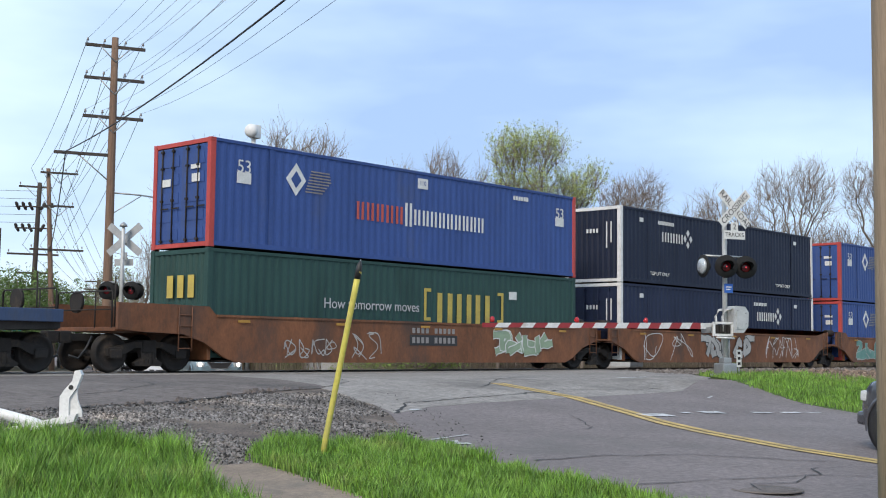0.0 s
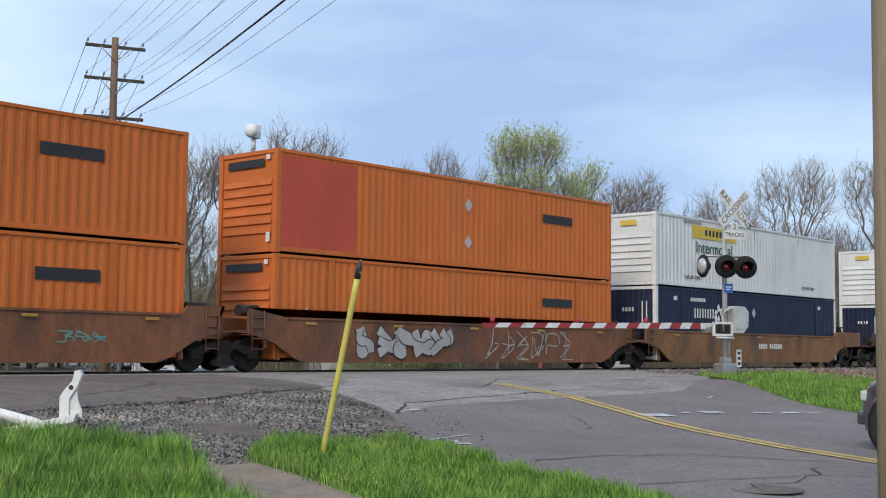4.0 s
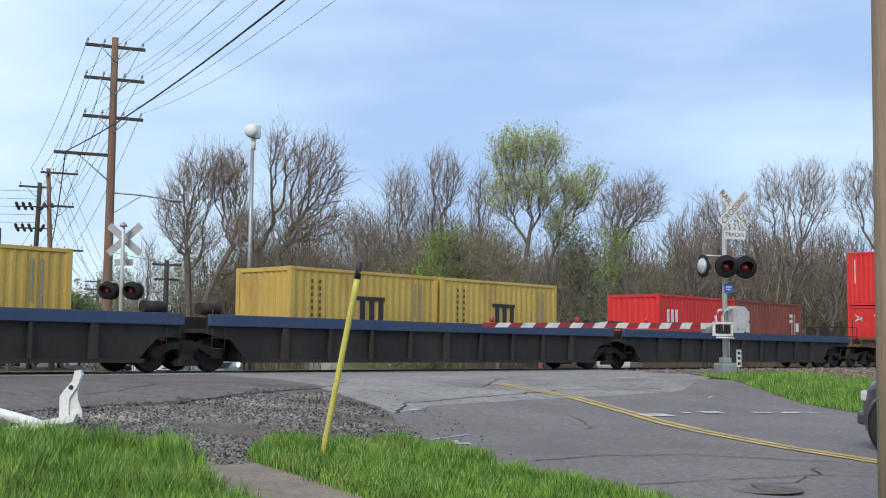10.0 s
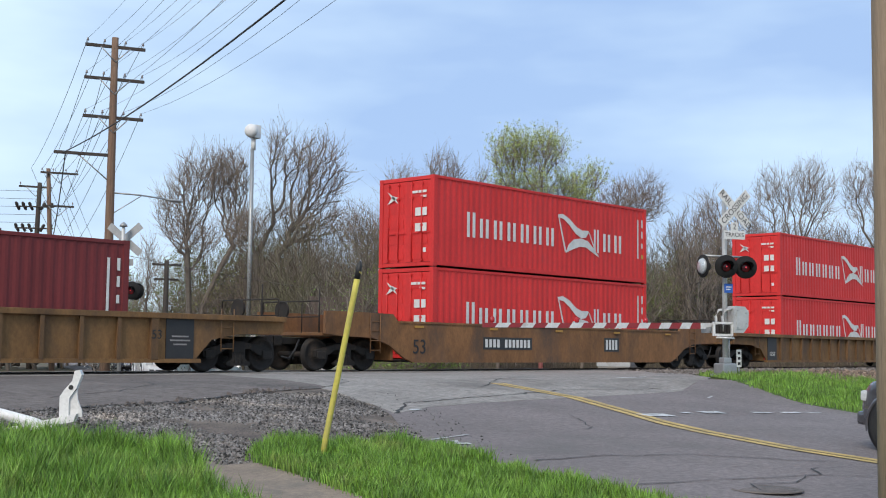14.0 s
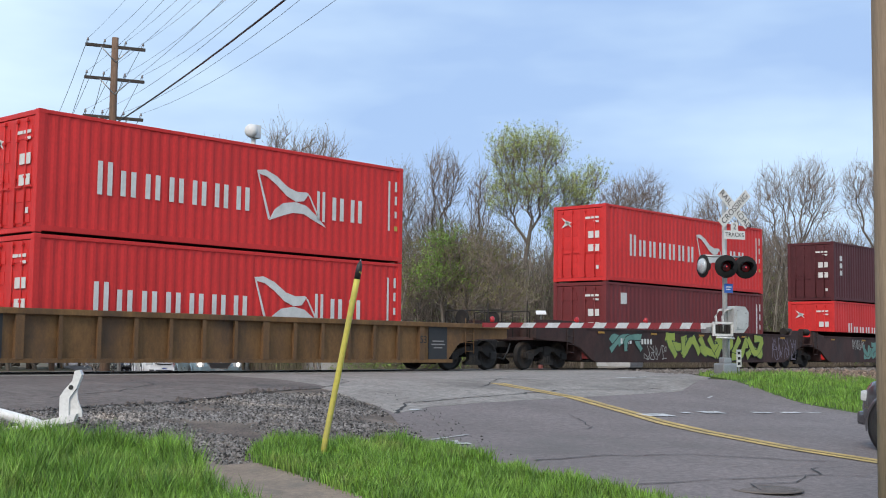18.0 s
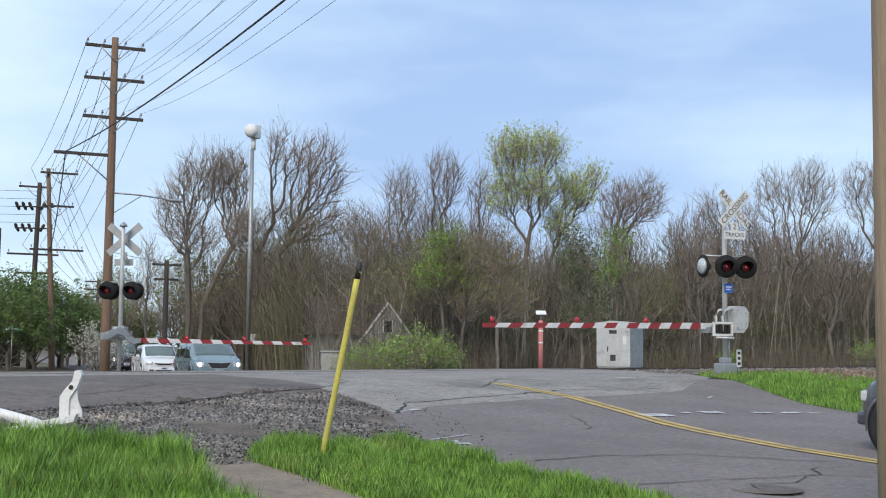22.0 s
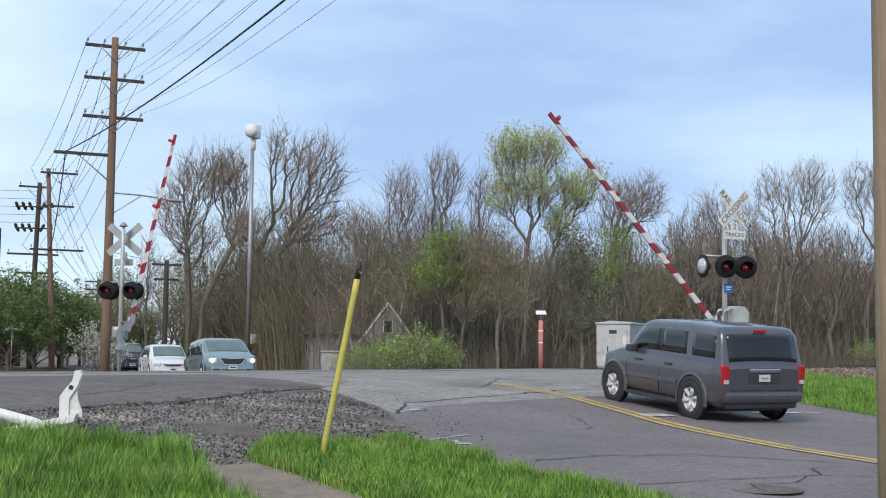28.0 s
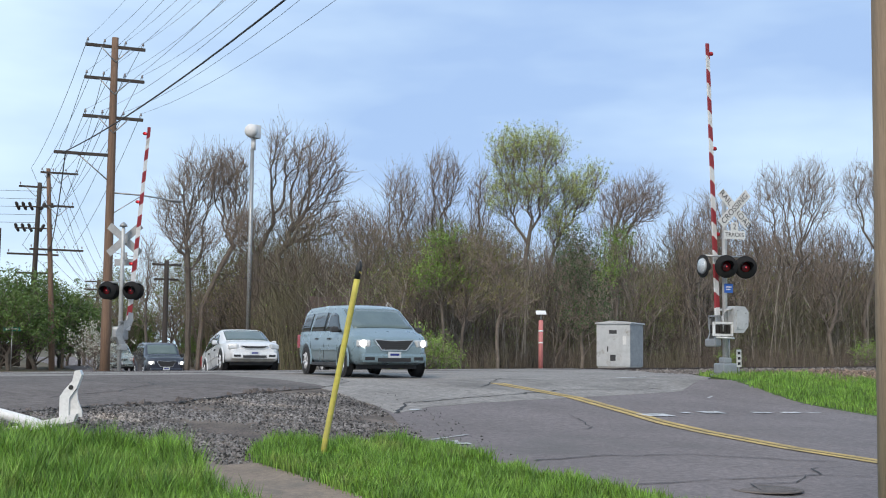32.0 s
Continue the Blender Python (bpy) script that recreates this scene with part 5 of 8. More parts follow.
def grown(seed, blobs, count, fork, reach, stride=0.34, tip=0.013, power=2.0):
    """A branching skeleton that grows from the trunk towards points strewn in the crown's round masses."""
    rng = np.random.default_rng(seed)
    vol = np.array([b[3] * b[4] * b[5] for b in blobs])
    pts = []
    for b, k in zip(blobs, rng.multinomial(count, vol / vol.sum())):
        d = rng.normal(size=(k, 3))
        d /= np.linalg.norm(d, axis=1)[:, None]
        pts.append(np.array(b[:3]) + d * np.array(b[3:6]) * (rng.random((k, 1)) ** 0.42))
    pts = np.concatenate(pts)
    lean = np.array(fork, float)
    n = max(3, int(np.linalg.norm(lean) / 0.8))
    cap = n + 2 + 3 * len(pts)
    nodes, way, parent = np.zeros((cap, 3)), np.zeros(cap), [-1]
    nodes[0] = (0.0, 0.0, -0.4)
    for k in range(1, n + 1):
        nodes[k] = lean * k / n + rng.normal(size=3) * 0.05
        way[k] = way[k - 1] + np.linalg.norm(nodes[k] - nodes[k - 1])
        parent.append(k - 1)
    used = n + 1
    first = max(1, n - 2)
    for p in pts[np.argsort(np.linalg.norm(pts - lean, axis=1))]:
        gap = np.linalg.norm(nodes[first:used] - p, axis=1)
        drop = np.maximum(0, nodes[first:used, 2] - p[2])
        i = first + int(np.argmin(gap + 0.62 * way[first:used] + 0.5 * drop))
        a = nodes[i].copy()
        span = np.linalg.norm(p - a)
        if span < 0.06:
            continue
        back = a - nodes[parent[i]]
        back = back / max(1e-6, np.linalg.norm(back)) + np.array((0, 0, 0.35))
        steps = 1 if span < 1.6 * stride else (2 if span < 5 * stride else 3)
        for k in range(1, steps + 1):
            f = k / steps
            q = a + (p - a) * f + 0.14 * span * (back - (p - a) / span) * f * (1 - f) + rng.normal(size=3) * 0.025 * (f < 1)
            nodes[used] = q
            parent.append(i)
            way[used] = way[i] + np.linalg.norm(q - nodes[i])
            i = used
            used += 1
    nodes = nodes[:used]
    area = np.zeros(len(nodes))
    kids = np.zeros(len(nodes), int)
    for i in range(len(nodes) - 1, 0, -1):
        area[i] = max(area[i], tip ** power)
        area[parent[i]] += area[i] + 0.02 * tip ** power
        kids[parent[i]] += 1
    return nodes, parent, area ** (1 / power), kids


def tree(seed, blobs, label, count=600, fork=(0, 0, 3.0), reach=3.0, leaf_mat=None, leaves=0.0, leaf_size=0.08, twigs=3, stride=0.34, tip=0.013, per=3, twig_mat=None, stout=1.0):
    count, twigs = int(count * 0.5), max(2, round(twigs * 0.55))
    if leaves < 0.3:
        fork = tuple(0.5 * q for q in fork)
    nodes, parent, rad, kids = grown(seed, blobs, count, fork, reach, stride, tip)
    g = Leaves(seed)
    r = g.r
    v, f, tv, tf = [], [], [], []
    for i in range(1, len(nodes)):
        a, b = Vector(nodes[parent[i]]), Vector(nodes[i])
        ra, rb = min(rad[parent[i]], rad[i] * 1.5) * stout, rad[i] * stout
        d = (b - a).normalized()
        u = d.cross(Vector((0.3, 0.2, 1)) if abs(d.z) < 0.9 else Vector((1, 0, 0))).normalized()
        w = d.cross(u)
        sides = 7 if rb > 0.09 else (4 if rb > 0.03 else 3)
        k0 = len(v)
        for p, q in ((a, ra), (b + d * rb * 0.4, rb)):
            for k in range(sides):
                t = 2 * math.pi * k / sides
                v.append(tuple(p + u * (q * math.cos(t)) + w * (q * math.sin(t))))
        for k in range(sides):
            f.append((k0 + k, k0 + (k + 1) % sides, k0 + sides + (k + 1) % sides, k0 + sides + k))
        if rb < 0.034:
            for _ in range(twigs):
                e = (d * 1.1 + Vector((r.uniform(-0.9, 0.9), r.uniform(-0.9, 0.9), r.uniform(-0.3, 1.3)))).normalized()
                ln = r.uniform(0.45, 1.3)
                p0 = a + (b - a) * r.random()
                for seg in (0.55, 0.45):
                    p1 = p0 + e * ln * seg
                    s = e.cross(Vector((r.uniform(-1, 1), r.uniform(-1, 1), 0.2))).normalized() * (0.010 if seg > 0.5 else 0.007)
                    k0 = len(tv)
                    tv += [tuple(p0 - s), tuple(p0 + s), tuple(p1 + s * 0.6), tuple(p1 - s * 0.6)]
                    tf.append((k0, k0 + 1, k0 + 2, k0 + 3))
                    p0 = p1
                    e = (e + Vector((r.uniform(-0.5, 0.5), r.uniform(-0.5, 0.5), r.uniform(-0.1, 0.6)))).normalized()
                if r.random() < leaves:
                    for _ in range(per):
                        g.leaf(p0 + Vector((r.gauss(0, 1), r.gauss(0, 1), r.gauss(0, 1))) * leaf_size * 1.6, leaf_size * r.uniform(0.6, 1.3))
    t = thing("tree", pose(0, 0, 0), label, "tree", "trees behind the tracks")
    share("trunk", soup(v, f, "trunk", BARK), t)
    share("twig_canopy", soup(tv, tf, "twig_canopy", twig_mat or TWIG), t)
    if g.lv:
        share("crown", soup(g.lv, g.lf, "crown", leaf_mat), t)
    return t


FIRST = set()


def plant(src, x, y, turn=-47.7, k=1.0, label=""):
    m = pose(x, y, slope(x, y) - 0.05, 0, 0, turn) @ Matrix.Scale(k, 4)
    if src.name not in FIRST:
        FIRST.add(src.name)
        src.matrix_basis = m
        t = src
    else:
        t = copy_thing(src, m @ Matrix.Scale(1 / src.scale.x, 4))
    return tagged(t, label) if label else t


BARE_L = "bare grey-brown deciduous tree in early spring"
BUDS_L = "slender bare tree with fine twigs and first buds"
# the large trees that stand out
plant(tree(1, ((0.9, 0.0, 11.5, 1.0, 1.0, 1.8), (2.7, 0.0, 10.6, 1.8, 1.6, 2.1), (3.1, 0.0, 7.9, 1.4, 1.3, 1.2), (-0.9, 0.0, 7.3, 1.1, 1.1, 1.4), (1.4, 0.0, 8.1, 1.5, 1.3, 1.5)), "bare spreading tree with dark limbs at the edge of the woods", 1530, (0.2, 0.0, 5.4), 2.2, BUD_PALE, 0.06, 0.050, 6, 0.26, 0.0085, 2, None, 1.5), 52.1, 63.6, -47.7, 1.27)
plant(tree(2, ((-0.7, 0.0, 8.8, 1.3, 1.2, 1.9), (0.7, 0.0, 10.4, 1.5, 1.4, 1.7), (0.2, 0.0, 7.3, 1.5, 1.4, 1.2)), BARE_L, 1364, (0.2, 0.0, 5.8), 2.2, BUD_PALE, 0.00, 0.050, 6, 0.26, 0.0085, 2, None, 1.10), 50.2, 69.3, -47.7, 1.27)
plant(tree(3, ((1.5, 0.0, 10.4, 1.2, 1.2, 1.7), (2.1, 0.0, 8.0, 1.1, 1.1, 1.3)), BARE_L, 1056, (0.4, 0.0, 6.7), 2.2, BUD_PALE, 0.00, 0.050, 6, 0.26, 0.0085, 2, None, 1.10), 51.1, 69.3, -47.7, 1.27)
plant(tree(4, ((0.1, 0.0, 6.3, 0.8, 0.9, 2.1), (-0.3, 0.0, 4.2, 0.7, 0.7, 1.4)), BUDS_L, 528, (0.0, 0.0, 3.5), 2.2, BUD_PALE, 0.00, 0.050, 4, 0.26, 0.0085, 2, None, 1.00), 43.2, 63.9)
plant(tree(5, ((0.1, 0.0, 11.1, 1.2, 1.1, 1.8), (-0.5, 0.0, 8.1, 1.4, 1.2, 1.8)), BUDS_L, 1144, (0.0, 0.0, 5.7), 2.2, BUD_PALE, 0.05, 0.050, 4, 0.26, 0.0085, 2, None, 1.00), 53.0, 51.7)
plant(tree(6, ((0.4, 0.0, 12.1, 1.2, 1.2, 1.9), (-0.3, 0.0, 9.1, 1.4, 1.2, 1.8)), BUDS_L, 1232, (-0.1, 0.0, 5.8), 2.2, BUD_PALE, 0.05, 0.050, 4, 0.26, 0.0085, 2, None, 1.00), 54.9, 50.4)
plant(tree(7, ((-0.4, 0.0, 9.2, 1.5, 1.3, 1.4), (0.6, 0.0, 7.9, 1.2, 1.1, 1.4)), BUDS_L, 748, (-0.1, 0.0, 5.1), 2.2, BUD_PALE, 0.12, 0.050, 4, 0.26, 0.0085, 2, None, 1.00), 52.8, 54.9)
plant(tree(8, ((0.1, 0.0, 11.1, 0.9, 0.9, 2.0), (-0.1, 0.0, 8.3, 1.0, 1.1, 1.7)), BUDS_L, 836, (-0.1, 0.0, 6.5), 2.2, BUD_PALE, 0.05, 0.050, 4, 0.26, 0.0085, 2, None, 1.00), 57.0, 48.8)
plant(tree(9, ((-0.8, 0.0, 13.2, 1.3, 1.1, 1.4), (1.1, 0.0, 13.3, 1.2, 1.1, 1.2), (-1.1, 0.0, 10.7, 1.0, 1.0, 1.6), (0.5, 0.0, 10.8, 1.1, 1.2, 1.4), (2.0, 0.0, 11.5, 0.7, 0.8, 0.7)), "tall tree with fresh yellow-green leaves and an open crown", 1054, (-0.0, 0.0, 7.2), 2.2, BUD, 0.85, 0.05, 7, 0.26, 0.0085, 8, None, 1.00), 56.6, 44.8)
plant(tree(10, ((1.8, 0.0, 11.0, 1.2, 1.2, 1.1), (0.8, 0.0, 8.9, 0.9, 0.9, 1.2), (2.9, 0.0, 11.9, 0.5, 0.6, 0.6)), "forked tree with fresh yellow-green leaves at its tips", 510, (0.2, 0.0, 6.7), 2.2, BUD, 0.85, 0.05, 7, 0.26, 0.0085, 8, None, 1.10), 58.2, 44.5)
plant(tree(11, ((-0.6, 0.0, 11.2, 1.9, 1.7, 1.7), (1.0, 0.0, 11.7, 1.1, 1.2, 1.7), (-1.4, 0.0, 9.5, 1.3, 1.1, 1.3)), BARE_L, 1364, (-0.1, 0.0, 7.3), 2.2, BUD_PALE, 0.00, 0.050, 6, 0.3, 0.0095, 2, None, 1.00), 67.7, 44.5)
plant(tree(12, ((-0.3, 0.0, 11.1, 0.9, 0.9, 2.1), (0.4, 0.0, 9.4, 0.8, 0.8, 1.6)), BUDS_L, 572, (-0.0, 0.0, 7.8), 2.2, BUD_PALE, 0.00, 0.050, 4, 0.3, 0.0095, 2, None, 1.00), 76.6, 43.6)
plant(tree(13, ((-1.3, 0.0, 13.3, 1.6, 1.5, 2.4), (1.6, 0.0, 13.6, 2.0, 1.8, 2.7), (-0.3, 0.0, 9.5, 2.1, 1.9, 2.0)), BARE_L, 1672, (0.0, 0.0, 6.5), 2.2, BUD_PALE, 0.00, 0.050, 6, 0.3, 0.0095, 2, None, 1.00), 85.8, 42.3)
plant(tree(14, ((-0.4, 0.0, 13.2, 1.3, 1.2, 2.6), (1.0, 0.0, 13.7, 1.3, 1.2, 2.1), (1.8, 0.0, 10.2, 1.7, 1.5, 2.1)), BARE_L, 1144, (-0.2, 0.0, 8.1), 2.2, BUD_PALE, 0.00, 0.050, 6, 0.3, 0.0095, 2, None, 1.00), 89.6, 38.2)
plant(tree(15, ((-0.2, 0.0, 10.8, 1.4, 1.3, 2.0), (0.6, 0.0, 8.7, 1.2, 1.1, 1.6)), BUDS_L, 792, (-0.1, 0.0, 6.7), 2.2, BUD_PALE, 0.00, 0.050, 4, 0.3, 0.0095, 2, None, 1.00), 80.1, 42.7)
plant(tree(16, ((0.0, 0.0, 9.4, 1.3, 1.2, 1.4), (0.6, 0.0, 7.6, 1.2, 1.2, 1.6)), BUDS_L, 704, (0.0, 0.0, 6.4), 2.2, BUD_PALE, 0.20, 0.050, 4, 0.3, 0.0095, 2, None, 1.00), 73.2, 44.3)
plant(tree(17, ((0.0, 0.0, 7.2, 1.0, 1.0, 1.1), (-0.5, 0.0, 5.5, 1.1, 1.1, 1.2), (0.7, 0.0, 5.5, 0.8, 0.8, 1.0)), "fresh green leafy tree in the woods", 561, (-0.1, 0.0, 3.6), 2.2, LEAF_FRESH, 0.9, 0.06, 5, 0.26, 0.0085, 8, None, 1.00), 45.7, 41.4, -47.7, 0.88)
plant(tree(18, ((-0.3, 0.0, 6.2, 1.1, 1.2, 1.8), (0.7, 0.0, 4.2, 1.1, 1.2, 1.2), (-0.8, 0.0, 4.6, 0.8, 0.8, 1.2), (0.2, 0.0, 2.6, 1.3, 1.2, 1.0)), "dark green tree at the edge of the woods", 714, (0.0, 0.0, 2.3), 2.2, LEAF_DARK, 0.8, 0.07, 4, 0.26, 0.0085, 7, None, 1.00), 51.0, 36.7, -47.7, 0.88)
plant(tree(19, ((0.0, 0.0, 7.7, 0.9, 0.9, 0.9), (-0.3, 0.0, 6.0, 0.9, 0.9, 1.3)), "fresh green leafy tree in the woods", 374, (0.0, 0.0, 3.9), 2.2, LEAF_FRESH, 0.85, 0.065, 4, 0.3, 0.0095, 8, None, 1.00), 57.4, 38.9, -47.7, 0.88)
plant(tree(20, ((-0.1, 0.0, 6.5, 1.1, 1.1, 1.6), (0.3, 0.0, 4.2, 1.1, 1.1, 1.3)), "slender tree with olive first leaves", 544, (0.0, 0.0, 2.3), 2.2, BUD_PALE, 0.6, 0.055, 5, 0.26, 0.0085, 5, None, 1.00), 46.2, 40.7, -47.7, 0.88)
plant(tree(21, ((0.4, 0.0, 6.6, 1.3, 1.2, 1.7), (-0.7, 0.0, 4.9, 1.3, 1.2, 1.3)), "slender tree with olive first leaves", 544, (0.0, 0.0, 2.3), 2.2, BUD_PALE, 0.6, 0.055, 5, 0.26, 0.0085, 5, None, 1.00), 46.1, 43.5, -47.7, 0.88)
plant(tree(22, ((0.0, 0.0, 6.5, 1.3, 1.2, 1.6), (0.7, 0.0, 4.2, 1.3, 1.2, 1.3)), "slender tree with olive first leaves", 544, (0.0, 0.0, 2.3), 2.2, BUD_PALE, 0.6, 0.055, 5, 0.26, 0.0085, 5, None, 1.00), 47.4, 39.3, -47.7, 0.88)
plant(tree(23, ((-0.3, 0.0, 4.3, 1.3, 1.1, 1.3), (-1.6, 0.0, 3.4, 1.3, 1.1, 1.1)), "slender tree with olive first leaves", 510, (0.0, 0.0, 2.1), 2.2, BUD_PALE, 0.40, 0.075, 4, 0.26, 0.0085, 3, None, 1.00), 53.2, 67.7, -47.7, 1.25)
BUSHY = [tree(90 + s, ((0, 0, 3.8, 2.3, 2.3, 2.6), (1.2, 0.4, 2.6, 1.8, 1.8, 1.7), (-1.3, -0.3, 2.7, 1.8, 1.8, 1.8)), "dense green leafy tree by the far road", 620, (0, 0, 0.7), 3.0, LEAF, 1.0, 0.095, 4, 0.34, 0.013, 12) for s in (1, 2)]
SHRUB = tree(95, ((0, 0, 1.2, 1.5, 1.3, 0.9), (1.3, 0.2, 0.9, 1.1, 1.0, 0.7), (-1.2, 0, 0.9, 1.0, 1.0, 0.7)), "fresh green leafy shrub beside the tracks", 380, (0, 0, 0.25), 2.0, LEAF_FRESH, 0.9, 0.065, 2, 0.2, 0.009, 5)
BLOOM = tree(96, ((0, 0, 1.5, 1.3, 1.3, 1.1), (0.8, 0, 1.0, 0.9, 0.9, 0.7)), "shrub covered in white blossom by the far road", 300, (0, 0, 0.3), 2.0, BLOSSOM, 1.0, 0.055, 2, 0.22, 0.009, 5)
plant(SHRUB, 40.6, 38.6, 0, 0.95)
plant(SHRUB, 40.2, 40.5, 90, 0.75)
plant(SHRUB, 42.8, 39.2, 200, 0.80)
plant(SHRUB, 41.7, 43.3, 140, 0.60)
plant(SHRUB, 67.4, 37.4, 60, 0.45)
plant(SHRUB, 70.4, 29.6, 60, 0.60)
plant(BLOOM, 37.0, 59.4, 0, 0.95)
plant(BUSHY[0], 45.3, 81.1, 30, 0.95)
plant(BUSHY[1], 41.4, 78.4, 150, 0.92)
plant(BUSHY[1], 38.0, 80.0, 210, 0.9)
plant(BUSHY[0], 50.7, 85.5, 250, 0.75)
plant(BUSHY[0], 61.0, 118.0, 20, 1.1)
plant(BUSHY[1], 54.0, 112.0, 70, 1.2)
plant(BUSHY[0], 74.0, 120.0, 100, 1.1)
plant(BUSHY[1], 56.0, 84.0, 100, 0.7)
plant(BUSHY[0], 59.0, 80.0, 10, 0.62)
plant(BUSHY[1], 62.0, 78.0, 190, 0.66)

def gap_to_house(x, y):
    """The brush is open towards the house's gable."""
    return 0.7631 < math.atan2(y, x) < 0.8167 and math.hypot(x, y) < 66.5 and noise.noise((x * 1.3, y * 1.3, 2.0)) < 0.0


# the woods behind, rank after rank
WOODS = [tree(60 + s, bl, BUDS_L, 520, (0.1, 0, 1.6), 2.4, BUD_PALE, lv, 0.065, 4, 0.36, 0.013, 2)
         for s, lv, bl in ((1, 0.10, ((0, 0, 6.6, 1.5, 1.5, 2.6), (0.5, 0, 4.6, 1.3, 1.3, 1.5))),
                           (2, 0.25, ((0.3, 0, 6.0, 2.0, 1.8, 2.2), (-0.8, 0.3, 4.0, 1.4, 1.4, 1.5))),
                           (3, 0.02, ((0, 0, 7.2, 1.2, 1.2, 2.6), (0, 0, 4.5, 1.1, 1.1, 2.0))),
                           (4, 0.45, ((-0.4, 0, 5.2, 1.8, 1.8, 2.2), (0.8, 0, 4.0, 1.4, 1.4, 1.6))))]
rw = random.Random(78)
for row, (gap, back) in enumerate(((3.8, 0), (3.4, 6), (3.4, 13), (4.2, 23))):
    x = 38.0
    while x < 165:
        y = 45 + back + rw.uniform(-2.5, 2.5) - 0.14 * max(0, x - 55)
        if x > 46 + 0.5 * (y - 44) and not gap_to_house(x, y):
            plant(WOODS[rw.randrange(4)], x, y, rw.uniform(0, 360), rw.uniform(0.82, 1.16) * (1 + 0.005 * max(0, x - 60)))
        x += gap * rw.uniform(0.7, 1.3)
# looser trees along the far road
plant(WOODS[3], 54.3, 88.9, 130, 0.95)
plant(WOODS[3], 59.9, 94.7, 183, 0.90)
plant(WOODS[3], 54.1, 83.2, 333, 0.70)
plant(WOODS[3], 59.6, 89.1, 14, 0.85)
plant(WOODS[3], 57.1, 82.9, 127, 0.72)
plant(WOODS[3], 53.1, 75.4, 26, 0.75)
plant(WOODS[1], 59.7, 83.0, 57, 0.90)
plant(WOODS[3], 56.9, 77.1, 240, 0.80)
plant(WOODS[1], 54.2, 71.2, 194, 0.75)
plant(WOODS[3], 57.6, 73.4, 52, 0.90)
plant(WOODS[3], 53.2, 66.3, 127, 0.85)
OLIVE = tree(97, ((0, 0, 5.4, 2.2, 2.0, 2.8), (1.4, 0.3, 3.6, 1.7, 1.6, 1.8), (-1.5, 0, 3.4, 1.6, 1.6, 1.9)), "tree hazy with olive green first leaves by the far road", 760, (0, 0, 1.4), 2.4, BUD_OLIVE, 0.75, 0.07, 5, 0.34, 0.011, 5)
for x, y, turn, k in ((58.5, 81.5, 0, 1.15), (61.5, 77.5, 80, 1.25), (65.5, 75.5, 150, 1.15), (55.5, 86.0, 230, 1.0), (50.5, 60.8, 40, 0.62), (54.6, 58.6, 110, 0.7), (57.0, 55.6, 300, 0.8), (51.4, 50.6, 200, 0.85), (60.8, 51.2, 20, 0.9), (66.0, 48.2, 120, 0.8), (72, 46, 30, 0.9)):
    plant(OLIVE, x, y, turn, k)
for x, y, turn, k in ((77, 46, 60, 1.0), (80, 43, 0, 1.15), (84, 42, 90, 1.25), (88, 41.5, 200, 1.2), (92, 41, 300, 1.25), (86, 45, 20, 1.3), (96, 42, 130, 1.3)):
    plant(WOODS[0], x, y, turn, k)
plant(BUSHY[0], 39.1, 72.9, 110, 0.95)
plant(BUSHY[1], 43.3, 77.2, 143, 1.00)
plant(BUSHY[0], 46.6, 79.6, 199, 0.95)
plant(BUSHY[0], 51.9, 85.7, 36, 0.80)
plant(BUSHY[0], 62.0, 95.3, 316, 0.70)


def thicket(name, seed, count, front, deep, low, high, twigs, mat, label, rad=0.02, lean=0.3):
    """Undergrowth at the edge of the woods: thin leaning stems with twigs."""
    r = random.Random(seed)
    v, f = [], []

    def stem(p, d, length, rad):
        i = len(v)
        q = p + d * length
        s = Vector((0.66, -0.75, 0)) * rad
        v.extend([tuple(p - s), tuple(p + s), tuple(q + s * 0.4), tuple(q - s * 0.4)])
        f.append((i, i + 1, i + 2, i + 3))
        return q

    made = 0
    while made < count:
        x = r.uniform(38, 170)
        y = front + deep * r.random() - 0.14 * max(0, x - 55) + 2.0 * noise.noise((x * 0.15, 3.0, 0))
        if x < 42.0 + 0.49 * (y - 46) or (x - 41.8) ** 2 + (y - 41.5) ** 2 < 3 or y < 36.5 or gap_to_house(x, y):
            made += 0.2
            continue
        made += 1
        p = Vector((x, y, slope(x, y) - 0.1))
        hgt = r.uniform(low, high) * (0.7 + 0.6 * noise.noise((x * 0.2, y * 0.2, 5.0)))
        d = Vector((r.uniform(-lean, lean), r.uniform(-lean, lean), 1)).normalized()
        q = stem(p, d, hgt * 0.6, rad * r.uniform(0.6, 1.4))
        q2 = stem(q, (d + Vector((r.uniform(-lean, lean), r.uniform(-lean, lean), 0))).normalized(), hgt * 0.4, rad * 0.6)
        for _ in range(twigs):
            a = p + (q2 - p) * r.uniform(0.3, 1)
            e = Vector((r.uniform(-1, 1), r.uniform(-1, 1), r.uniform(0.0, 1.1))).normalized()
            b = stem(a, e, hgt * r.uniform(0.12, 0.35), rad * 0.5)
            stem(b, (e + Vector((r.uniform(-1, 1), r.uniform(-1, 1), 0.3))).normalized(), hgt * 0.15, rad * 0.35)
    ob = new(name, soup(v, f, name, mat))
    tagged(ob, label, "undergrowth", kind="stuff")


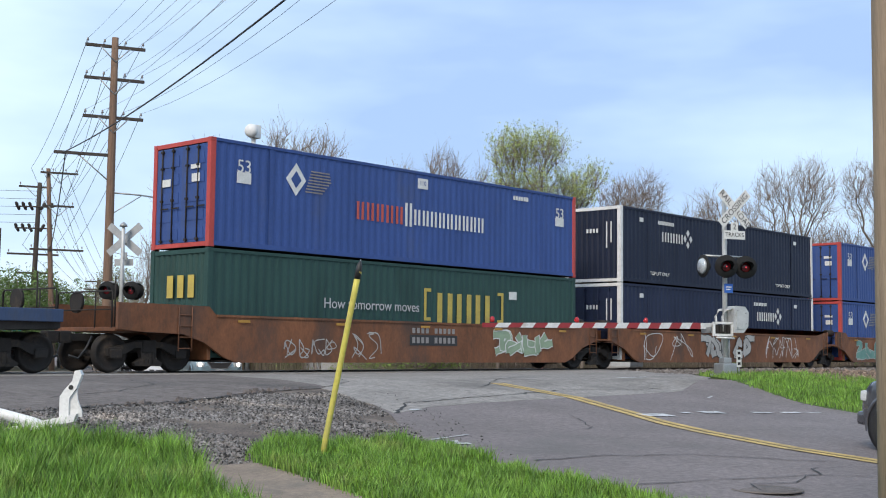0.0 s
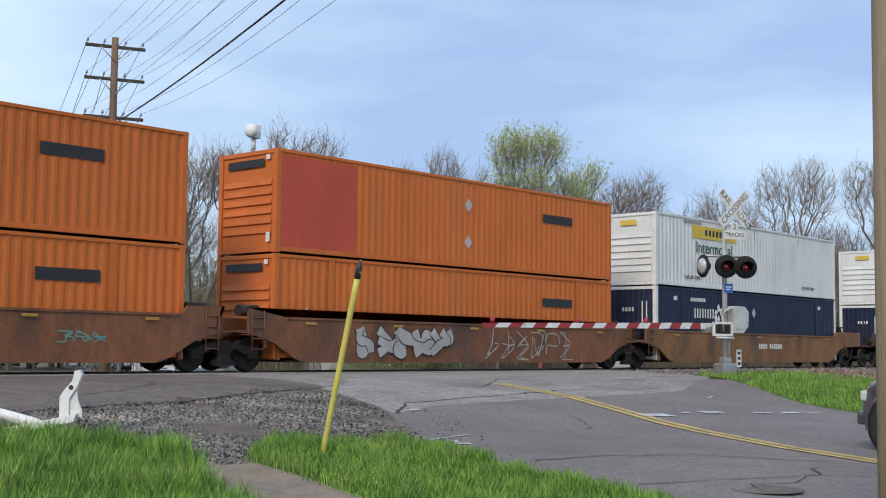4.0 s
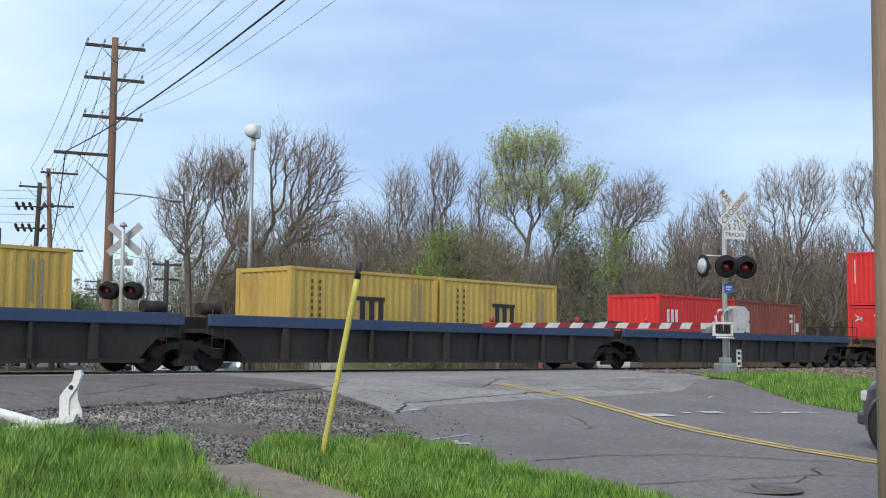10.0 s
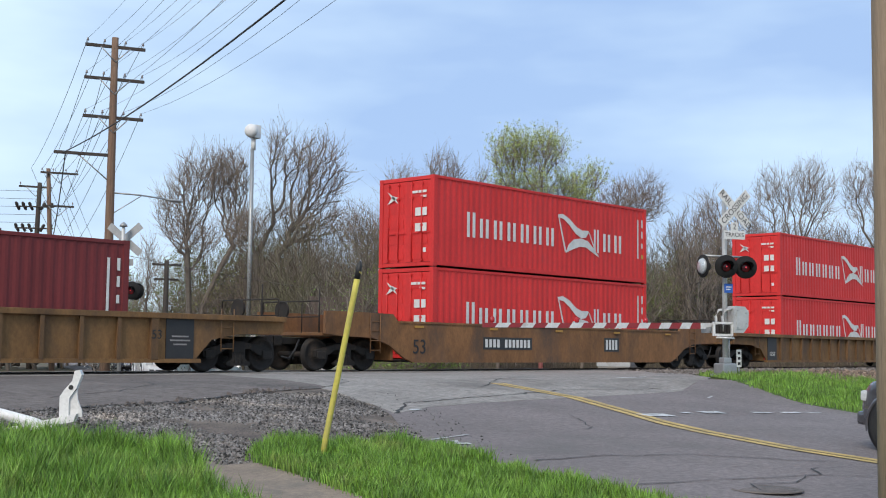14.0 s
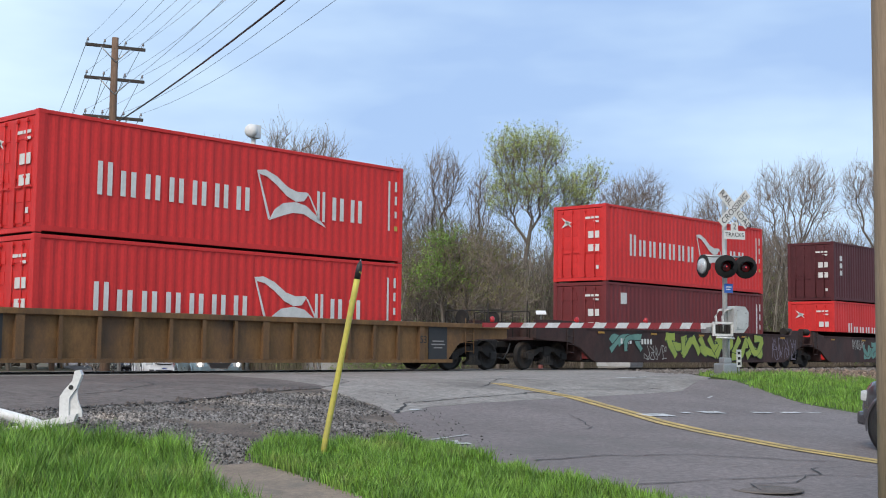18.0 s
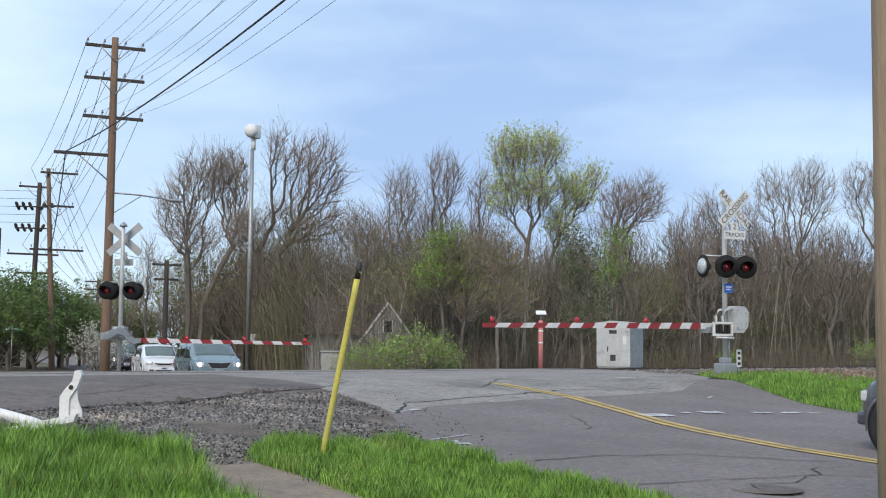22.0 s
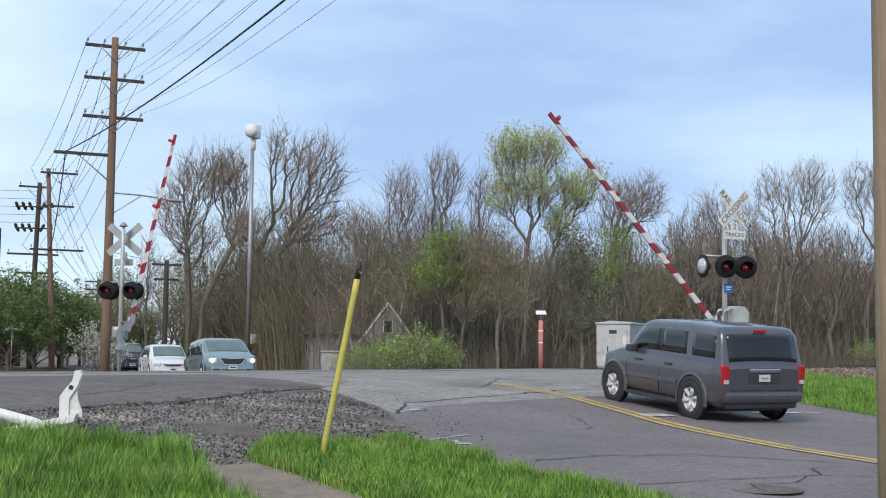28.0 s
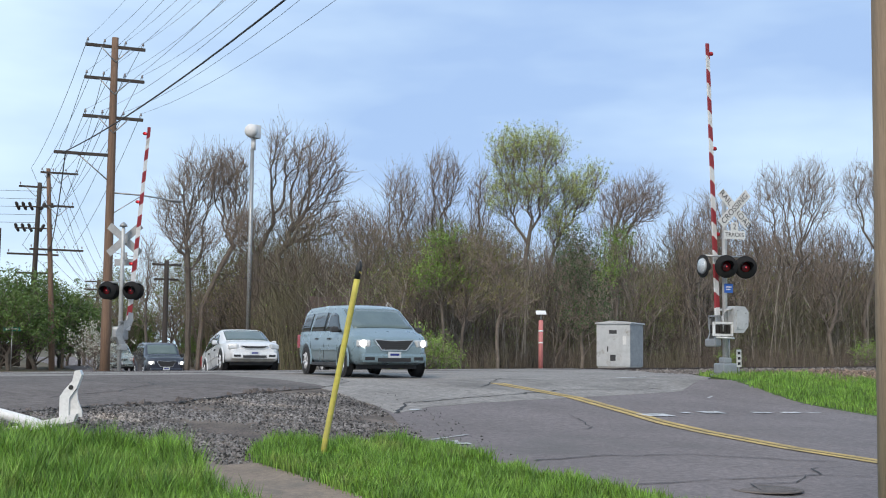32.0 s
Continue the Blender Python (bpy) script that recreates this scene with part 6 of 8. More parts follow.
thicket("brush", 5, 9000, 39.0, 8, 0.6, 2.2, 4, BRUSH, "brown tangled brush at the edge of the woods", 0.012)
thicket("saplings", 6, 12000, 43.0, 16, 3.0, 9.0, 9, BRUSH, "grey-brown saplings crowding the woods", 0.016, 0.2)
thicket("far_saplings", 7, 14000, 52.0, 34, 7.0, 12.0, 10, BRUSH, "grey-brown saplings deep in the woods", 0.03, 0.14)
thicket("pale_saplings", 8, 620, 42.0, 9, 4.0, 9.5, 6, PALE_STEM, "thin pale grey trunks standing in the woods", 0.03, 0.16)


def leaf_haze(name, seed, count, mat, front, deep, low, high, size, label):
    """First leaves scattered in loose clumps through the undergrowth."""
    r = random.Random(seed)
    g = Leaves(seed)
    for _ in range(count // 40):
        x = r.uniform(42, 150)
        y = front + deep * r.random() - 0.14 * max(0, x - 55)
        if x < 42.0 + 0.49 * (y - 46) or y < 37.5:
            continue
        c = Vector((x, y, slope(x, y) + r.uniform(low, high)))
        for _ in range(40):
            g.leaf(c + Vector((r.gauss(0, 0.8), r.gauss(0, 0.8), r.gauss(0, 0.6))), size * r.uniform(0.6, 1.4))
    tagged(new(name, soup(g.lv, g.lf, name, mat)), label, "foliage", kind="stuff")


leaf_haze("first_leaves", 31, 80000, BUD_PALE, 43, 18, 0.8, 8.5, 0.034, "olive first leaves through the undergrowth")
leaf_haze("green_leaves", 32, 36000, LEAF_FRESH, 42, 12, 0.3, 5.5, 0.045, "scattered green leaves low in the woods")


# ---- crossing signals ----
def disc_lamp(parent, m, lens, name="signal_lamp", facing_back=False):
    """Round black background with a hooded lens; its face looks to -y."""
    plate = share(name, cached("lamp_background", MATTE_BLACK, lambda: lathe([(0.02, -0.012), (0.325, -0.012), (0.325, 0.012), (0.02, 0.014)], 32, "y")), parent, m)
    share("lamp_housing", cached("lamp_housing", MATTE_BLACK, lambda: lathe([(0.17, 0.0), (0.17, 0.1), (0.10, 0.2), (0.03, 0.22)], 20, "y")), plate)
    share("lens", cached("lens", lens, lambda: lathe([(0.145, -0.014), (0.12, -0.03), (0.06, -0.042), (0.01, -0.045)] if lens is not LENS_SHEEN else [(0.23, -0.014), (0.2, -0.07), (0.1, -0.11), (0.01, -0.12)], 24, "y")), plate)
    def hood():
        bm = bmesh.new()
        n = 18
        a = [bm.verts.new((0.165 * math.cos(t), -0.012, 0.165 * math.sin(t))) for t in (math.pi * (-0.15 + 1.3 * k / n) for k in range(n + 1))]
        b = [bm.verts.new((0.165 * math.cos(t), -0.30 if 0.15 < k / n < 0.85 else -0.13, 0.165 * math.sin(t) - 0.01)) for k, t in ((k, math.pi * (-0.15 + 1.3 * k / n)) for k in range(n + 1))]
        for k in range(n):
            bm.faces.new((a[k], a[k + 1], b[k + 1], b[k]))
        bmesh.ops.solidify(bm, geom=bm.faces[:], thickness=0.006)
        return bm
    if lens is not LENS_SHEEN:
        share("hood", cached("hood", MATTE_BLACK, hood), plate)
    if not facing_back:
        share("lamp_bulb", cached("lamp_bulb", LAMP_RED, lambda: lathe([(0.02, -0.044), (0.012, -0.052), (0.003, -0.054)], 14, "y")), plate)
    return plate


def crossbuck_blade(half):
    return box(-half, half, -0.006, 0.006, -0.135, 0.135)


def signal_mast(x, y, z, turn, label, half=0.66, tilt=45, lift=0.12, arm=3.32, face=None, top=4.9, foot=0.0):
    """Mast with crossbuck, track sign, flashing lamps and gate machine. Its sign faces -y before it is turned."""
    mst = thing("crossing_signal", pose(x, y, z, 0, 0, turn), label, "crossing signal", "crossing signals")
    part("mast", tube([(0, 0, 0.25 + foot), (0, 0, top), (0, 0, top + 0.05)], [0.075, 0.068, 0.03], 18), SILVER, mst)
    part("base_casting", add_box(box(-0.24, 0.24, -0.24, 0.24, 0.0, 0.3, 0.05), -0.13, 0.13, -0.13, 0.13, 0.3, 0.46, 0.03), GALV, mst).location.z = foot
    part("footing", box(-0.3, 0.3, -0.3, 0.3, -0.8, 0.0, 0.02), CONCRETE_GREY, mst).location.z = foot
    for k, (a, words) in enumerate(((tilt, "CROSSING"), (-tilt, None))):
        b = part("crossbuck_blade", crossbuck_blade(half), face or SIGN_WHITE, mst)
        b.matrix_basis = pose(0.1, -0.34 - 0.014 * (1 - k), 4.55 + lift) @ pose(0, 0, 0, 0, -a, 0)
        if words:
            share("lettering", text_mesh(words, 0.245, D_BLACK), b, pose(0, -0.008, 0, 90, 0, 0))
        else:
            share("lettering", text_mesh("RAIL", 0.245, D_BLACK), b, pose(-0.41, -0.008, 0, 90, 0, 0))
            share("lettering", text_mesh("ROAD", 0.245, D_BLACK), b, pose(0.41, -0.008, 0, 90, 0, 0))
    s = part("track_count_sign", add_box(box(-0.36, 0.36, -0.006, 0.006, -0.12, 0.12), -0.12, 0.12, -0.006, 0.006, 0.12, 0.36), face or SIGN_WHITE, mst)
    s.matrix_basis = pose(0.1, -0.34, 3.92)
    share("lettering", text_mesh("TRACKS", 0.17, D_BLACK), s, pose(0, -0.008, 0, 90, 0, 0))
    share("lettering", text_mesh("2", 0.24, D_BLACK), s, pose(0, -0.008, 0.23, 90, 0, 0))
    part("bracket", add_tube(tube([(0.05, -0.33, 4.0), (0, 0, 4.0)], 0.02, 8), [(0.05, -0.33, 4.6), (0, 0, 4.6)], 0.02, 8), GALV, mst)
    part("crossarm", tube([(-0.75, -0.06, arm), (0.75, -0.06, arm)], 0.035, 10), GALV, mst)
    return mst


near = signal_mast(30.95, 17.3, 0.07, -25, "silver crossing signal with crossbuck, red lamps and gate machine")
for dx in (-0.16, 0.50):
    disc_lamp(near, pose(dx, -0.30, 3.02, 0, 0, -22), LENS_RED)
lampb = disc_lamp(near, pose(-0.80, -0.1, 3.02, 0, 0, -94), LENS_SHEEN, "signal_lamp", True)
part("lamp_bracket", add_tube(tube([(-0.16, -0.06, 3.32), (-0.16, -0.26, 3.3), (-0.16, -0.28, 3.02)], 0.025, 8), [(0.5, -0.06, 3.32), (0.5, -0.26, 3.3), (0.5, -0.28, 3.02)], 0.025, 8), GALV, near)
part("blue_notice", box(-0.13, 0.13, -0.006, 0.006, -0.13, 0.13), BLUE_SIGN, near, "blue emergency notice plate").matrix_basis = pose(0.06, -0.10, 2.42, 0, 0, -10)
part("notice_bars", add_box(box(-0.08, 0.08, -0.004, 0, 0.02, 0.05), -0.08, 0.05, -0.004, 0, -0.05, -0.02), SIGN_WHITE, near).matrix_basis = pose(0.06, -0.108, 2.42, 0, 0, -10)
housing = part("gate_machine", prism([(0.12, 1.16), (0.44, 1.16), (0.60, 1.34), (0.62, 1.74), (0.50, 1.90), (0.18, 1.92), (0.12, 1.84)], -0.27, 0.27), SILVER, near, "silver gate machine housing")
part("housing_cover", prism([(0.18, 1.26), (0.42, 1.26), (0.54, 1.38), (0.55, 1.72), (0.46, 1.83), (0.2, 1.83)], -0.295, -0.27), SILVER, housing)
for bx, bz in ((0.22, 1.3), (0.5, 1.42), (0.22, 1.79), (0.5, 1.72)):
    part("cover_bolt", tube([(bx, -0.312, bz), (bx, -0.294, bz)], 0.02, 8), GALV, housing)
part("machine_bracket", add_tube(tube([(-0.16, -0.16, 1.2), (-0.2, -0.16, 1.62), (-0.1, -0.16, 1.8), (0.14, -0.16, 1.84)], 0.035, 8), [(-0.16, 0.16, 1.2), (-0.2, 0.16, 1.62), (-0.1, 0.16, 1.8), (0.14, 0.16, 1.84)], 0.035, 8), SILVER, near)
part("machine_shelf", add_box(add_box(add_box(box(-0.52, 0.12, -0.22, -0.16, 1.06, 1.12), -0.52, 0.12, -0.22, -0.16, 1.40, 1.46), -0.54, -0.48, -0.22, -0.16, 1.06, 1.46), 0.06, 0.12, -0.22, -0.16, 1.06, 1.46), WHITE_WORN, near, "white open bracket")
for k in range(4):
    part("weight_plate", box(-0.44 + 0.13 * k, -0.35 + 0.13 * k, -0.2, 0.1, 1.14, 1.38, 0.01), BLACK_STEEL, near)
part("machine_rung", tube([(-0.5, -0.3, 1.02), (0.1, -0.3, 1.0)], 0.025, 8), WHITE_WORN, near)
part("cable_pipe", tube([(0.14, 0.02, 0.2), (0.14, 0.02, 1.2)], 0.03, 8), GALV, near)
mk = thing("trackside_marker", pose(31.63, 17.25, 0.0, 0, 0, -30), "small white trackside marker with dark bars", "marker")
part("stake", box(-0.02, 0.02, -0.009, 0.012, -0.3, 0.3), GALV, mk)
part("plate", box(-0.08, 0.08, -0.02, -0.01, 0.26, 0.76, 0.004), SIGN_WHITE, mk)
for z in (0.62, 0.47, 0.32):
    part("marker_bar", box(-0.045, 0.045, -0.026, -0.021, z, z + 0.08), D_BLACK, mk)

far = signal_mast(24.45, 37.75, -0.25, 122, "silver railway crossing signal seen from behind, with red lamps", 0.8, 40, 0.2, 3.18, GALV, 5.1, -0.5)
part("bell", add_tube(tube([(0.0, 0, 5.1), (0, 0, 5.18)], 0.05, 12), [(0.0, 0, 5.18), (0.0, 0, 5.26), (0, 0, 5.34)], [0.14, 0.12, 0.03], 16), GALV, far)
for dx in (-0.46, 0.46):
    disc_lamp(far, pose(dx, 0.2, 2.88, 0, 0, 180), LENS_RED)
    disc_lamp(far, pose(dx, -0.16, 2.88, 0, 0, 0), LENS_DARK, "signal_lamp", True)
part("gate_machine", add_box(box(-0.24, 0.24, -0.22, 0.2, 1.12, 1.6, 0.08), -0.18, 0.18, 0.18, 0.25, 1.2, 1.52, 0.03), GALV, far, "grey gate machine housing")


BRACKET = [(0.72, -0.36), (0.74, -0.2), (0.5, -0.19), (0.34, -0.08), (0.14, 0.14), (-0.06, 0.2), (-0.3, 0.08), (-0.52, -0.02), (-0.56, -0.2), (-0.4, -0.22), (-0.14, -0.06), (0.04, -0.08), (0.3, -0.34), (0.46, -0.4)]
SHORT_BRACKET = [(-0.40, -0.16), (-0.30, -0.22), (-0.12, -0.11), (0.3, -0.08), (0.36, 0.07), (-0.08, 0.09), (-0.3, -0.02)]


def gate(length, label, m, drop):
    """A crossing gate arm: x along the arm, turning about y; the arm lies below its pivot by drop, its weight behind it."""
    g = thing("gate_arm", m, label, "crossing gate", "crossing gates")
    n = round((length - 0.6) / 0.406)
    seg = (length - 0.6) / n
    for k in range(n):
        x0, x1 = 0.6 + k * seg, 0.6 + (k + 1) * seg
        h0, h1 = 0.085 - 0.03 * k / n, 0.085 - 0.03 * (k + 1) / n
        red = (n - k) % 2 == 1
        sl = 0.06
        p = part("arm_section", prism([(x0 + (sl if k else 0), -h0), (x1 + (sl if k < n - 1 else 0), -h1), (x1 - (sl if k < n - 1 else 0), h1), (x0 - (sl if k else 0), h0)], -0.025, 0.025), RED_TAPE if red else WHITE_WORN, g)
    part("arm_butt", prism([(0.1, -0.085), (0.62, -0.08), (0.62, 0.08), (0.1, 0.085)], -0.03, 0.03), WHITE_WORN, g)
    for f in (0.33, 0.63, 0.965):
        x = length * f
        lamp = part("arm_lamp", lathe([(0.045, -0.06), (0.06, -0.03), (0.06, 0.04), (0.03, 0.08), (0.005, 0.085)], 14), TAIL_RED, g, "small red gate lamp")
        lamp.matrix_basis = pose(x, 0, 0.13)
        part("lamp_glow", lathe([(0.03, 0), (0.02, 0.015), (0.003, 0.02)], 12, "y"), LAMP_RED, lamp).matrix_basis = pose(0, -0.062, 0.0, 0, 0, 180)
    outline = BRACKET if drop > 0 else SHORT_BRACKET
    part("weight_arm", prism(outline, 0.10, 0.14), GALV, g)
    part("weight_arm", prism(outline, -0.14, -0.10), GALV, g)
    wx, wz = min(outline)
    part("counterweight", box(wx - 0.08, wx + 0.14, -0.2, 0.2, wz - 0.08, wz + 0.18, 0.04), GALV, g)
    part("hinge_frame", add_box(add_box(box(0.0, 0.4, -0.17, -0.145, -0.1, -0.05), 0.0, 0.4, 0.145, 0.17, -0.1, -0.05), 0.36, 0.4, -0.17, 0.17, -0.1, 0.06), GALV, g)
    for q in g.children:
        if q.name.startswith("arm_"):
            q.location.z -= drop
    return g


def arm_pose(px, py, pz, heading, lift):
    return pose(px, py, pz) @ pose(0, 0, 0, 0, 0, heading) @ pose(0, 0, 0, 0, -lift, 0)


NEAR_GATE = (30.73, 17.48, 1.32, 167)
FAR_GATE = (24.34, 37.59, 1.14, -15.7)
near_gate = gate(8.2, "red and white striped crossing gate arm with small lamps", arm_pose(*NEAR_GATE, -1), -0.1)
far_gate = gate(7.5, "red and white striped crossing gate arm beyond the tracks", arm_pose(*FAR_GATE, -0.3), 0.27)


# ---- wooden poles and wires ----
ARM = Vector((0.91, -0.414, 0)).normalized()


def wooden_pole(x, y, z0, top, r0, r1, mat, label, lean=(0, 0), name="utility_pole"):
    p = thing(name, pose(x, y, z0), label, "utility pole", "utility poles")
    h = top - z0
    part("shaft", tube([(lean[0] * k / 6 * h, lean[1] * k / 6 * h, h * k / 6 - (1.0 if k == 0 else 0)) for k in range(7)], [r0 + (r1 - r0) * k / 6 for k in range(7)], 18), mat, p)
    return p


def pole_arm(p, x, y, z, half, mat, pins, braces=True, shift=0.0):
    """A timber arm with pins and insulators; returns the places where wires tie."""
    d = ARM
    a = share("timber_arm", cached(("timber_arm", half), mat, lambda: box(-half, half, -0.055, 0.055, -0.065, 0.065, 0.01)), p)
    a.matrix_basis = pose(d.x * shift, d.y * shift - 0.0, z - p.matrix_basis.translation.z, 0, 0, math.degrees(math.atan2(d.y, d.x)))
    pin = cached("insulator", CERAMIC, lambda: lathe([(0.012, 0.06), (0.012, 0.16), (0.05, 0.17), (0.055, 0.21), (0.035, 0.23), (0.045, 0.27), (0.015, 0.3)], 12))
    ties = []
    for q in pins:
        share("insulator", pin, a, pose(q, 0, 0))
        w = Vector((x, y, z)) + d * (shift + q)
        ties.append((w.x, w.y, w.z + 0.27))
    if braces:
        for s in (-1, 1):
            share("arm_brace", cached(("arm_brace", s), GALV, lambda: tube([(s * 0.62, -0.07, -0.04), (0, -0.15, -0.68)], 0.028, 6)), a)
    return ties


pole_a = wooden_pole(28.27, 44.7, -0.75, 13.75, 0.215, 0.14, WOOD_POLE, "tall brown wooden utility pole with three timber arms", (-0.002, 0.0))
ties_a = []
for z in (13.35, 11.95, 10.3):
    ties_a.append(pole_arm(pole_a, 28.27, 44.7, z, 1.25, WOOD_DARK, (-1.15, -0.45, 0.42, 1.15)))
low = pole_arm(pole_a, 28.27, 44.7, 8.68, 1.2, WOOD_DARK, (), False, -1.15)
part("long_brace", tube([(ARM.x * -1.35, ARM.y * -1.35, 8.62 + 0.75), (0, 0, 7.5 + 0.75)], 0.03, 8), GALV, pole_a)
part("street_lamp_arm", tube([(0, 0, 7.85), (ARM.x * 1.2, ARM.y * 1.2, 7.82), (ARM.x * 2.4, ARM.y * 2.4, 7.7)], 0.035, 8), GALV, pole_a)
part("lamp_arm_stay", tube([(0, 0, 6.9), (ARM.x * 1.3, ARM.y * 1.3, 7.8)], 0.022, 6), GALV, pole_a)
lamp_head = part("lamp_head", lathe([(0.02, -0.4), (0.1, -0.3), (0.15, 0.0), (0.13, 0.25), (0.03, 0.34)], 14, "x"), GALV, pole_a, "grey street lamp head")
lamp_head.matrix_basis = pose(ARM.x * 2.7, ARM.y * 2.7, 7.66, 0, 3, math.degrees(math.atan2(ARM.y, ARM.x))) @ Matrix.Diagonal((1, 1, 0.5, 1))

pole_r = wooden_pole(9.735, 3.895, -0.95, 12.5, 0.17, 0.12, WOOD_PALE, "weathered tan wooden pole by the road", (0.0, 0.0))
ties_r = []
for z in (11.5, 10.0, 8.35):
    ties_r.append(pole_arm(pole_r, 9.735, 3.895, z, 1.25, WOOD_DARK, (-1.15, -0.45, 0.42, 1.15)))

pole_c = wooden_pole(41.99, 72.58, -0.95, 12.3, 0.2, 0.13, WOOD_POLE, "brown wooden utility pole leaning a little", (-0.038, 0.042))
ties_c = [pole_arm(pole_c, 41.5, 73.1, 12.0, 1.2, WOOD_DARK, (-1.1, -0.4, 0.4, 1.1)), pole_arm(pole_c, 41.6, 73.0, 9.8, 1.0, WOOD_DARK, (-0.9, 0.9)), pole_arm(pole_c, 41.6, 73.0, 6.9, 1.7, WOOD_DARK, (-1.6, -0.5, 0.5, 1.6), False)]
pole_d = wooden_pole(43.03, 77.48, -0.95, 11.9, 0.2, 0.15, WOOD_DARK, "dark creosoted utility pole with switches", (0.018, -0.012))
pole_arm(pole_d, 43.2, 77.3, 11.6, 1.1, WOOD_DARK, (-1.0, 1.0))
pole_arm(pole_d, 43.2, 77.3, 6.9, 1.7, WOOD_DARK, (-1.6, 1.6), False)
pole_arm(pole_d, 43.2, 77.3, 5.6, 1.1, WOOD_DARK, (-1.0, 1.0), False)
for z in (10.2, 8.7):
    part("switch_arm", tube([(-1.05, 0.7, z + 0.95), (0.95, -0.9, z + 0.95)], 0.06, 6), WOOD_DARK, pole_d)
    for f in (-0.95, -0.6, -0.25, 0.4, 0.8):
        part("cutout_switch", lathe([(0.02, -0.34), (0.09, -0.3), (0.11, -0.12), (0.07, 0.0), (0.12, 0.1), (0.09, 0.26), (0.03, 0.3)], 10), BLACK_STEEL, pole_d).matrix_basis = pose(f, -0.76 * f - 0.1, z + 1.0, 0, 30 * (1 if f > 0 else -1), 0)
pole_e = wooden_pole(60.4, 97.0, -0.95, 6.6, 0.2, 0.14, WOOD_DARK, "distant wooden utility pole")
ties_e = [pole_arm(pole_e, 60.4, 97.0, z, 1.2, WOOD_DARK, (-1.1, -0.4, 0.4, 1.1)) for z in (6.4, 5.7, 5.0)]
pole_f = wooden_pole(41.1, 58.9, -0.95, 5.6, 0.17, 0.13, WOOD_DARK, "short dark wooden pole with two arms")
pole_arm(pole_f, 41.1, 58.9, 5.35, 0.85, WOOD_DARK, (-0.75, 0.75), False)
pole_arm(pole_f, 41.1, 58.9, 4.5, 0.7, WOOD_DARK, (-0.6, 0.6), False)
pole_g = wooden_pole(29.55, 56.6, -0.95, 6.4, 0.13, 0.12, WOOD_DARK, "dark wooden pole at the edge of the road")
pole_h = wooden_pole(45.65, 77.6, -0.95, 1.8, 0.11, 0.11, WOOD_PALE, "short pale wooden post")


def wire(a, b, sag, r, label="overhead wire"):
    n = 20
    pts = []
    for k in range(n + 1):
        f = k / n
        pts.append((a[0] + (b[0] - a[0]) * f, a[1] + (b[1] - a[1]) * f, a[2] + (b[2] - a[2]) * f - 4 * sag * f * (1 - f)))
    w = part("overhead_wire", tube(pts, r, 5), WIRE)
    return tagged(w, "thin black overhead wire between wooden poles", "wire", "overhead wires")


for row_a, row_r in zip(ties_a, ties_r):
    for a, b in zip(row_a, row_r):
        wire(a, b, 0.9, 0.006)
for row_a, row_c in zip(ties_a, ties_c[:2] + ties_c[2:]):
    for k, a in enumerate(row_a):
        wire(a, row_c[min(k, len(row_c) - 1)], 0.5, 0.012)
for row_c, row_e in zip(ties_c, ties_e):
    for k, c in enumerate(row_c):
        wire(c, row_e[min(k, 3)], 0.4, 0.014)
wire((28.27 - ARM.x * 2.0, 44.7 - ARM.y * 2.0, 8.66), (9.735, 3.895, 8.0), 0.6, 0.024)
wire((28.27 - ARM.x * 1.9, 44.7 - ARM.y * 1.9, 8.6), (41.7, 72.9, 7.0), 0.6, 0.028)
for k in range(5):
    wire((43.2, 77.3, 11.3 - 0.55 * k), (-6.0, 92.0, 11.8 - 0.5 * k), 0.8, 0.014)
wire((28.2, 44.6, 4.6), (60.0, 60.0, 4.4), 0.3, 0.012)

# ---- outdoor warning siren on its tall pole beyond the road ----
horn = thing("warning_siren", pose(49.28, 61.56, -0.61) @ Matrix.Scale(1.77, 4), "white outdoor warning siren on a tall grey steel pole", "warning siren")
part("pole", tube([(0, 0, -0.3), (0, 0, 7.95)], [0.085, 0.07], 16), GALV, horn)
part("pole_cap", tube([(0.04, 0, 7.9), (0.04, 0, 8.36)], 0.085, 14), WHITE_WORN, horn)
part("siren_box", box(-0.04, 0.27, -0.16, 0.16, 8.34, 8.83, 0.03), WHITE, horn)
hb = part("siren_head", lathe([(0.06, 0.0), (0.20, -0.04), (0.25, -0.10), (0.25, -0.16), (0.21, -0.25), (0.13, -0.30), (0.01, -0.32)], 24, "y"), WHITE, horn, "round white siren head")
hb.matrix_basis = pose(-0.02, 0.0, 8.59, 0, 0, -60)
part("foot_plate", box(-0.2, 0.2, -0.2, 0.2, -0.26, -0.19, 0.01), GALV, horn)
part("cabinet", box(0.08, 0.28, -0.1, 0.1, 0.85, 1.2, 0.02), WHITE_WORN, horn, "small white control cabinet")

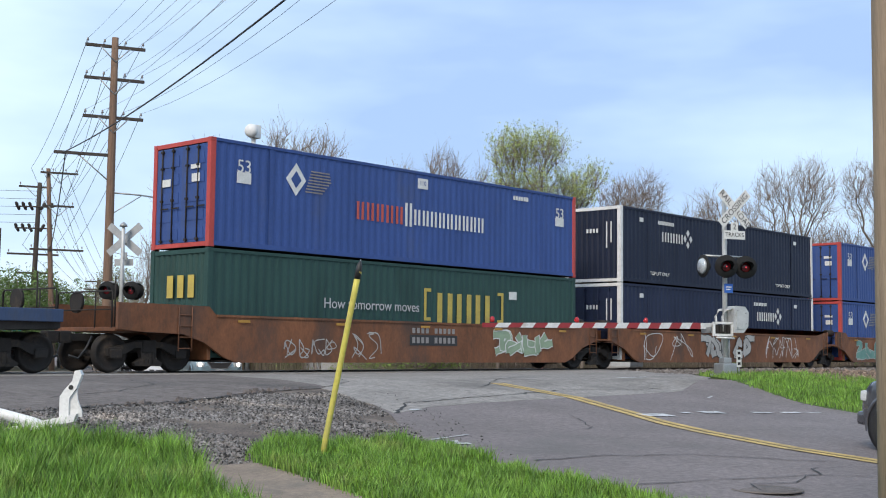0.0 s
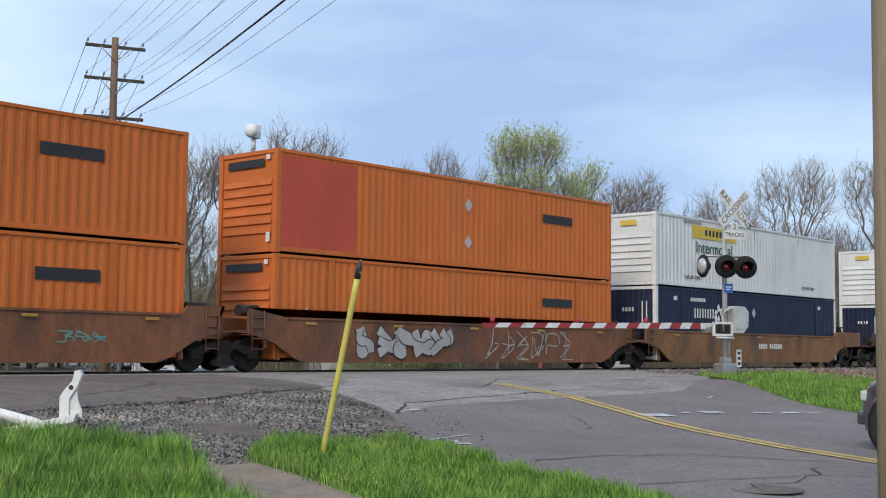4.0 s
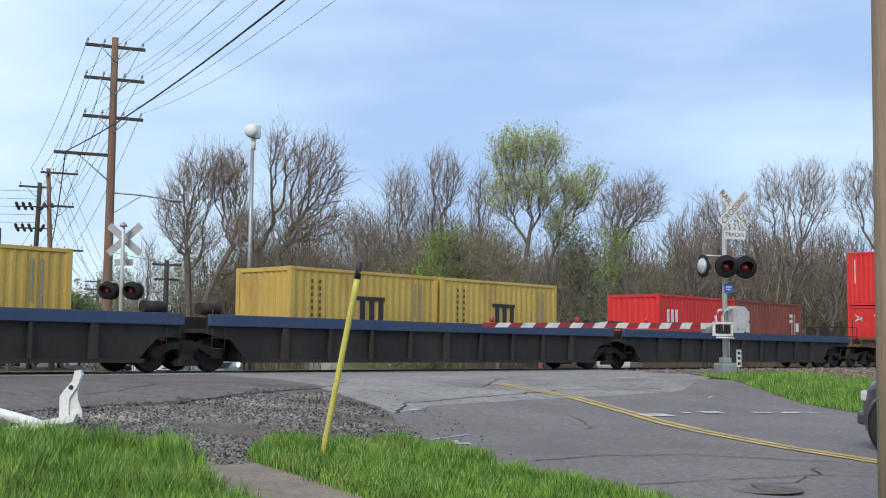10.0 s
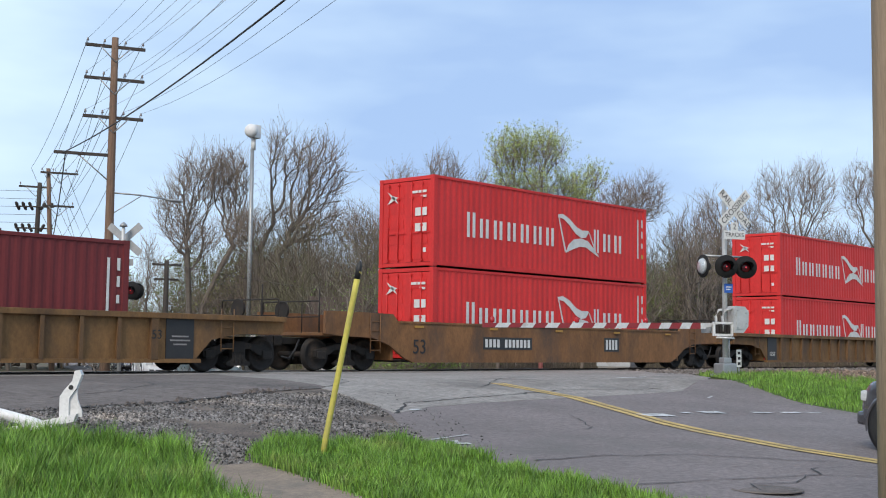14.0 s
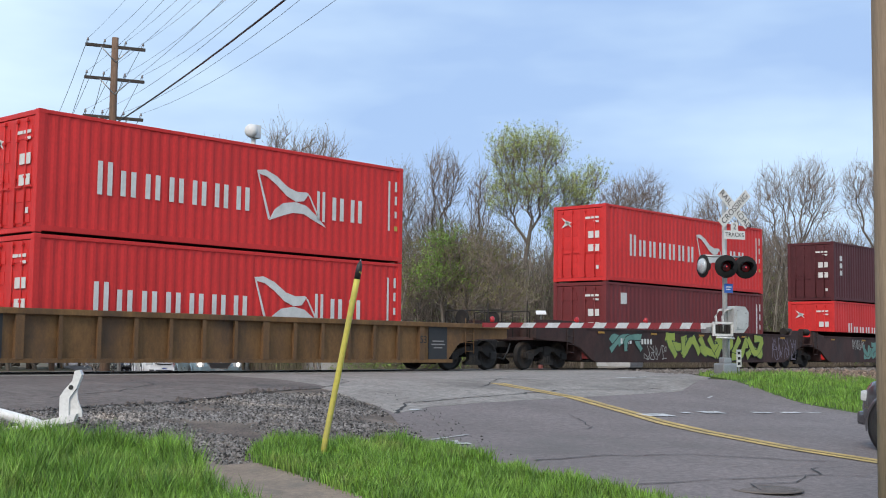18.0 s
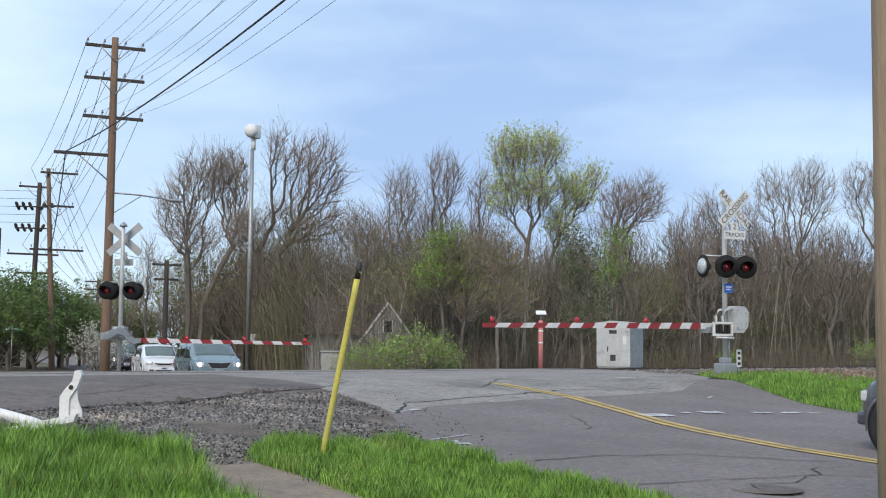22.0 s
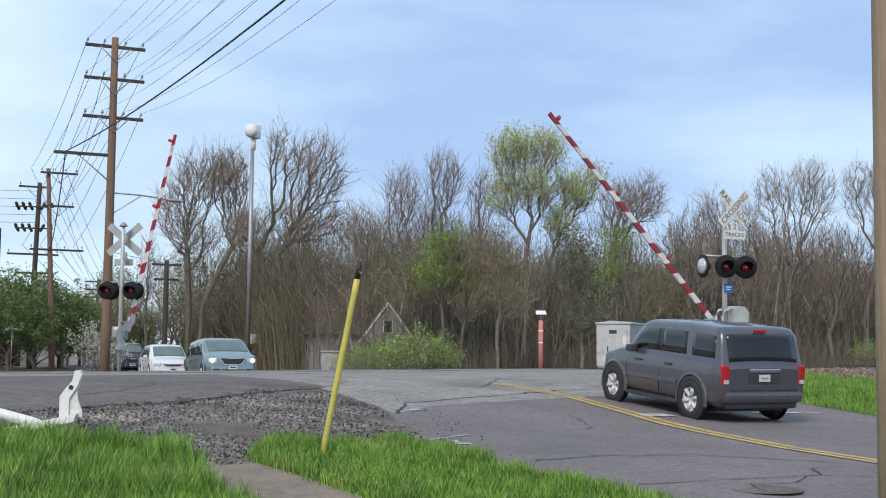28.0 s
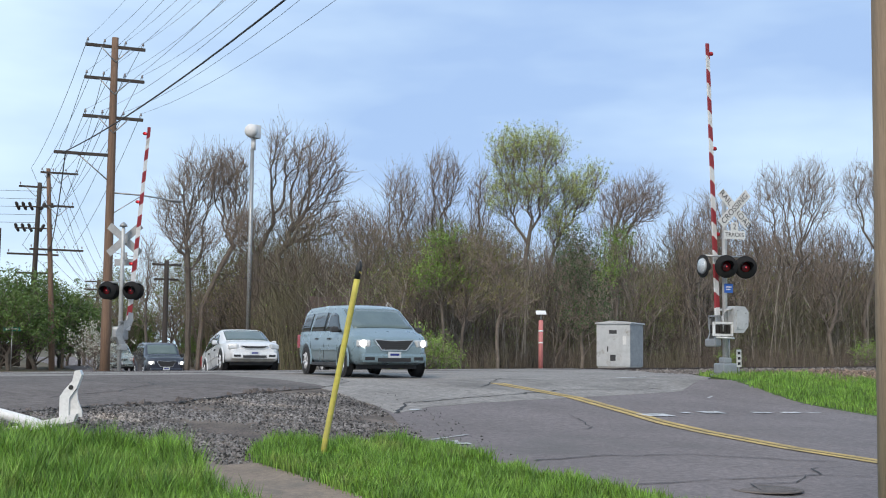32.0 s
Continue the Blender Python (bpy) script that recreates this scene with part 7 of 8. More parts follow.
# ---- signal bungalow ----
bung = thing("signal_bungalow", pose(49.72, 33.9, -0.2, 0, 0, -77), "silver-grey steel signal equipment cabin with a door", "equipment cabin")
part("body", box(-0.87, 0.87, 0.0, 1.85, 0.12, 2.2, 0.015), SILVER, bung)
# darker sheet over the side turned from the light: its shade as colour
part("side_skin", box(0.872, 0.88, 0.03, 1.82, 0.15, 2.17), GALV, bung)
part("roof", prism([(-0.94, 2.2), (0.94, 2.2), (0.94, 2.26), (0.0, 2.36), (-0.94, 2.26)], -0.06, 1.91), SILVER, bung)
d = part("door", box(-0.36, 0.36, -0.03, -0.002, 0.25, 1.98, 0.008), SILVER, bung)
part("door_handle", box(-0.29, -0.24, -0.06, -0.03, 0.85, 1.1, 0.005), BLACK, d)
part("door_vent", box(-0.14, 0.14, -0.036, -0.03, 0.4, 0.7), DARK_GREY, d)
part("door_top_vent", box(-0.2, 0.2, -0.036, -0.03, 1.72, 1.9), DARK_GREY, d)
part("notice", box(0.5, 0.68, -0.012, -0.002, 1.2, 1.6), SIGN_WHITE, bung)
part("plinth", box(-0.8, 0.8, 0.05, 1.8, -0.3, 0.12), CONCRETE_GREY, bung)

# ---- small marker with a solar panel ----
post = thing("marker_post", pose(46.08, 35.54, -0.2), "faded red marker post with a white tilted panel", "marker post")
part("post", tube([(0, 0, -0.2), (0, 0, 2.3)], 0.11, 14), PINK, post)
for z in (1.2, 1.75):
    part("white_band", tube([(0, 0, z), (0, 0, z + 0.07)], 0.115, 14), WHITE, post)
part("panel_post", tube([(0, 0, 2.3), (0, 0, 2.55)], 0.03, 8), GALV, post)
part("panel", box(-0.24, 0.24, -0.2, 0.2, -0.015, 0.015, 0.005), WHITE, post).matrix_basis = pose(0, 0, 2.66, 28, 0, -45)

# ---- yellow guard of a guy wire, leaning ----
guard = thing("guy_wire_guard", pose(9.93, 10.96, -0.67), "leaning yellow plastic guy wire guard, dark worn tip", "guy guard")
LEAN = (0.280, -0.310)
def guard_shell():
    bm = bmesh.new()
    pts = [(LEAN[0] * k / 8 * 0.98, LEAN[1] * k / 8 * 0.98, 2.272 * k / 8 - (0.1 if k == 0 else 0)) for k in range(9)]
    return add_tube(bm, pts, [0.033, 0.036, 0.036, 0.036, 0.036, 0.036, 0.036, 0.037, 0.037], 14)
part("shell", guard_shell(), YELLOW_GUARD, guard)
part("worn_top", tube([(LEAN[0] * 0.94, LEAN[1] * 0.94, 2.180), (LEAN[0] * 1.0, LEAN[1] * 1.0, 2.336), (LEAN[0] * 1.03, LEAN[1] * 1.03, 2.400)], [0.04, 0.037, 0.012], 12), BLACK, guard, "black worn tip")
part("guy_wire", tube([(0, 0, -0.1), (LEAN[0] * 1.04, LEAN[1] * 1.04, 2.418)], 0.008, 6), GALV, guard)

# ---- white steel frame lying in the grass ----
frm = thing("white_steel_frame", pose(8.05, 13.75, -0.42, 0, 0, 0), "white painted steel frame with upright hooked end, in grass", "steel frame")
def frame_rail():
    return prism([(-2.6, -0.62), (0.16, -0.02), (0.20, 0.08), (-2.6, -0.50)], -0.08, 0.05)
part("rail", frame_rail(), WHITE, frm)
part("upright", prism([(-0.03, 0.0), (0.09, 0.02), (0.09, 0.27), (0.18, 0.40), (0.24, 0.57), (0.21, 0.63), (0.15, 0.62), (0.12, 0.49), (0.02, 0.37), (-0.03, 0.29)], -0.05, 0.05), WHITE, frm)
part("rib_plate", prism([(0.09, 0.02), (0.25, 0.04), (0.25, 0.11), (0.19, 0.25), (0.18, 0.39), (0.09, 0.27)], -0.02, 0.01), WHITE_WORN, frm)
# solid black disc paints the dark inside a bolt hole; nothing is cut
part("bolt_hole", tube([(0.11, -0.058, 0.41), (0.11, -0.045, 0.41)], 0.03, 14), BLACK, frm)
part("curved_brace", add_tube(bmesh.new(), [(-2.6, 0, 0.26), (-1.9, 0, 0.22), (-1.3, 0, 0.16), (-0.8, 0, 0.07), (-0.4, 0, -0.03), (-0.25, 0, -0.08)], 0.065, 12), WHITE, frm)
part("foot", box(-0.12, -0.02, -0.14, 0.06, -0.14, -0.04, 0.01), WHITE, frm)
frm.matrix_basis = pose(8.28, 14.02, -0.27, 0, 0, -48)

# ---- distant house among the trees ----
house = thing("house", pose(45.6, 47.3, -1.00, 0, 0, -30) @ Matrix.Scale(0.85, 4), "grey-sided house with brown roof, half hidden by trees", "house")
WALLS = material("house_siding", (0.34, 0.33, 0.31), (0.27, 0.26, 0.25), 1.2, 0.8, 0, 0.3, 14)
ROOFING = material("brown_shingles", (0.085, 0.052, 0.042), (0.06, 0.04, 0.034), 1.5, 0.9, 0, 0.5, 18)
part("wall", box(-2.4, 0.6, 0, 6, 0, 2.9), WALLS, house)
part("roof", prism([(-0.4, 2.8), (6.4, 2.8), (3.0, 5.3)], -0.7, 2.8), ROOFING, house).matrix_basis = pose(0.0, 0, 0, 0, 0, 90) 
g2 = part("gable_wall", prism([(0, 0), (3.2, 0), (3.2, 2.6), (1.6, 4.7), (0, 2.6)], -0.4, 0.0), WALLS, house)
part("gable_trim", add_prism(prism([(-0.35, 2.35), (1.6, 4.95), (1.6, 4.75), (-0.2, 2.35)], -0.5, -0.38), [(3.55, 2.35), (1.6, 4.95), (1.6, 4.75), (3.4, 2.35)], -0.5, -0.38), WHITE_WORN, house)
win = part("window", box(1.35, 1.85, -0.44, -0.4, 3.0, 3.7), GLASS_CAR, house)
part("window_frame", add_box(box(1.27, 1.35, -0.46, -0.4, 2.95, 3.75), 1.85, 1.93, -0.46, -0.4, 2.95, 3.75), WHITE_WORN, win)
part("gable_roof", prism([(-0.3, 2.5), (1.6, 4.9), (3.5, 2.5)], -0.3, 5.0), ROOFING, house)
shed = thing("low_wall", pose(41.4, 44.9, -0.85, 0, 0, -40), "low pale concrete box at the edge of the woods", "concrete box")
part("body", box(-0.6, 0.6, 0, 1.2, 0, 1.3, 0.03), CONCRETE_GREY, shed)
part("cap", box(-0.66, 0.66, -0.06, 1.26, 1.3, 1.38, 0.02), CONCRETE_GREY, shed)

# ---- street name sign and small things beyond the far road ----
sgn = thing("street_sign", pose(38.5, 71.5, -0.9), "green street name sign on a thin post", "street sign")
part("post", tube([(0, 0, 0), (0, 0, 2.7)], 0.03, 8), GALV, sgn)
part("blade", box(-0.55, 0.55, -0.01, 0.01, 2.4, 2.65, 0.004), GREEN_SIGN, sgn).matrix_basis = pose(0, 0, 0, 0, 0, -45)
part("blade_bars", box(-0.4, 0.4, -0.016, -0.011, 2.48, 2.57), SIGN_WHITE, sgn).matrix_basis = pose(0, 0, 0, 0, 0, -45)
fence = thing("board_fence", pose(43.0, 84.0, -0.95, 0, 0, 10), "dark weathered board fence", "fence")
brd = cached("board", WOOD_DARK, lambda: box(-0.07, 0.07, -0.012, 0.012, 0, 1.7))
for k in range(44):
    share("board", brd, fence, pose(-3.2 + 0.15 * k, 0, 0.02 * math.sin(k * 1.9)))
part("fence_rail", box(-3.3, 3.4, 0.013, 0.05, 0.4, 0.5), WOOD_DARK, fence)
part("fence_rail", box(-3.3, 3.4, 0.013, 0.05, 1.25, 1.35), WOOD_DARK, fence)


# ---- vehicles: x forward, y left, origin on the ground between the axles ----
class Hull:
    """A car's outer skin from its side profile, belt line and plan."""
    def __init__(self, top, belt, plan, roof, w, low=0.29):
        self.x0, self.x1, self.w = top[0][0], top[-1][0], w
        xs = np.linspace(self.x0, self.x1, 400)
        soft = np.ones(9) / 9

        def curve(pts, smooth=True):
            v = np.interp(xs, [p[0] for p in pts], [p[1] for p in pts])
            return np.convolve(np.pad(v, 4, mode="edge"), soft, "valid") if smooth else v
        self.xs = xs
        self.top, self.belt = curve(top), curve(belt)
        self.plan, self.roof = curve(plan) * w, curve(roof) * w
        self.low = curve([(self.x0, low + 0.12), (self.x0 + 0.2, low), (self.x1 - 0.3, low), (self.x1, low + 0.1)])

    def at(self, x):
        return [float(np.interp(x, self.xs, c)) for c in (self.top, self.belt, self.plan, self.roof, self.low)]

    def edge(self, x):
        """Belt point and roof edge at x, on the +y side."""
        t, b, p, r, lo = self.at(x)
        r = min(r, p * 0.975)
        return (p * 0.975, b), (r, max(b + 0.012, t - 0.085))

    def top_z(self, x, y):
        t, b, p, r, lo = self.at(x)
        e = self.edge(x)[1]
        return float(np.interp(abs(y), [0, r * 0.5, r - 0.15, r - 0.055, e[0]], [t + 0.012, t + 0.004, t - 0.008, t - 0.03, min(t - 0.031, e[1])]))

    def ring(self, x):
        t, b, p, r, lo = self.at(x)
        (by, bz), (ry, rz) = self.edge(x)
        rz = min(rz, t - 0.031)
        bz = min(bz, rz)
        mid = (lo + b) / 2
        pts = [(p * 0.80, lo), (p * 0.93, lo + 0.03), (p * 0.985, lo + 0.13), (p, mid), (p, b - 0.13), (p * 0.992, b - 0.05), (by, bz)]
        for k in (0.34, 0.67):
            pts.append((by + (ry - by) * k + 0.012 * min(1, (rz - bz) * 3), bz + (rz - bz) * k))
        pts += [(ry, rz), (r - 0.055, t - 0.03), (r - 0.15, t - 0.008), (r * 0.5, t + 0.004), (0.0, t + 0.012)]
        return [(-y, z) for y, z in pts[:-1]] + [(y, z) for y, z in reversed(pts)]

    def skin(self):
        bm = bmesh.new()
        n = 84
        stations = [self.x0 + (self.x1 - self.x0) * (0.5 - 0.5 * math.cos(math.pi * k / n)) for k in range(n + 1)]
        rings = [[bm.verts.new((x, y, z)) for y, z in self.ring(x)] for x in stations]
        m = len(rings[0])
        for a, b in zip(rings, rings[1:]):
            for k in range(m):
                bm.faces.new((a[k], a[(k + 1) % m], b[(k + 1) % m], b[k])).smooth = k != m - 1
        bm.faces.new(rings[0])
        bm.faces.new(rings[-1])
        bmesh.ops.recalc_face_normals(bm, faces=bm.faces)
        return bm

    def side_pane(self, s, low, high, v0=0.1, v1=0.84):
        """Side glass between two leaning ends: low and high are x at the belt and at the roof edge."""
        bm = bmesh.new()
        rows = []
        for j in range(4):
            v = v0 + (v1 - v0) * j / 3
            row = []
            for i in range(9):
                u = i / 8
                x = (low[0] + (high[0] - low[0]) * v) * (1 - u) + (low[1] + (high[1] - low[1]) * v) * u
                (by, bz), (ry, rz) = self.edge(x)
                bow = 0.012 * min(1, (rz - bz) * 3) * min(1, v * 3, (1 - v) * 3) + 0.006
                row.append(bm.verts.new((x, s * (by + (ry - by) * v + bow), bz + (rz - bz) * v)))
            rows.append(row)
        return self.sheet(bm, rows)

    def top_pane(self, xa, xb, wide, lift=0.008):
        """Windscreen or rear glass lying on the slope from xa to xb."""
        bm = bmesh.new()
        rows = []
        for j in range(7):
            x = xa + (xb - xa) * j / 6
            r = self.at(x)[3] * wide
            rows.append([bm.verts.new((x + (lift if xb < xa else -lift), r * (i / 5 - 1), self.top_z(x, r * (i / 5 - 1)) + lift)) for i in range(11)])
        return self.sheet(bm, rows)

    @staticmethod
    def sheet(bm, rows):
        for a, b in zip(rows, rows[1:]):
            for k in range(len(a) - 1):
                bm.faces.new((a[k], a[k + 1], b[k + 1], b[k])).smooth = True
        bmesh.ops.recalc_face_normals(bm, faces=bm.faces)
        bmesh.ops.solidify(bm, geom=bm.faces[:], thickness=0.004)
        return bm


def panel_on(quad, uv, out, thick=0.012):
    """A thin pane on a four-cornered face: corners low-rear, low-front, high-front, high-rear; outline in u and v."""
    a, b, c, d = (Vector(q) for q in quad)
    nrm = (b - a).cross(d - a).normalized() * out
    bm = bmesh.new()
    lo, hi = [], []
    for u, v in uv:
        p = (a * (1 - u) + b * u) * (1 - v) + (d * (1 - u) + c * u) * v
        lo.append(bm.verts.new(p + nrm * 0.002))
        hi.append(bm.verts.new(p + nrm * thick))
    bm.faces.new(hi)
    bm.faces.new(list(reversed(lo)))
    n = len(lo)
    for i in range(n):
        bm.faces.new((lo[i], lo[(i + 1) % n], hi[(i + 1) % n], hi[i]))
    bmesh.ops.recalc_face_normals(bm, faces=bm.faces)
    return bm


def road_wheel(car, x, y, r, w=0.22, spokes=6):
    s = 1 if y > 0 else -1
    wh = share("wheel", cached(("tyre", r), TYRE, lambda: lathe([(r * 0.62, -w / 2), (r * 0.9, -w / 2), (r * 0.98, -w * 0.38), (r, -w * 0.2), (r, w * 0.2), (r * 0.98, w * 0.38), (r * 0.9, w / 2), (r * 0.62, w / 2)], 32, "y", True)), car, pose(x, y, r), "black tyre on a silver wheel")
    def rim():
        bm = lathe([(r * 0.66, -0.03), (r * 0.66, w * 0.42), (r * 0.6, w * 0.46), (r * 0.56, w * 0.3), (r * 0.16, w * 0.2), (r * 0.14, w * 0.36), (r * 0.02, w * 0.38)], 28, "y")
        for k in range(spokes):
            a = 2 * math.pi * k / spokes
            e = Vector((math.cos(a), 0, math.sin(a)))
            t = Vector((-math.sin(a), 0, math.cos(a)))
            add_tube(bm, [tuple(e * r * 0.12 + Vector((0, w * 0.3, 0))), tuple(e * r * 0.62 + Vector((0, w * 0.4, 0)))], [r * 0.1, r * 0.12], 6)
        return bm
    rimo = share("rim", cached(("rim", r, spokes), ALLOY, rim), wh, pose(0, 0, 0, 0, 0, 0) if s > 0 else pose(0, 0, 0, 0, 0, 180))
    # black disc added behind the spokes as the shade in their gaps
    share("wheel_gaps", cached(("wheel_gaps", r), BLACK, lambda: lathe([(r * 0.6, w * 0.14), (r * 0.6, w * 0.16), (r * 0.02, w * 0.17)], 24, "y")), wh, pose(0, 0, 0) if s > 0 else pose(0, 0, 0, 0, 0, 180))
    return wh


def vehicle(name, label, category, coat, L, W, H, base, r, belt, hood, hull, panes, screen, back, front=0.93, rear=1.05, lamps_on=False, grille_h=0.2, seams=(), lamp_drop=0.32):
    """A tall road car in parts. panes: ends of each side window at the belt and at the roof; screen and back: low and high x of the glass."""
    car = thing(name, pose(0, 0, 0), label, category, "road vehicles")
    xf, xr = base / 2 + front, -base / 2 - rear
    w = W / 2
    top, belts, plan, roof = hull
    h = Hull(top, belts, plan, roof, w)
    part("body", h.skin(), coat, car)
    xb1 = screen[0]
    for s in (-1, 1):
        for k, (lo, hi) in enumerate(panes):
            part("side_window", h.side_pane(s, lo, hi), GLASS_CAR, car)
        for lo, hi in list(zip(panes, panes[1:]))[-1:]:
            g0, g1 = lo[0][1] + 0.005, hi[0][0] - 0.005
            part("window_pillar", h.side_pane(s, (g0, g1), (lo[1][1] + 0.005, hi[1][0] - 0.005)), BLACK, car)
        # flat black ring paints the dark of the wheel opening; body is uncut
        arch = cached(("wheel_arch", r), BLACK, lambda: lathe([(r * 0.8, 0.0), (r * 1.2, 0.0), (r * 1.2, 0.012), (r * 0.8, 0.012)], 32, "y", True))
        lip = cached(("arch_lip", r, coat.name), coat, lambda: arch_lip(r * 1.2))
        for x in (-base / 2, base / 2):
            share("wheel_arch", arch, car, pose(x, s * (w - 0.008) - (0 if s > 0 else 0.0), r + 0.02, 0, 0, 0 if s > 0 else 180))
            share("arch_lip", lip, car, pose(x, s * (w + 0.0), r + 0.02, 0, 0, 0 if s > 0 else 180))
        part("side_moulding", box(-base / 2 + r * 1.3, base / 2 - r * 1.3, s * (w + 0.004) - 0.012, s * (w + 0.004) + 0.012, 0.62, 0.70, 0.004), coat, car)
        part("sill", box(-base / 2 + r * 1.2, base / 2 - r * 1.2, s * (w - 0.04) - 0.03, s * (w - 0.04) + 0.03, 0.24, 0.32, 0.01), DARK_GREY, car)
        for x in (-0.6, 0.45):
            part("door_handle", box(x - 0.1, x + 0.1, s * (w + 0.012) - 0.02, s * (w + 0.012) + 0.02, belt - 0.17, belt - 0.13, 0.008), DARK_GREY, car)
        mirror = part("door_mirror", add_box(box(xb1 - 0.62, xb1 - 0.42, s * (w + 0.09) - 0.085, s * (w + 0.09) + 0.085, belt + 0.0, belt + 0.14, 0.04), xb1 - 0.55, xb1 - 0.5, s * (w - 0.04) - 0.1, s * (w - 0.04) + 0.1, belt + 0.0, belt + 0.05), DARK_GREY if name != "crossover" else coat, car)
        hl = part("headlight", box(-0.16, 0.1, -0.17, 0.17, -0.085, 0.085, 0.05), LAMP_CLEAR, car, "clear headlight")
        hl.matrix_basis = pose(xf - 0.13, s * w * 0.72, hood - lamp_drop, 0, 0, -s * -24)
        if lamps_on:
            part("lit_lamp", lathe([(0.085, 0), (0.06, 0.03), (0.01, 0.04)], 16, "x"), HEADLIGHT, hl, "lit headlight").matrix_basis = pose(0.1, 0, 0)
        tl = part("tail_light", box(-0.06, 0.20, -0.085, 0.075, -0.17, 0.19, 0.03), TAIL_RED, car, "red tail light")
        tl.matrix_basis = pose(xr + 0.05, s * (w * 0.88), belt - 0.22)
        part("reversing_lamp", box(-0.068, 0.0, -0.06, 0.05, -0.155, -0.08, 0.005), LAMP_CLEAR, tl)
        for x in seams:
            (by, bz), top_edge = h.edge(x)
            part("door_seam", tube([(x, s * (w * 0.985 + 0.004), 0.42), (x, s * (w + 0.003), 0.7), (x, s * (by + 0.004), bz)], 0.006, 5), BLACK, car)
    part("windscreen", h.top_pane(screen[0], screen[1], 0.9), GLASS_SKYLIT, car)
    part("rear_window", h.top_pane(back[0], back[1], 0.9), GLASS_CAR, car, "tinted rear window")
    xr0 = back[1] + 0.04
    part("high_brake_lamp", box(xr0 - 0.05, xr0 + 0.05, -0.14, 0.14, H - 0.12, H - 0.07, 0.01), TAIL_RED, car)
    part("tailgate_trim", box(xr - 0.03, xr + 0.1, -0.36, 0.36, belt - 0.16, belt - 0.09, 0.015), CHROME, car, "bright tailgate trim")
    p = part("number_plate", box(xr - 0.02, xr + 0.02, -0.13, 0.13, belt - 0.33, belt - 0.2, 0.004), PLATE, car)
    part("plate_bars", box(xr - 0.026, xr - 0.02, -0.08, 0.08, belt - 0.28, belt - 0.25), GALV, p)
    part("plate_recess", box(xr - 0.012, xr + 0.02, -0.36, 0.36, belt - 0.37, belt - 0.165, 0.004), DARK_GREY, car)
    part("rear_bumper", box(xr - 0.05, xr + 0.3, -w * 0.90, w * 0.90, 0.40, 0.62, 0.08), coat, car)
    # black lower bumper; its dark colour also paints the shade low on the tail
    part("bumper_step", box(xr + 0.02, xr + 0.4, -w * 0.82, w * 0.82, 0.28, 0.44, 0.06), DARK_GREY, car)
    part("tailgate_line", box(xr - 0.015, xr + 0.06, -w * 0.78, w * 0.78, 0.635, 0.66, 0.004), DARK_GREY, car)
    part("front_bumper", box(xf - 0.35, xf + 0.05, -w * 0.8, w * 0.8, 0.34, 0.56, 0.06), coat, car)
    part("lower_grille", box(xf - 0.1, xf + 0.058, -w * 0.42, w * 0.42, 0.37, 0.46, 0.01), BLACK, car)
    for s in (-1, 1):
        part("fog_lamp_opening", box(xf - 0.1, xf + 0.054, s * w * 0.62 - 0.12, s * w * 0.62 + 0.12, 0.40, 0.48, 0.01), BLACK, car)
    gz, g0, g1 = hood - lamp_drop - 0.03, w * 0.30, w * 0.46
    def badge_shape(grow):
        return [(-g0 - grow, gz - grille_h / 2 - grow), (g0 + grow, gz - grille_h / 2 - grow), (g1 + grow * 1.4, gz + grille_h / 2 - 0.02), (g1 + grow, gz + grille_h / 2 + grow), (0, gz + grille_h / 2 - 0.025 + grow), (-g1 - grow, gz + grille_h / 2 + grow), (-g1 - grow * 1.4, gz + grille_h / 2 - 0.02)]
    turned = pose(0, 0, 0, 0, 0, 90)
    sur = part("grille_surround", prism(badge_shape(0.022), -xf - 0.03, -xf + 0.12), CHROME if grille_h > 0.15 else coat, car)
    sur.matrix_basis = turned
    g = part("grille", prism(badge_shape(0.0), -xf - 0.036, -xf + 0.1), BLACK, car, "black grille with fine slats")
    g.matrix_basis = turned
    slat = cached(("grille_slat", W), DARK_GREY, lambda: box(-g0, g0, -0.008, 0, -0.006, 0.006))
    for k in range(4):
        share("grille_slat", slat, g, pose(0, -xf - 0.034, gz + grille_h * (k - 1.7) / 4.6))
    p = part("front_plate", box(xf + 0.045, xf + 0.065, -0.16, 0.16, 0.46, 0.6, 0.004), PLATE, car)
    part("plate_bars", box(xf + 0.065, xf + 0.07, -0.11, 0.11, 0.51, 0.56), D_NAVY, p)
    part("underbody", box(xr + 0.4, xf - 0.5, -w * 0.78, w * 0.78, 0.2, 0.34), BLACK, car)
    wheels = []
    for x in (-base / 2, base / 2):
        for s in (-1, 1):
            wheels.append(road_wheel(car, x, s * (w - 0.09), r))
    return car, wheels


def arch_lip(r):
    bm = bmesh.new()
    n = 22
    rows = []
    for rr, y in ((r * 0.98, -0.02), (r * 0.98, 0.014), (r * 1.07, 0.012), (r * 1.13, -0.02)):
        rows.append([bm.verts.new((rr * math.cos(a), y, rr * math.sin(a))) for a in (math.pi * (-0.08 + 1.16 * k / n) for k in range(n + 1))])
    for a, b in zip(rows, rows[1:]):
        for k in range(n):
            f = bm.faces.new((a[k], a[k + 1], b[k + 1], b[k]))
            f.smooth = True
    bmesh.ops.recalc_face_normals(bm, faces=bm.faces)
    return bm


def car_paint(name, c, metal=0.3):
    return material(name, c, tuple(v * 0.92 for v in c), 2.0, 0.28, metal, 0.0, 30, tuple(v * 0.7 for v in c), 0.12, coat=0.7)


SUV_PAINT = car_paint("slate_grey_car_paint", (0.10, 0.10, 0.114), 0.45)
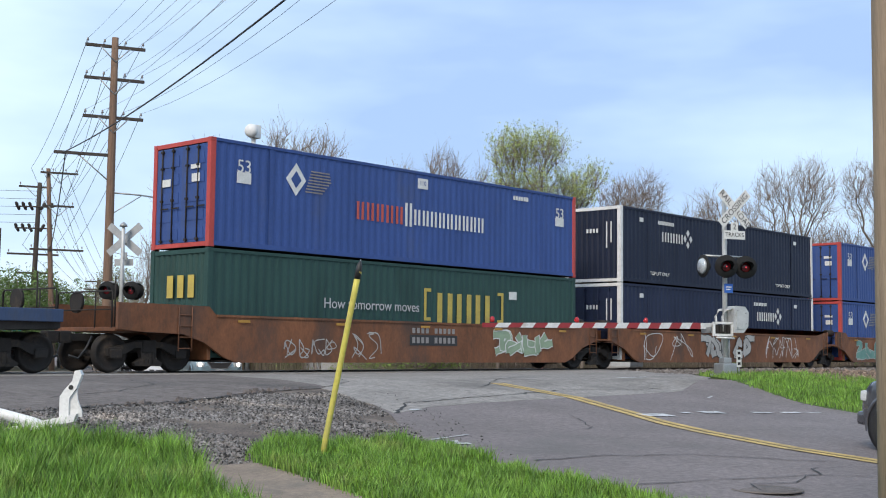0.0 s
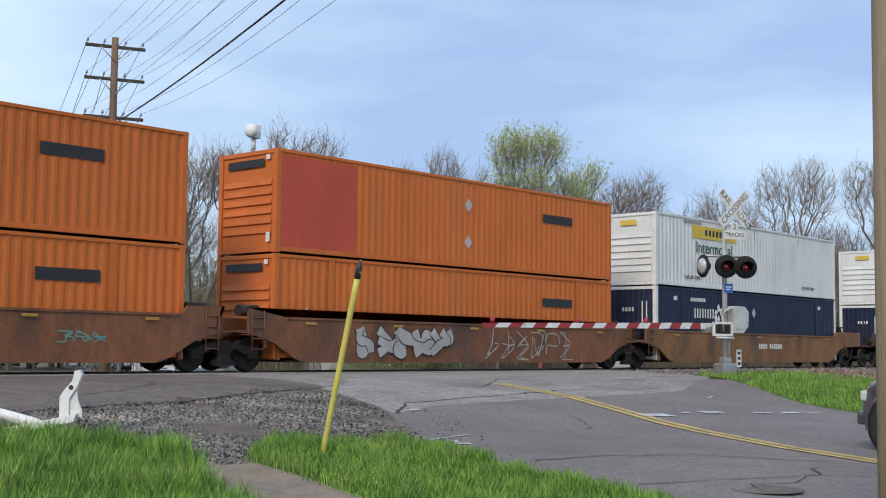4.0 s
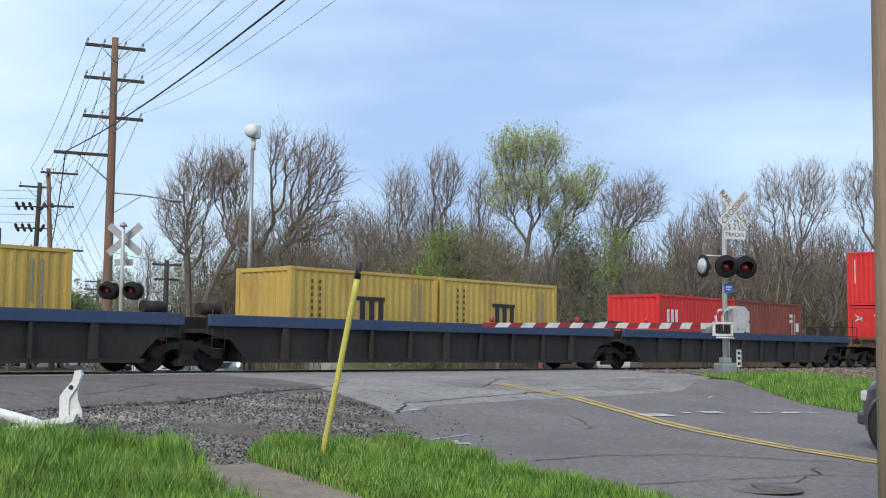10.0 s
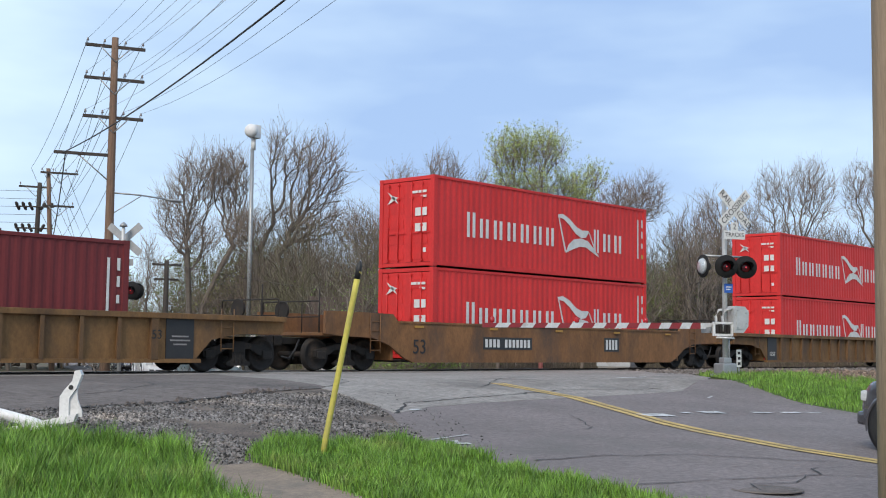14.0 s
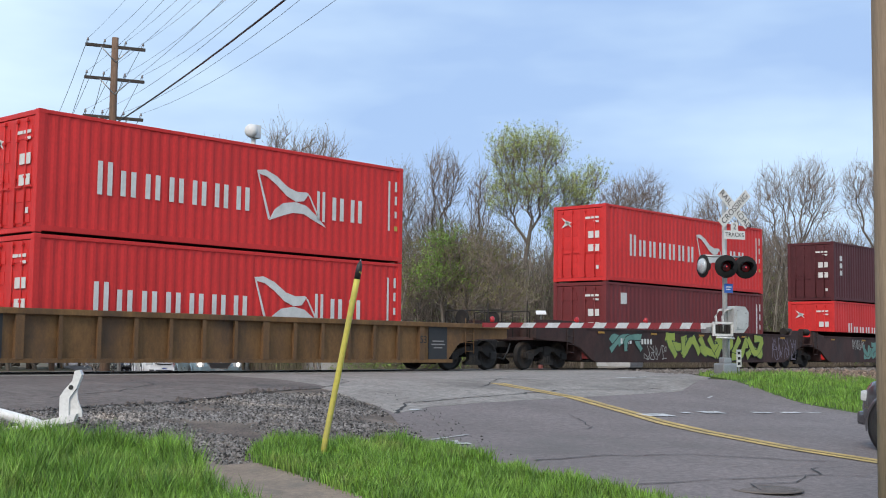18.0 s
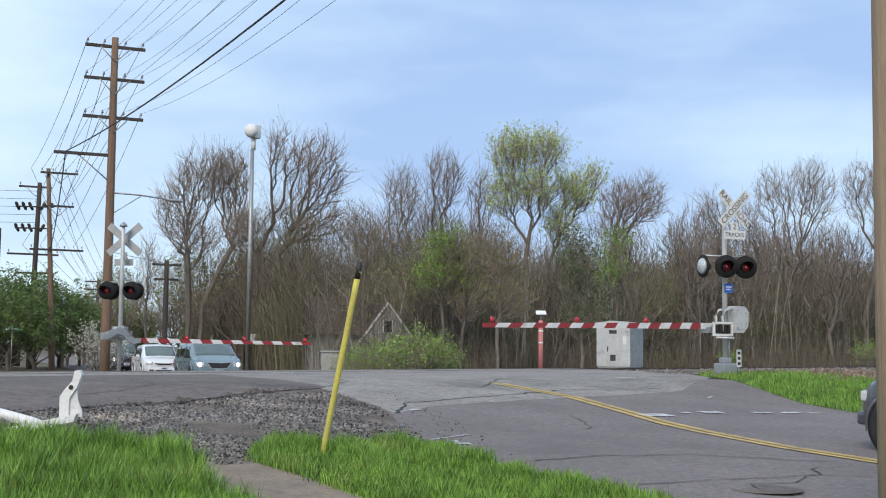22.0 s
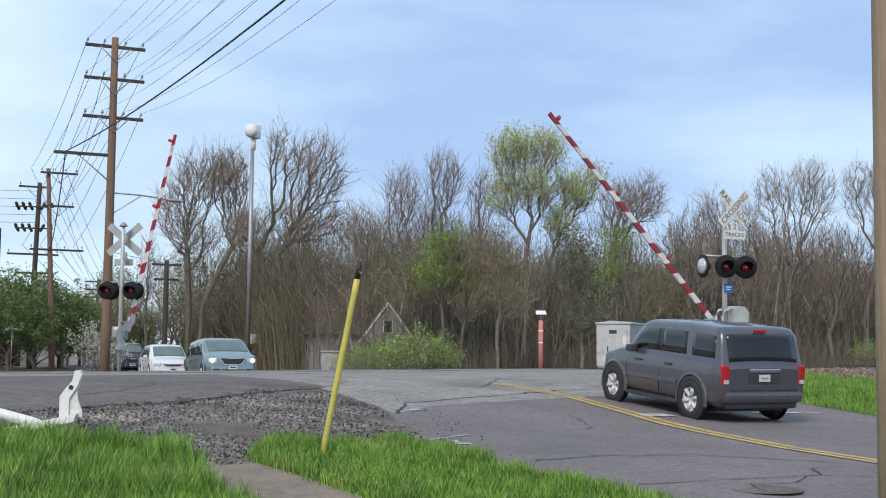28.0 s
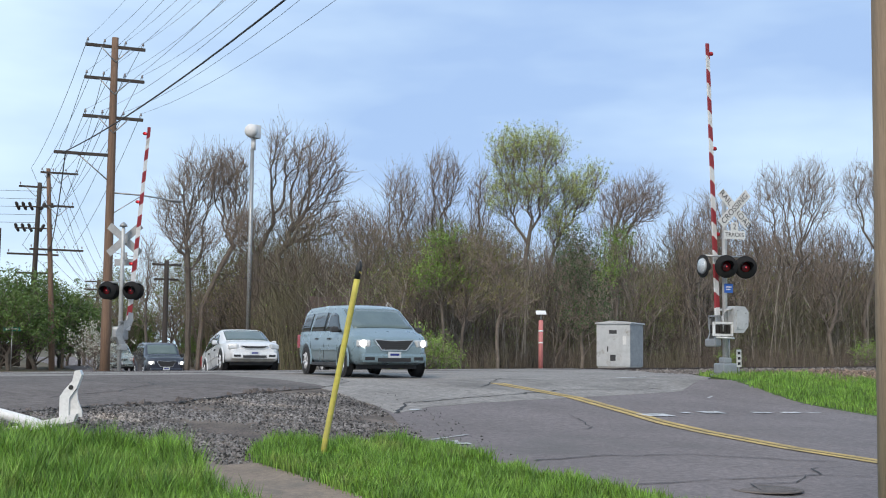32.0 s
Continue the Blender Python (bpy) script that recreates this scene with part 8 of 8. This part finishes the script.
VAN_PAINT = car_paint("pale_blue_car_paint", (0.215, 0.295, 0.325))
WHITE_PAINT = car_paint("white_car_paint", (0.72, 0.73, 0.74), 0.0)
DARK_PAINT = car_paint("dark_blue_car_paint", (0.035, 0.04, 0.058))


def profile(xr, xf, tail, roof, screen, nose, belt, plan_tail=0.86, roof_w=0.80):
    """Side profile, belt line, plan and roof width for a car from tail xr to nose xf."""
    top = [(xr + a, z) for a, z in tail] + roof + screen + [(xf - a, z) for a, z in nose]
    belts = [(xr, tail[0][1] - 0.02), (xr + 0.2, belt), (screen[-1][0] - 0.1, belt), (xf - 0.35, nose[0][1] - 0.07), (xf, nose[-1][1] - 0.03)]
    plan = [(xr, plan_tail), (xr + 0.06, plan_tail + 0.05), (xr + 0.35, 0.99), (0, 1.0), (xf - 0.75, 0.985), (xf - 0.35, 0.94), (xf - 0.1, 0.83), (xf, 0.70)]
    wide = [(xr, roof_w), (roof[-1][0], roof_w), (screen[-1][0], 0.87), (xf - 0.3, 0.86), (xf, 0.66)]
    return top, belts, plan, wide


SUV_SHAPE = profile(-2.3075, 2.1675, [(0, 1.0), (0.04, 1.13), (0.11, 1.45), (0.19, 1.74), (0.30, 1.81)], [(-0.9, 1.845), (0.3, 1.82)], [(0.52, 1.75), (1.16, 1.21), (1.28, 1.165)], [(0.42, 1.09), (0.12, 1.04), (0.03, 0.94), (0, 0.80)], 1.16, 0.92, 0.875)
suv, suv_wheels = vehicle("suv", "slate grey sport utility car with tinted rear windows", "car", SUV_PAINT, 4.85, 1.99, 1.83, 2.775, 0.375, 1.13, 1.13, SUV_SHAPE,
                          [((-2.06, -1.34), (-2.0, -1.30)), ((-1.16, -0.34), (-1.1, -0.30)), ((-0.22, 0.98), (-0.20, 0.40))], (1.12, 0.56), (-2.262, -2.13), front=0.78, rear=0.92, seams=(-1.2, -0.28, 0.92))
VAN_SHAPE = profile(-2.55, 2.43, [(0, 0.95), (0.05, 1.08), (0.18, 1.45), (0.32, 1.66), (0.6, 1.73)], [(-0.6, 1.755), (0.4, 1.73)], [(0.72, 1.66), (1.74, 1.13), (1.86, 1.09)], [(0.38, 1.01), (0.16, 0.92), (0.04, 0.80), (0, 0.70)], 1.03)
van, van_wheels = vehicle("minivan", "pale blue minivan with lit headlights", "minivan", VAN_PAINT, 5.14, 1.95, 1.75, 3.08, 0.345, 1.05, 1.08, VAN_SHAPE,
                          [((-2.25, -1.35), (-2.1, -1.3)), ((-1.25, -0.05), (-1.2, -0.05)), ((0.05, 1.45), (0.05, 0.62))], (1.68, 0.78), (-2.48, -2.26), lamps_on=True, front=0.89, rear=1.01, grille_h=0.22, seams=(-1.2, 0.0, 1.4), lamp_drop=0.29)
WHITE_SHAPE = profile(-2.485, 2.435, [(0, 0.95), (0.06, 1.06), (0.35, 1.42), (0.62, 1.59), (0.95, 1.66)], [(-0.3, 1.70), (0.15, 1.69)], [(0.45, 1.62), (1.40, 1.11), (1.54, 1.07)], [(0.40, 0.99), (0.18, 0.90), (0.05, 0.78), (0, 0.66)], 1.02, 0.84, 0.76)
white_car, white_wheels = vehicle("crossover", "white crossover car waiting behind the minivan", "car", WHITE_PAINT, 5.07, 1.94, 1.70, 2.87, 0.375, 1.05, 1.05, WHITE_SHAPE,
                                  [((-1.75, -0.35), (-1.45, -0.3)), ((-0.25, 1.12), (-0.22, 0.36))], (1.35, 0.5), (-2.3, -1.95), front=1.0, grille_h=0.09, seams=(-0.3, 1.1), lamp_drop=0.28)
DARK_SHAPE = profile(-2.5, 2.4, [(0, 1.0), (0.05, 1.12), (0.15, 1.45), (0.27, 1.68), (0.42, 1.76)], [(-0.7, 1.80), (0.35, 1.78)], [(0.6, 1.71), (1.25, 1.19), (1.38, 1.15)], [(0.35, 1.10), (0.12, 1.06), (0.04, 0.98), (0, 0.86)], 1.1)
dark_car, dark_wheels = vehicle("dark_suv", "dark blue sport utility car at the end of the queue", "car", DARK_PAINT, 4.9, 1.9, 1.8, 2.9, 0.37, 1.1, 1.12, DARK_SHAPE,
                                [((-2.15, -1.35), (-2.05, -1.3)), ((-1.25, -0.2), (-1.2, -0.2)), ((-0.1, 1.02), (-0.1, 0.42))], (1.2, 0.64), (-2.43, -2.22), lamps_on=True, front=0.95, grille_h=0.26)
PALE_PAINT = car_paint("pale_green_car_paint", (0.33, 0.40, 0.40))
pale_car, pale_wheels = vehicle("pale_car", "pale green-grey car far back in the queue", "car", PALE_PAINT, 5.07, 1.94, 1.70, 2.87, 0.375, 1.05, 1.05, WHITE_SHAPE,
                                [((-1.75, -0.35), (-1.45, -0.3)), ((-0.25, 1.12), (-0.22, 0.36))], (1.35, 0.5), (-2.3, -1.95), front=1.0, grille_h=0.09, lamp_drop=0.28)


def bend(points):
    """A smooth way through corner points, with the distance along it."""
    p = [Vector((*q, 0)) for q in points]
    for _ in range(4):
        q = [p[0]]
        for a, b in zip(p, p[1:]):
            q += [a * 0.75 + b * 0.25, a * 0.25 + b * 0.75]
        p = q[:1] + q[1:] + [p[-1]]
    d = [0.0]
    for a, b in zip(p, p[1:]):
        d.append(d[-1] + (b - a).length)
    return p, d


def along(way, s):
    p, d = way
    for a, b, da, db in zip(p, p[1:], d, d[1:]):
        if s <= db and db > da:
            f = (s - da) / (db - da)
            return a + (b - a) * f
    return p[-1]


def lie(way, s, base):
    """Pose of a car whose axles' middle is at s on its way, wheels on the slope."""
    f, r = along(way, s + base / 2), along(way, s - base / 2)
    zf, zr = slope(f.x, f.y) + 0.03, slope(r.x, r.y) + 0.03
    m = (f + r) / 2
    yaw = math.degrees(math.atan2(f.y - r.y, f.x - r.x))
    return pose(m.x, m.y, (zf + zr) / 2, 0, 0, yaw) @ pose(0, 0, 0, 0, -math.degrees(math.atan2(zf - zr, base)), 0)


def swing(rows, t):
    """Extra turn and shift of a car that corners, between timed rows."""
    ts = [q[0] for q in rows]
    return [float(np.interp(t, ts, [q[k] for q in rows])) for k in (1, 2, 3)]


def eased(stops, t):
    """Distance at t between timed stops, with a steady change of speed."""
    ts, ss = [q[0] for q in stops], [q[1] for q in stops]
    if t <= ts[0]:
        return ss[0]
    for i in range(len(ts) - 1):
        if t <= ts[i + 1]:
            h = ts[i + 1] - ts[i]
            m0 = 0 if i == 0 else (ss[i + 1] - ss[i - 1]) / (ts[i + 1] - ts[i - 1])
            m1 = (ss[i + 1] - ss[i]) / h if i + 2 >= len(ts) else (ss[i + 2] - ss[i]) / (ts[i + 2] - ts[i])
            u = (t - ts[i]) / h
            return (2 * u ** 3 - 3 * u * u + 1) * ss[i] + (u ** 3 - 2 * u * u + u) * h * m0 + (3 * u * u - 2 * u ** 3) * ss[i + 1] + (u ** 3 - u * u) * h * m1
    return ss[-1]


OUT_WAY = bend([(18.3, 3.5), (19.15, 6.8), (20.4, 9.95), (21.5, 12.25), (22.65, 14.5), (23.75, 16.5), (25.15, 19.3), (27.2, 23.6), (35.2, 40.3), (60, 92)])
IN_WAY = bend([(58.2, 98), (31.35, 42.5), (21.0, 21.6), (18.6, 16.0), (14, 5)])
CORNERING = [(0, 0, 0, 0), (26, 0, 0, 0), (27.5, 3, 0.05, -0.06), (28.2, 3, 0.05, -0.06), (29.2, 1.5, 0.03, -0.03), (30.2, 0, 0, 0), (32, 0, 0, 0)]
DRIVES = [
    (suv, suv_wheels, OUT_WAY, 2.775, 0.375, [(0, 2.46), (22.4, 2.46), (23, 2.62), (24, 2.77), (24.5, 2.87), (25, 3.0), (25.5, 3.35), (26.4, 4.9), (27.5, 8.1), (28, 10.4), (28.5, 12.85), (29, 15.2), (29.5, 17.45), (30, 20.0), (30.5, 22.8), (31, 25.9), (31.5, 29.1), (32, 32.5)]),
    (van, van_wheels, IN_WAY, 3.08, 0.345, [(0, 64.15), (26, 64.15), (27, 64.7), (27.5, 65.4), (28, 66.6), (29, 69.5), (29.5, 71.4), (30, 73.5), (30.5, 75.9), (31, 78.7), (31.5, 81.4), (32, 84.3)]),
    (white_car, white_wheels, IN_WAY, 2.87, 0.375, [(0, 50.75), (26.3, 50.75), (27, 51.2), (27.5, 52.0), (28, 53.3), (29, 56.4), (30, 60.4), (31, 65.0), (32, 70.2)]),
    (dark_car, dark_wheels, IN_WAY, 2.9, 0.37, [(0, 37.0), (26.5, 37.0), (27.5, 38.3), (28, 39.4), (29, 42.3), (30, 44.6), (31, 47.9), (32, 51.4)]),
    (pale_car, pale_wheels, IN_WAY, 2.87, 0.375, [(0, 31.3), (28.6, 31.3), (30, 31.6), (31, 32.4), (32, 33.8)]),
]


# ---- grass, gravel, ballast and the marks on the road ----
def inside(poly, x, y):
    c = False
    for (x0, y0), (x1, y1) in zip(poly, poly[1:] + poly[:1]):
        if (y0 > y) != (y1 > y) and x < (x1 - x0) * (y - y0) / (y1 - y0) + x0:
            c = not c
    return c


def grass(name, poly, density, height, seed, label, width=0.006):
    r = random.Random(seed)
    x0, x1 = min(p[0] for p in poly), max(p[0] for p in poly)
    y0, y1 = min(p[1] for p in poly), max(p[1] for p in poly)
    v, f = [], []
    for _ in range(int((x1 - x0) * (y1 - y0) * density)):
        x, y = r.uniform(x0, x1), r.uniform(y0, y1)
        if not inside(poly, x + r.gauss(0, 0.06), y + r.gauss(0, 0.06)):
            continue
        clump = 0.45 + 0.75 * (noise.noise((x * 1.7, y * 1.7, seed)) + 0.42) + 0.55 * noise.noise((x * 5, y * 5, seed))
        if clump < 0.35 and r.random() < 0.6:
            continue
        h = height * max(0.2, clump) * r.uniform(0.5, 1.25)
        z = slope(x, y) + 0.01
        a = r.uniform(0, 6.283)
        dx, dy = math.cos(a) * width, math.sin(a) * width
        b = r.uniform(0, 6.283)
        lx, ly = math.cos(b) * h * r.uniform(0.1, 0.5), math.sin(b) * h * r.uniform(0.1, 0.5)
        i = len(v)
        v += [(x - dx, y - dy, z), (x + dx, y + dy, z), (x + dx * 0.8 + lx * 0.35, y + dy * 0.8 + ly * 0.35, z + h * 0.6), (x - dx * 0.8 + lx * 0.35, y - dy * 0.8 + ly * 0.35, z + h * 0.6), (x + lx, y + ly, z + h)]
        f += [(i, i + 1, i + 2, i + 3), (i + 3, i + 2, i + 4)]
    tagged(new(name, soup(v, f, name, BLADE)), label, "grass", kind="stuff")


LAWN_A = [(4.2, 13.5), (6.96, 13.3), (7.72, 13.3), (8.26, 12.95), (8.46, 12.05), (7.95, 10.9), (7.25, 9.7), (7.0, 9.1), (5.6, 6.0), (4.0, 8.0)]
LAWN_B = [(8.95, 10.75), (9.15, 11.25), (9.75, 11.95), (10.25, 12.2), (11.25, 11.75), (11.85, 11.2), (12.05, 10.6), (11.4, 9.6), (11.0, 8.5), (10.5, 6.8), (10.1, 4.5), (7.6, 6.0), (8.3, 8.6), (8.75, 10.0)]
LAWN_C = [(25.7, 10.3), (26.3, 11.8), (26.6, 12.9), (28.9, 15.9), (31.8, 18.7), (33.6, 18.8), (34.2, 16), (33, 12), (28, 6.5)]
grass("tall_grass", LAWN_A, 4200, 0.30, 3, "bright green tall spring grass beside the sidewalk")
grass("short_grass", LAWN_B, 3800, 0.19, 4, "bright green grass between sidewalk and road")
grass("verge_grass", LAWN_C, 520, 0.17, 5, "bright green grass verge by the rails", 0.01)


def pebble(r, size):
    """A rough stone of six corners."""
    pts = []
    for a in ((1, 0, 0), (0, 1, 0), (-1, 0, 0), (0, -1, 0), (0, 0, 0.8), (0, 0, -0.8)):
        pts.append((Vector(a) + Vector((r.uniform(-0.35, 0.35), r.uniform(-0.35, 0.35), r.uniform(-0.25, 0.25)))) * size * 0.55)
    q = Euler((r.uniform(0, 6), r.uniform(0, 6), r.uniform(0, 6))).to_matrix()
    return [q @ p for p in pts]


def stones(name, poly, count, lo, hi, seed, mat, label, heap=0.0):
    r = random.Random(seed)
    x0, x1 = min(p[0] for p in poly), max(p[0] for p in poly)
    y0, y1 = min(p[1] for p in poly), max(p[1] for p in poly)
    v, f = [], []
    n = 0
    while n < count:
        x, y = r.uniform(x0, x1), r.uniform(y0, y1)
        n += 1
        if not inside(poly, x, y) or noise.noise((x * 0.9, y * 0.9, seed)) < -0.5 + 0.55 * r.random():
            continue
        s = lo + (hi - lo) * r.random() ** 2
        z = slope(x, y) + s * 0.18 + heap
        i = len(v)
        v += [(x + p.x, y + p.y, z + p.z) for p in pebble(r, s)]
        for k in range(4):
            f += [(i + k, i + (k + 1) % 4, i + 4), (i + (k + 1) % 4, i + k, i + 5)]
    tagged(new(name, soup(v, f, name, mat)), label, "gravel", kind="stuff")


HEAP = [(6.6, 13.5), (8.3, 13.2), (8.7, 12.0), (8.6, 11.1), (9.2, 11.2), (10.2, 12.1), (11.4, 11.7), (12.6, 11.6), (13.9, 13.4), (14.9, 15.0), (15.9, 17.1), (14.2, 17.3), (11.4, 16.5), (8.0, 16.1), (4.0, 16.6)]
stones("gravel", HEAP, 95000, 0.012, 0.055, 8, STONE, "grey crushed stone scattered beside the road")
stones("ballast", [(33.5, 21.2), (37.5, 24.4), (37.5, 25.4), (120, 25.4), (120, 21.5), (60, 21.0), (37, 19.2), (34, 19.0)], 26000, 0.05, 0.14, 9, BALLAST, "grey-brown crushed stone ballast along the rails", -0.02)
stones("rubble", [(31.6, 14.2), (34.2, 18.9), (37.2, 19.4), (44, 20.5), (44, 12), (37, 11)], 9000, 0.05, 0.2, 13, RUBBLE, "brown broken stone and dry leaves beside the rails", 0.02)
stones("grit_on_road", [(12.6, 12.0), (14.3, 14.0), (16.0, 16.9), (17.2, 16.6), (15.2, 13.6), (13.6, 11.4), (12.0, 9.4)], 1100, 0.015, 0.04, 10, STONE, "loose grit on the road's edge", 0.012)


def ballast_bed():
    """The raised bed of stone that carries the ties."""
    for x0, x1 in ((37.0, 900.0), (-400.0, 7.0)):
        bm = prism([(22.6, -0.55), (24.9, -0.2), (33.4, -0.2), (36.0, -0.6), (36.0, -0.9), (22.6, -0.9)], x0, x1)
        for vv in bm.verts:
            vv.co.x, vv.co.y = vv.co.y, vv.co.x
        bmesh.ops.recalc_face_normals(bm, faces=bm.faces)
        tagged(part("ballast_bed", bm, BALLAST), "grey-brown ballast bed under the rails", "ballast", kind="structure")


ballast_bed()

CRACK_AND_SHADE = material("tar_crack_and_edge_shade", (0.035, 0.034, 0.034), None, 3, 0.8, 0, 0)


# draws cracks, and also the painted shadow under the apron's edge
def crack(points, width, seed):
    r = random.Random(seed)
    fine = []
    for (x0, y0), (x1, y1) in zip(points, points[1:]):
        n = max(2, int(math.hypot(x1 - x0, y1 - y0) / 0.25))
        fine += [(x0 + (x1 - x0) * k / n + r.gauss(0, 0.035), y0 + (y1 - y0) * k / n + r.gauss(0, 0.035)) for k in range(n)]
    v = []
    for i, (x, y) in enumerate(fine):
        a, b = fine[max(i - 1, 0)], fine[min(i + 1, len(fine) - 1)]
        d = Vector((b[0] - a[0], b[1] - a[1])).normalized()
        w = width * r.uniform(0.3, 1.2)
        for s in (-w, w):
            v.append((x + d.y * s, y - d.x * s, slope(x, y) + 0.0235))
    f = [(2 * i, 2 * i + 1, 2 * i + 3, 2 * i + 2) for i in range(len(fine) - 1)]
    tagged(new("road_crack", soup(v, f, "road_crack", CRACK_AND_SHADE)), "dark crack in the asphalt, or dark line for its edge's shadow", "crack", kind="structure")


crack([(14.6, 14.3), (16.0, 15.4), (18.6, 15.9), (22.5, 16.6), (26.2, 16.2)], 0.03, 1)
crack([(12.2, 9.6), (13.6, 9.5), (15.0, 8.9), (16.4, 7.2)], 0.018, 2)
crack([(11.6, 7.6), (13.0, 7.3), (14.5, 6.9), (15.8, 6.0)], 0.014, 3)
crack([(12.4, 6.4), (12.9, 6.9), (13.6, 6.7), (14.6, 6.9), (15.6, 7.4)], 0.014, 4)
crack([(16.3, 18.0), (18.0, 19.0), (19.5, 21.5)], 0.02, 5)
crack([(10.0, 17.4), (11.6, 17.9), (13.2, 19.2), (14.0, 21.5)], 0.02, 6)
# these two are no cracks: the broken edge's shadow laid as dark lines
crack([(8.0, 16.0), (8.6, 15.85), (10.0, 16.25), (11.6, 16.32), (13.0, 16.9), (14.4, 17.42), (15.6, 17.75)], 0.045, 9)
crack([(9.4, 16.1), (10.6, 16.3), (12.4, 16.65), (14.2, 17.3)], 0.03, 10)
crack([(18.2, 13.4), (17.0, 12.0), (15.6, 11.6)], 0.012, 7)
crack([(20.5, 17.4), (23.5, 19.3), (27.2, 20.6)], 0.02, 8)


def daub(x, y, length, width, turn, seed):
    """Worn white paint on the asphalt."""
    r = random.Random(seed)
    c, s = math.cos(radians(turn)), math.sin(radians(turn))
    v, n = [], 9
    for k in range(n):
        u = (k / (n - 1) - 0.5) * length
        for q in (-1, 1):
            w = q * width * r.uniform(0.3, 0.6)
            px, py = x + u * c - w * s, y + u * s + w * c
            v.append((px, py, slope(px, py) + 0.025))
    f = [(2 * k, 2 * k + 1, 2 * k + 3, 2 * k + 2) for k in range(n - 1)]
    tagged(new("white_paint_mark", soup(v, f, "white_paint_mark", WHITE_LINE)), "worn white paint mark on the asphalt", "road marking", kind="structure")


for k, (x, y, ln, wd, tn) in enumerate(((20.15, 12.75, 0.7, 0.4, -14), (22.1, 12.65, 0.6, 0.36, -14), (21.3, 12.8, 0.25, 0.2, -14), (23.5, 12.3, 0.55, 0.2, -14), (24.4, 12.1, 0.6, 0.2, -14), (25.1, 11.9, 0.4, 0.16, -14),
                                       (13.35, 11.95, 1.1, 0.05, 12), (12.75, 11.35, 0.5, 0.22, -25), (12.95, 11.5, 0.3, 0.1, 40), (15.4, 14.6, 0.3, 0.16, 20), (27.6, 18.2, 1.2, 0.2, -8), (25.4, 14.6, 0.5, 0.06, 20))):
    daub(x, y, ln, wd, tn, k)

hatch = thing("manhole_cover", pose(12.68, 6.6, slope(12.68, 6.6) + 0.014, 0, 0, 0), "round dark iron manhole cover in the road", "manhole cover")
part("ring", lathe([(0.30, 0.0), (0.42, 0.0), (0.42, 0.010), (0.36, 0.012), (0.34, 0.006)], 32, "z", True), ASPHALT_DARK, hatch)
part("lid", lathe([(0.335, -0.01), (0.335, 0.006), (0.25, 0.008), (0.02, 0.008)], 32), ASPHALT_DARK, hatch)

# crumbled lumps of asphalt along the broken edge of the apron
stones("asphalt_lumps", [(8.3, 15.8), (10.0, 16.15), (11.6, 16.25), (14.4, 17.35), (16.3, 17.9), (16.3, 18.1), (14.3, 17.65), (11.5, 16.55), (8.2, 16.15)], 1500, 0.02, 0.13, 12, ASPHALT_DARK, "dark crumbled lumps along the broken asphalt edge")


def motions():
    for ob in ON_TRAIN:
        m = ob.matrix_basis.copy()
        walk(ob, [(t, Matrix.Translation((-travel(t), 0, 0)) @ m) for t in TRAIN_TIMES])
    walk(near_gate, [(t, arm_pose(*NEAR_GATE, a)) for t, a in
                     ((0, -1), (23.6, -1), (24.1, -0.8), (24.5, 4.3), (25, 9.8), (25.5, 15), (26.5, 25.5), (27.5, 35.3), (28, 41), (28.5, 45.7), (29, 50.6),
                      (29.5, 56), (30, 62.2), (30.5, 67.8), (31, 73.8), (31.5, 79.8), (32, 87.5))])
    walk(far_gate, [(t, arm_pose(*FAR_GATE, a)) for t, a in
                    ((0, -0.3), (23.6, -0.3), (24.1, 0.2), (24.5, 5.4), (25, 15.9), (25.5, 26.6), (26.5, 48), (27.5, 68), (28, 78), (28.6, 84.5), (29, 85.6), (32, 85.7))])
    times = [0.0, 22.0] + [22.4 + 0.1 * k for k in range(97)]
    for car, wheels, way, base, r, stops in DRIVES:
        if car is suv:
            turns = [swing(CORNERING, t) for t in times]
            walk(car, [(t, pose(dx, dy, 0) @ lie(way, eased(stops, t), base) @ pose(0, 0, 0, 0, 0, a)) for t, (a, dx, dy) in zip(times, turns)])
        else:
            walk(car, [(t, lie(way, eased(stops, t), base)) for t in times])
        for w in wheels:
            at = w.matrix_basis.translation.copy()
            start = eased(stops, 0)
            walk(w, [(t, Matrix.Translation(at) @ Matrix.Rotation((eased(stops, t) - start) / r, 4, "Y")) for t in times])


motions()
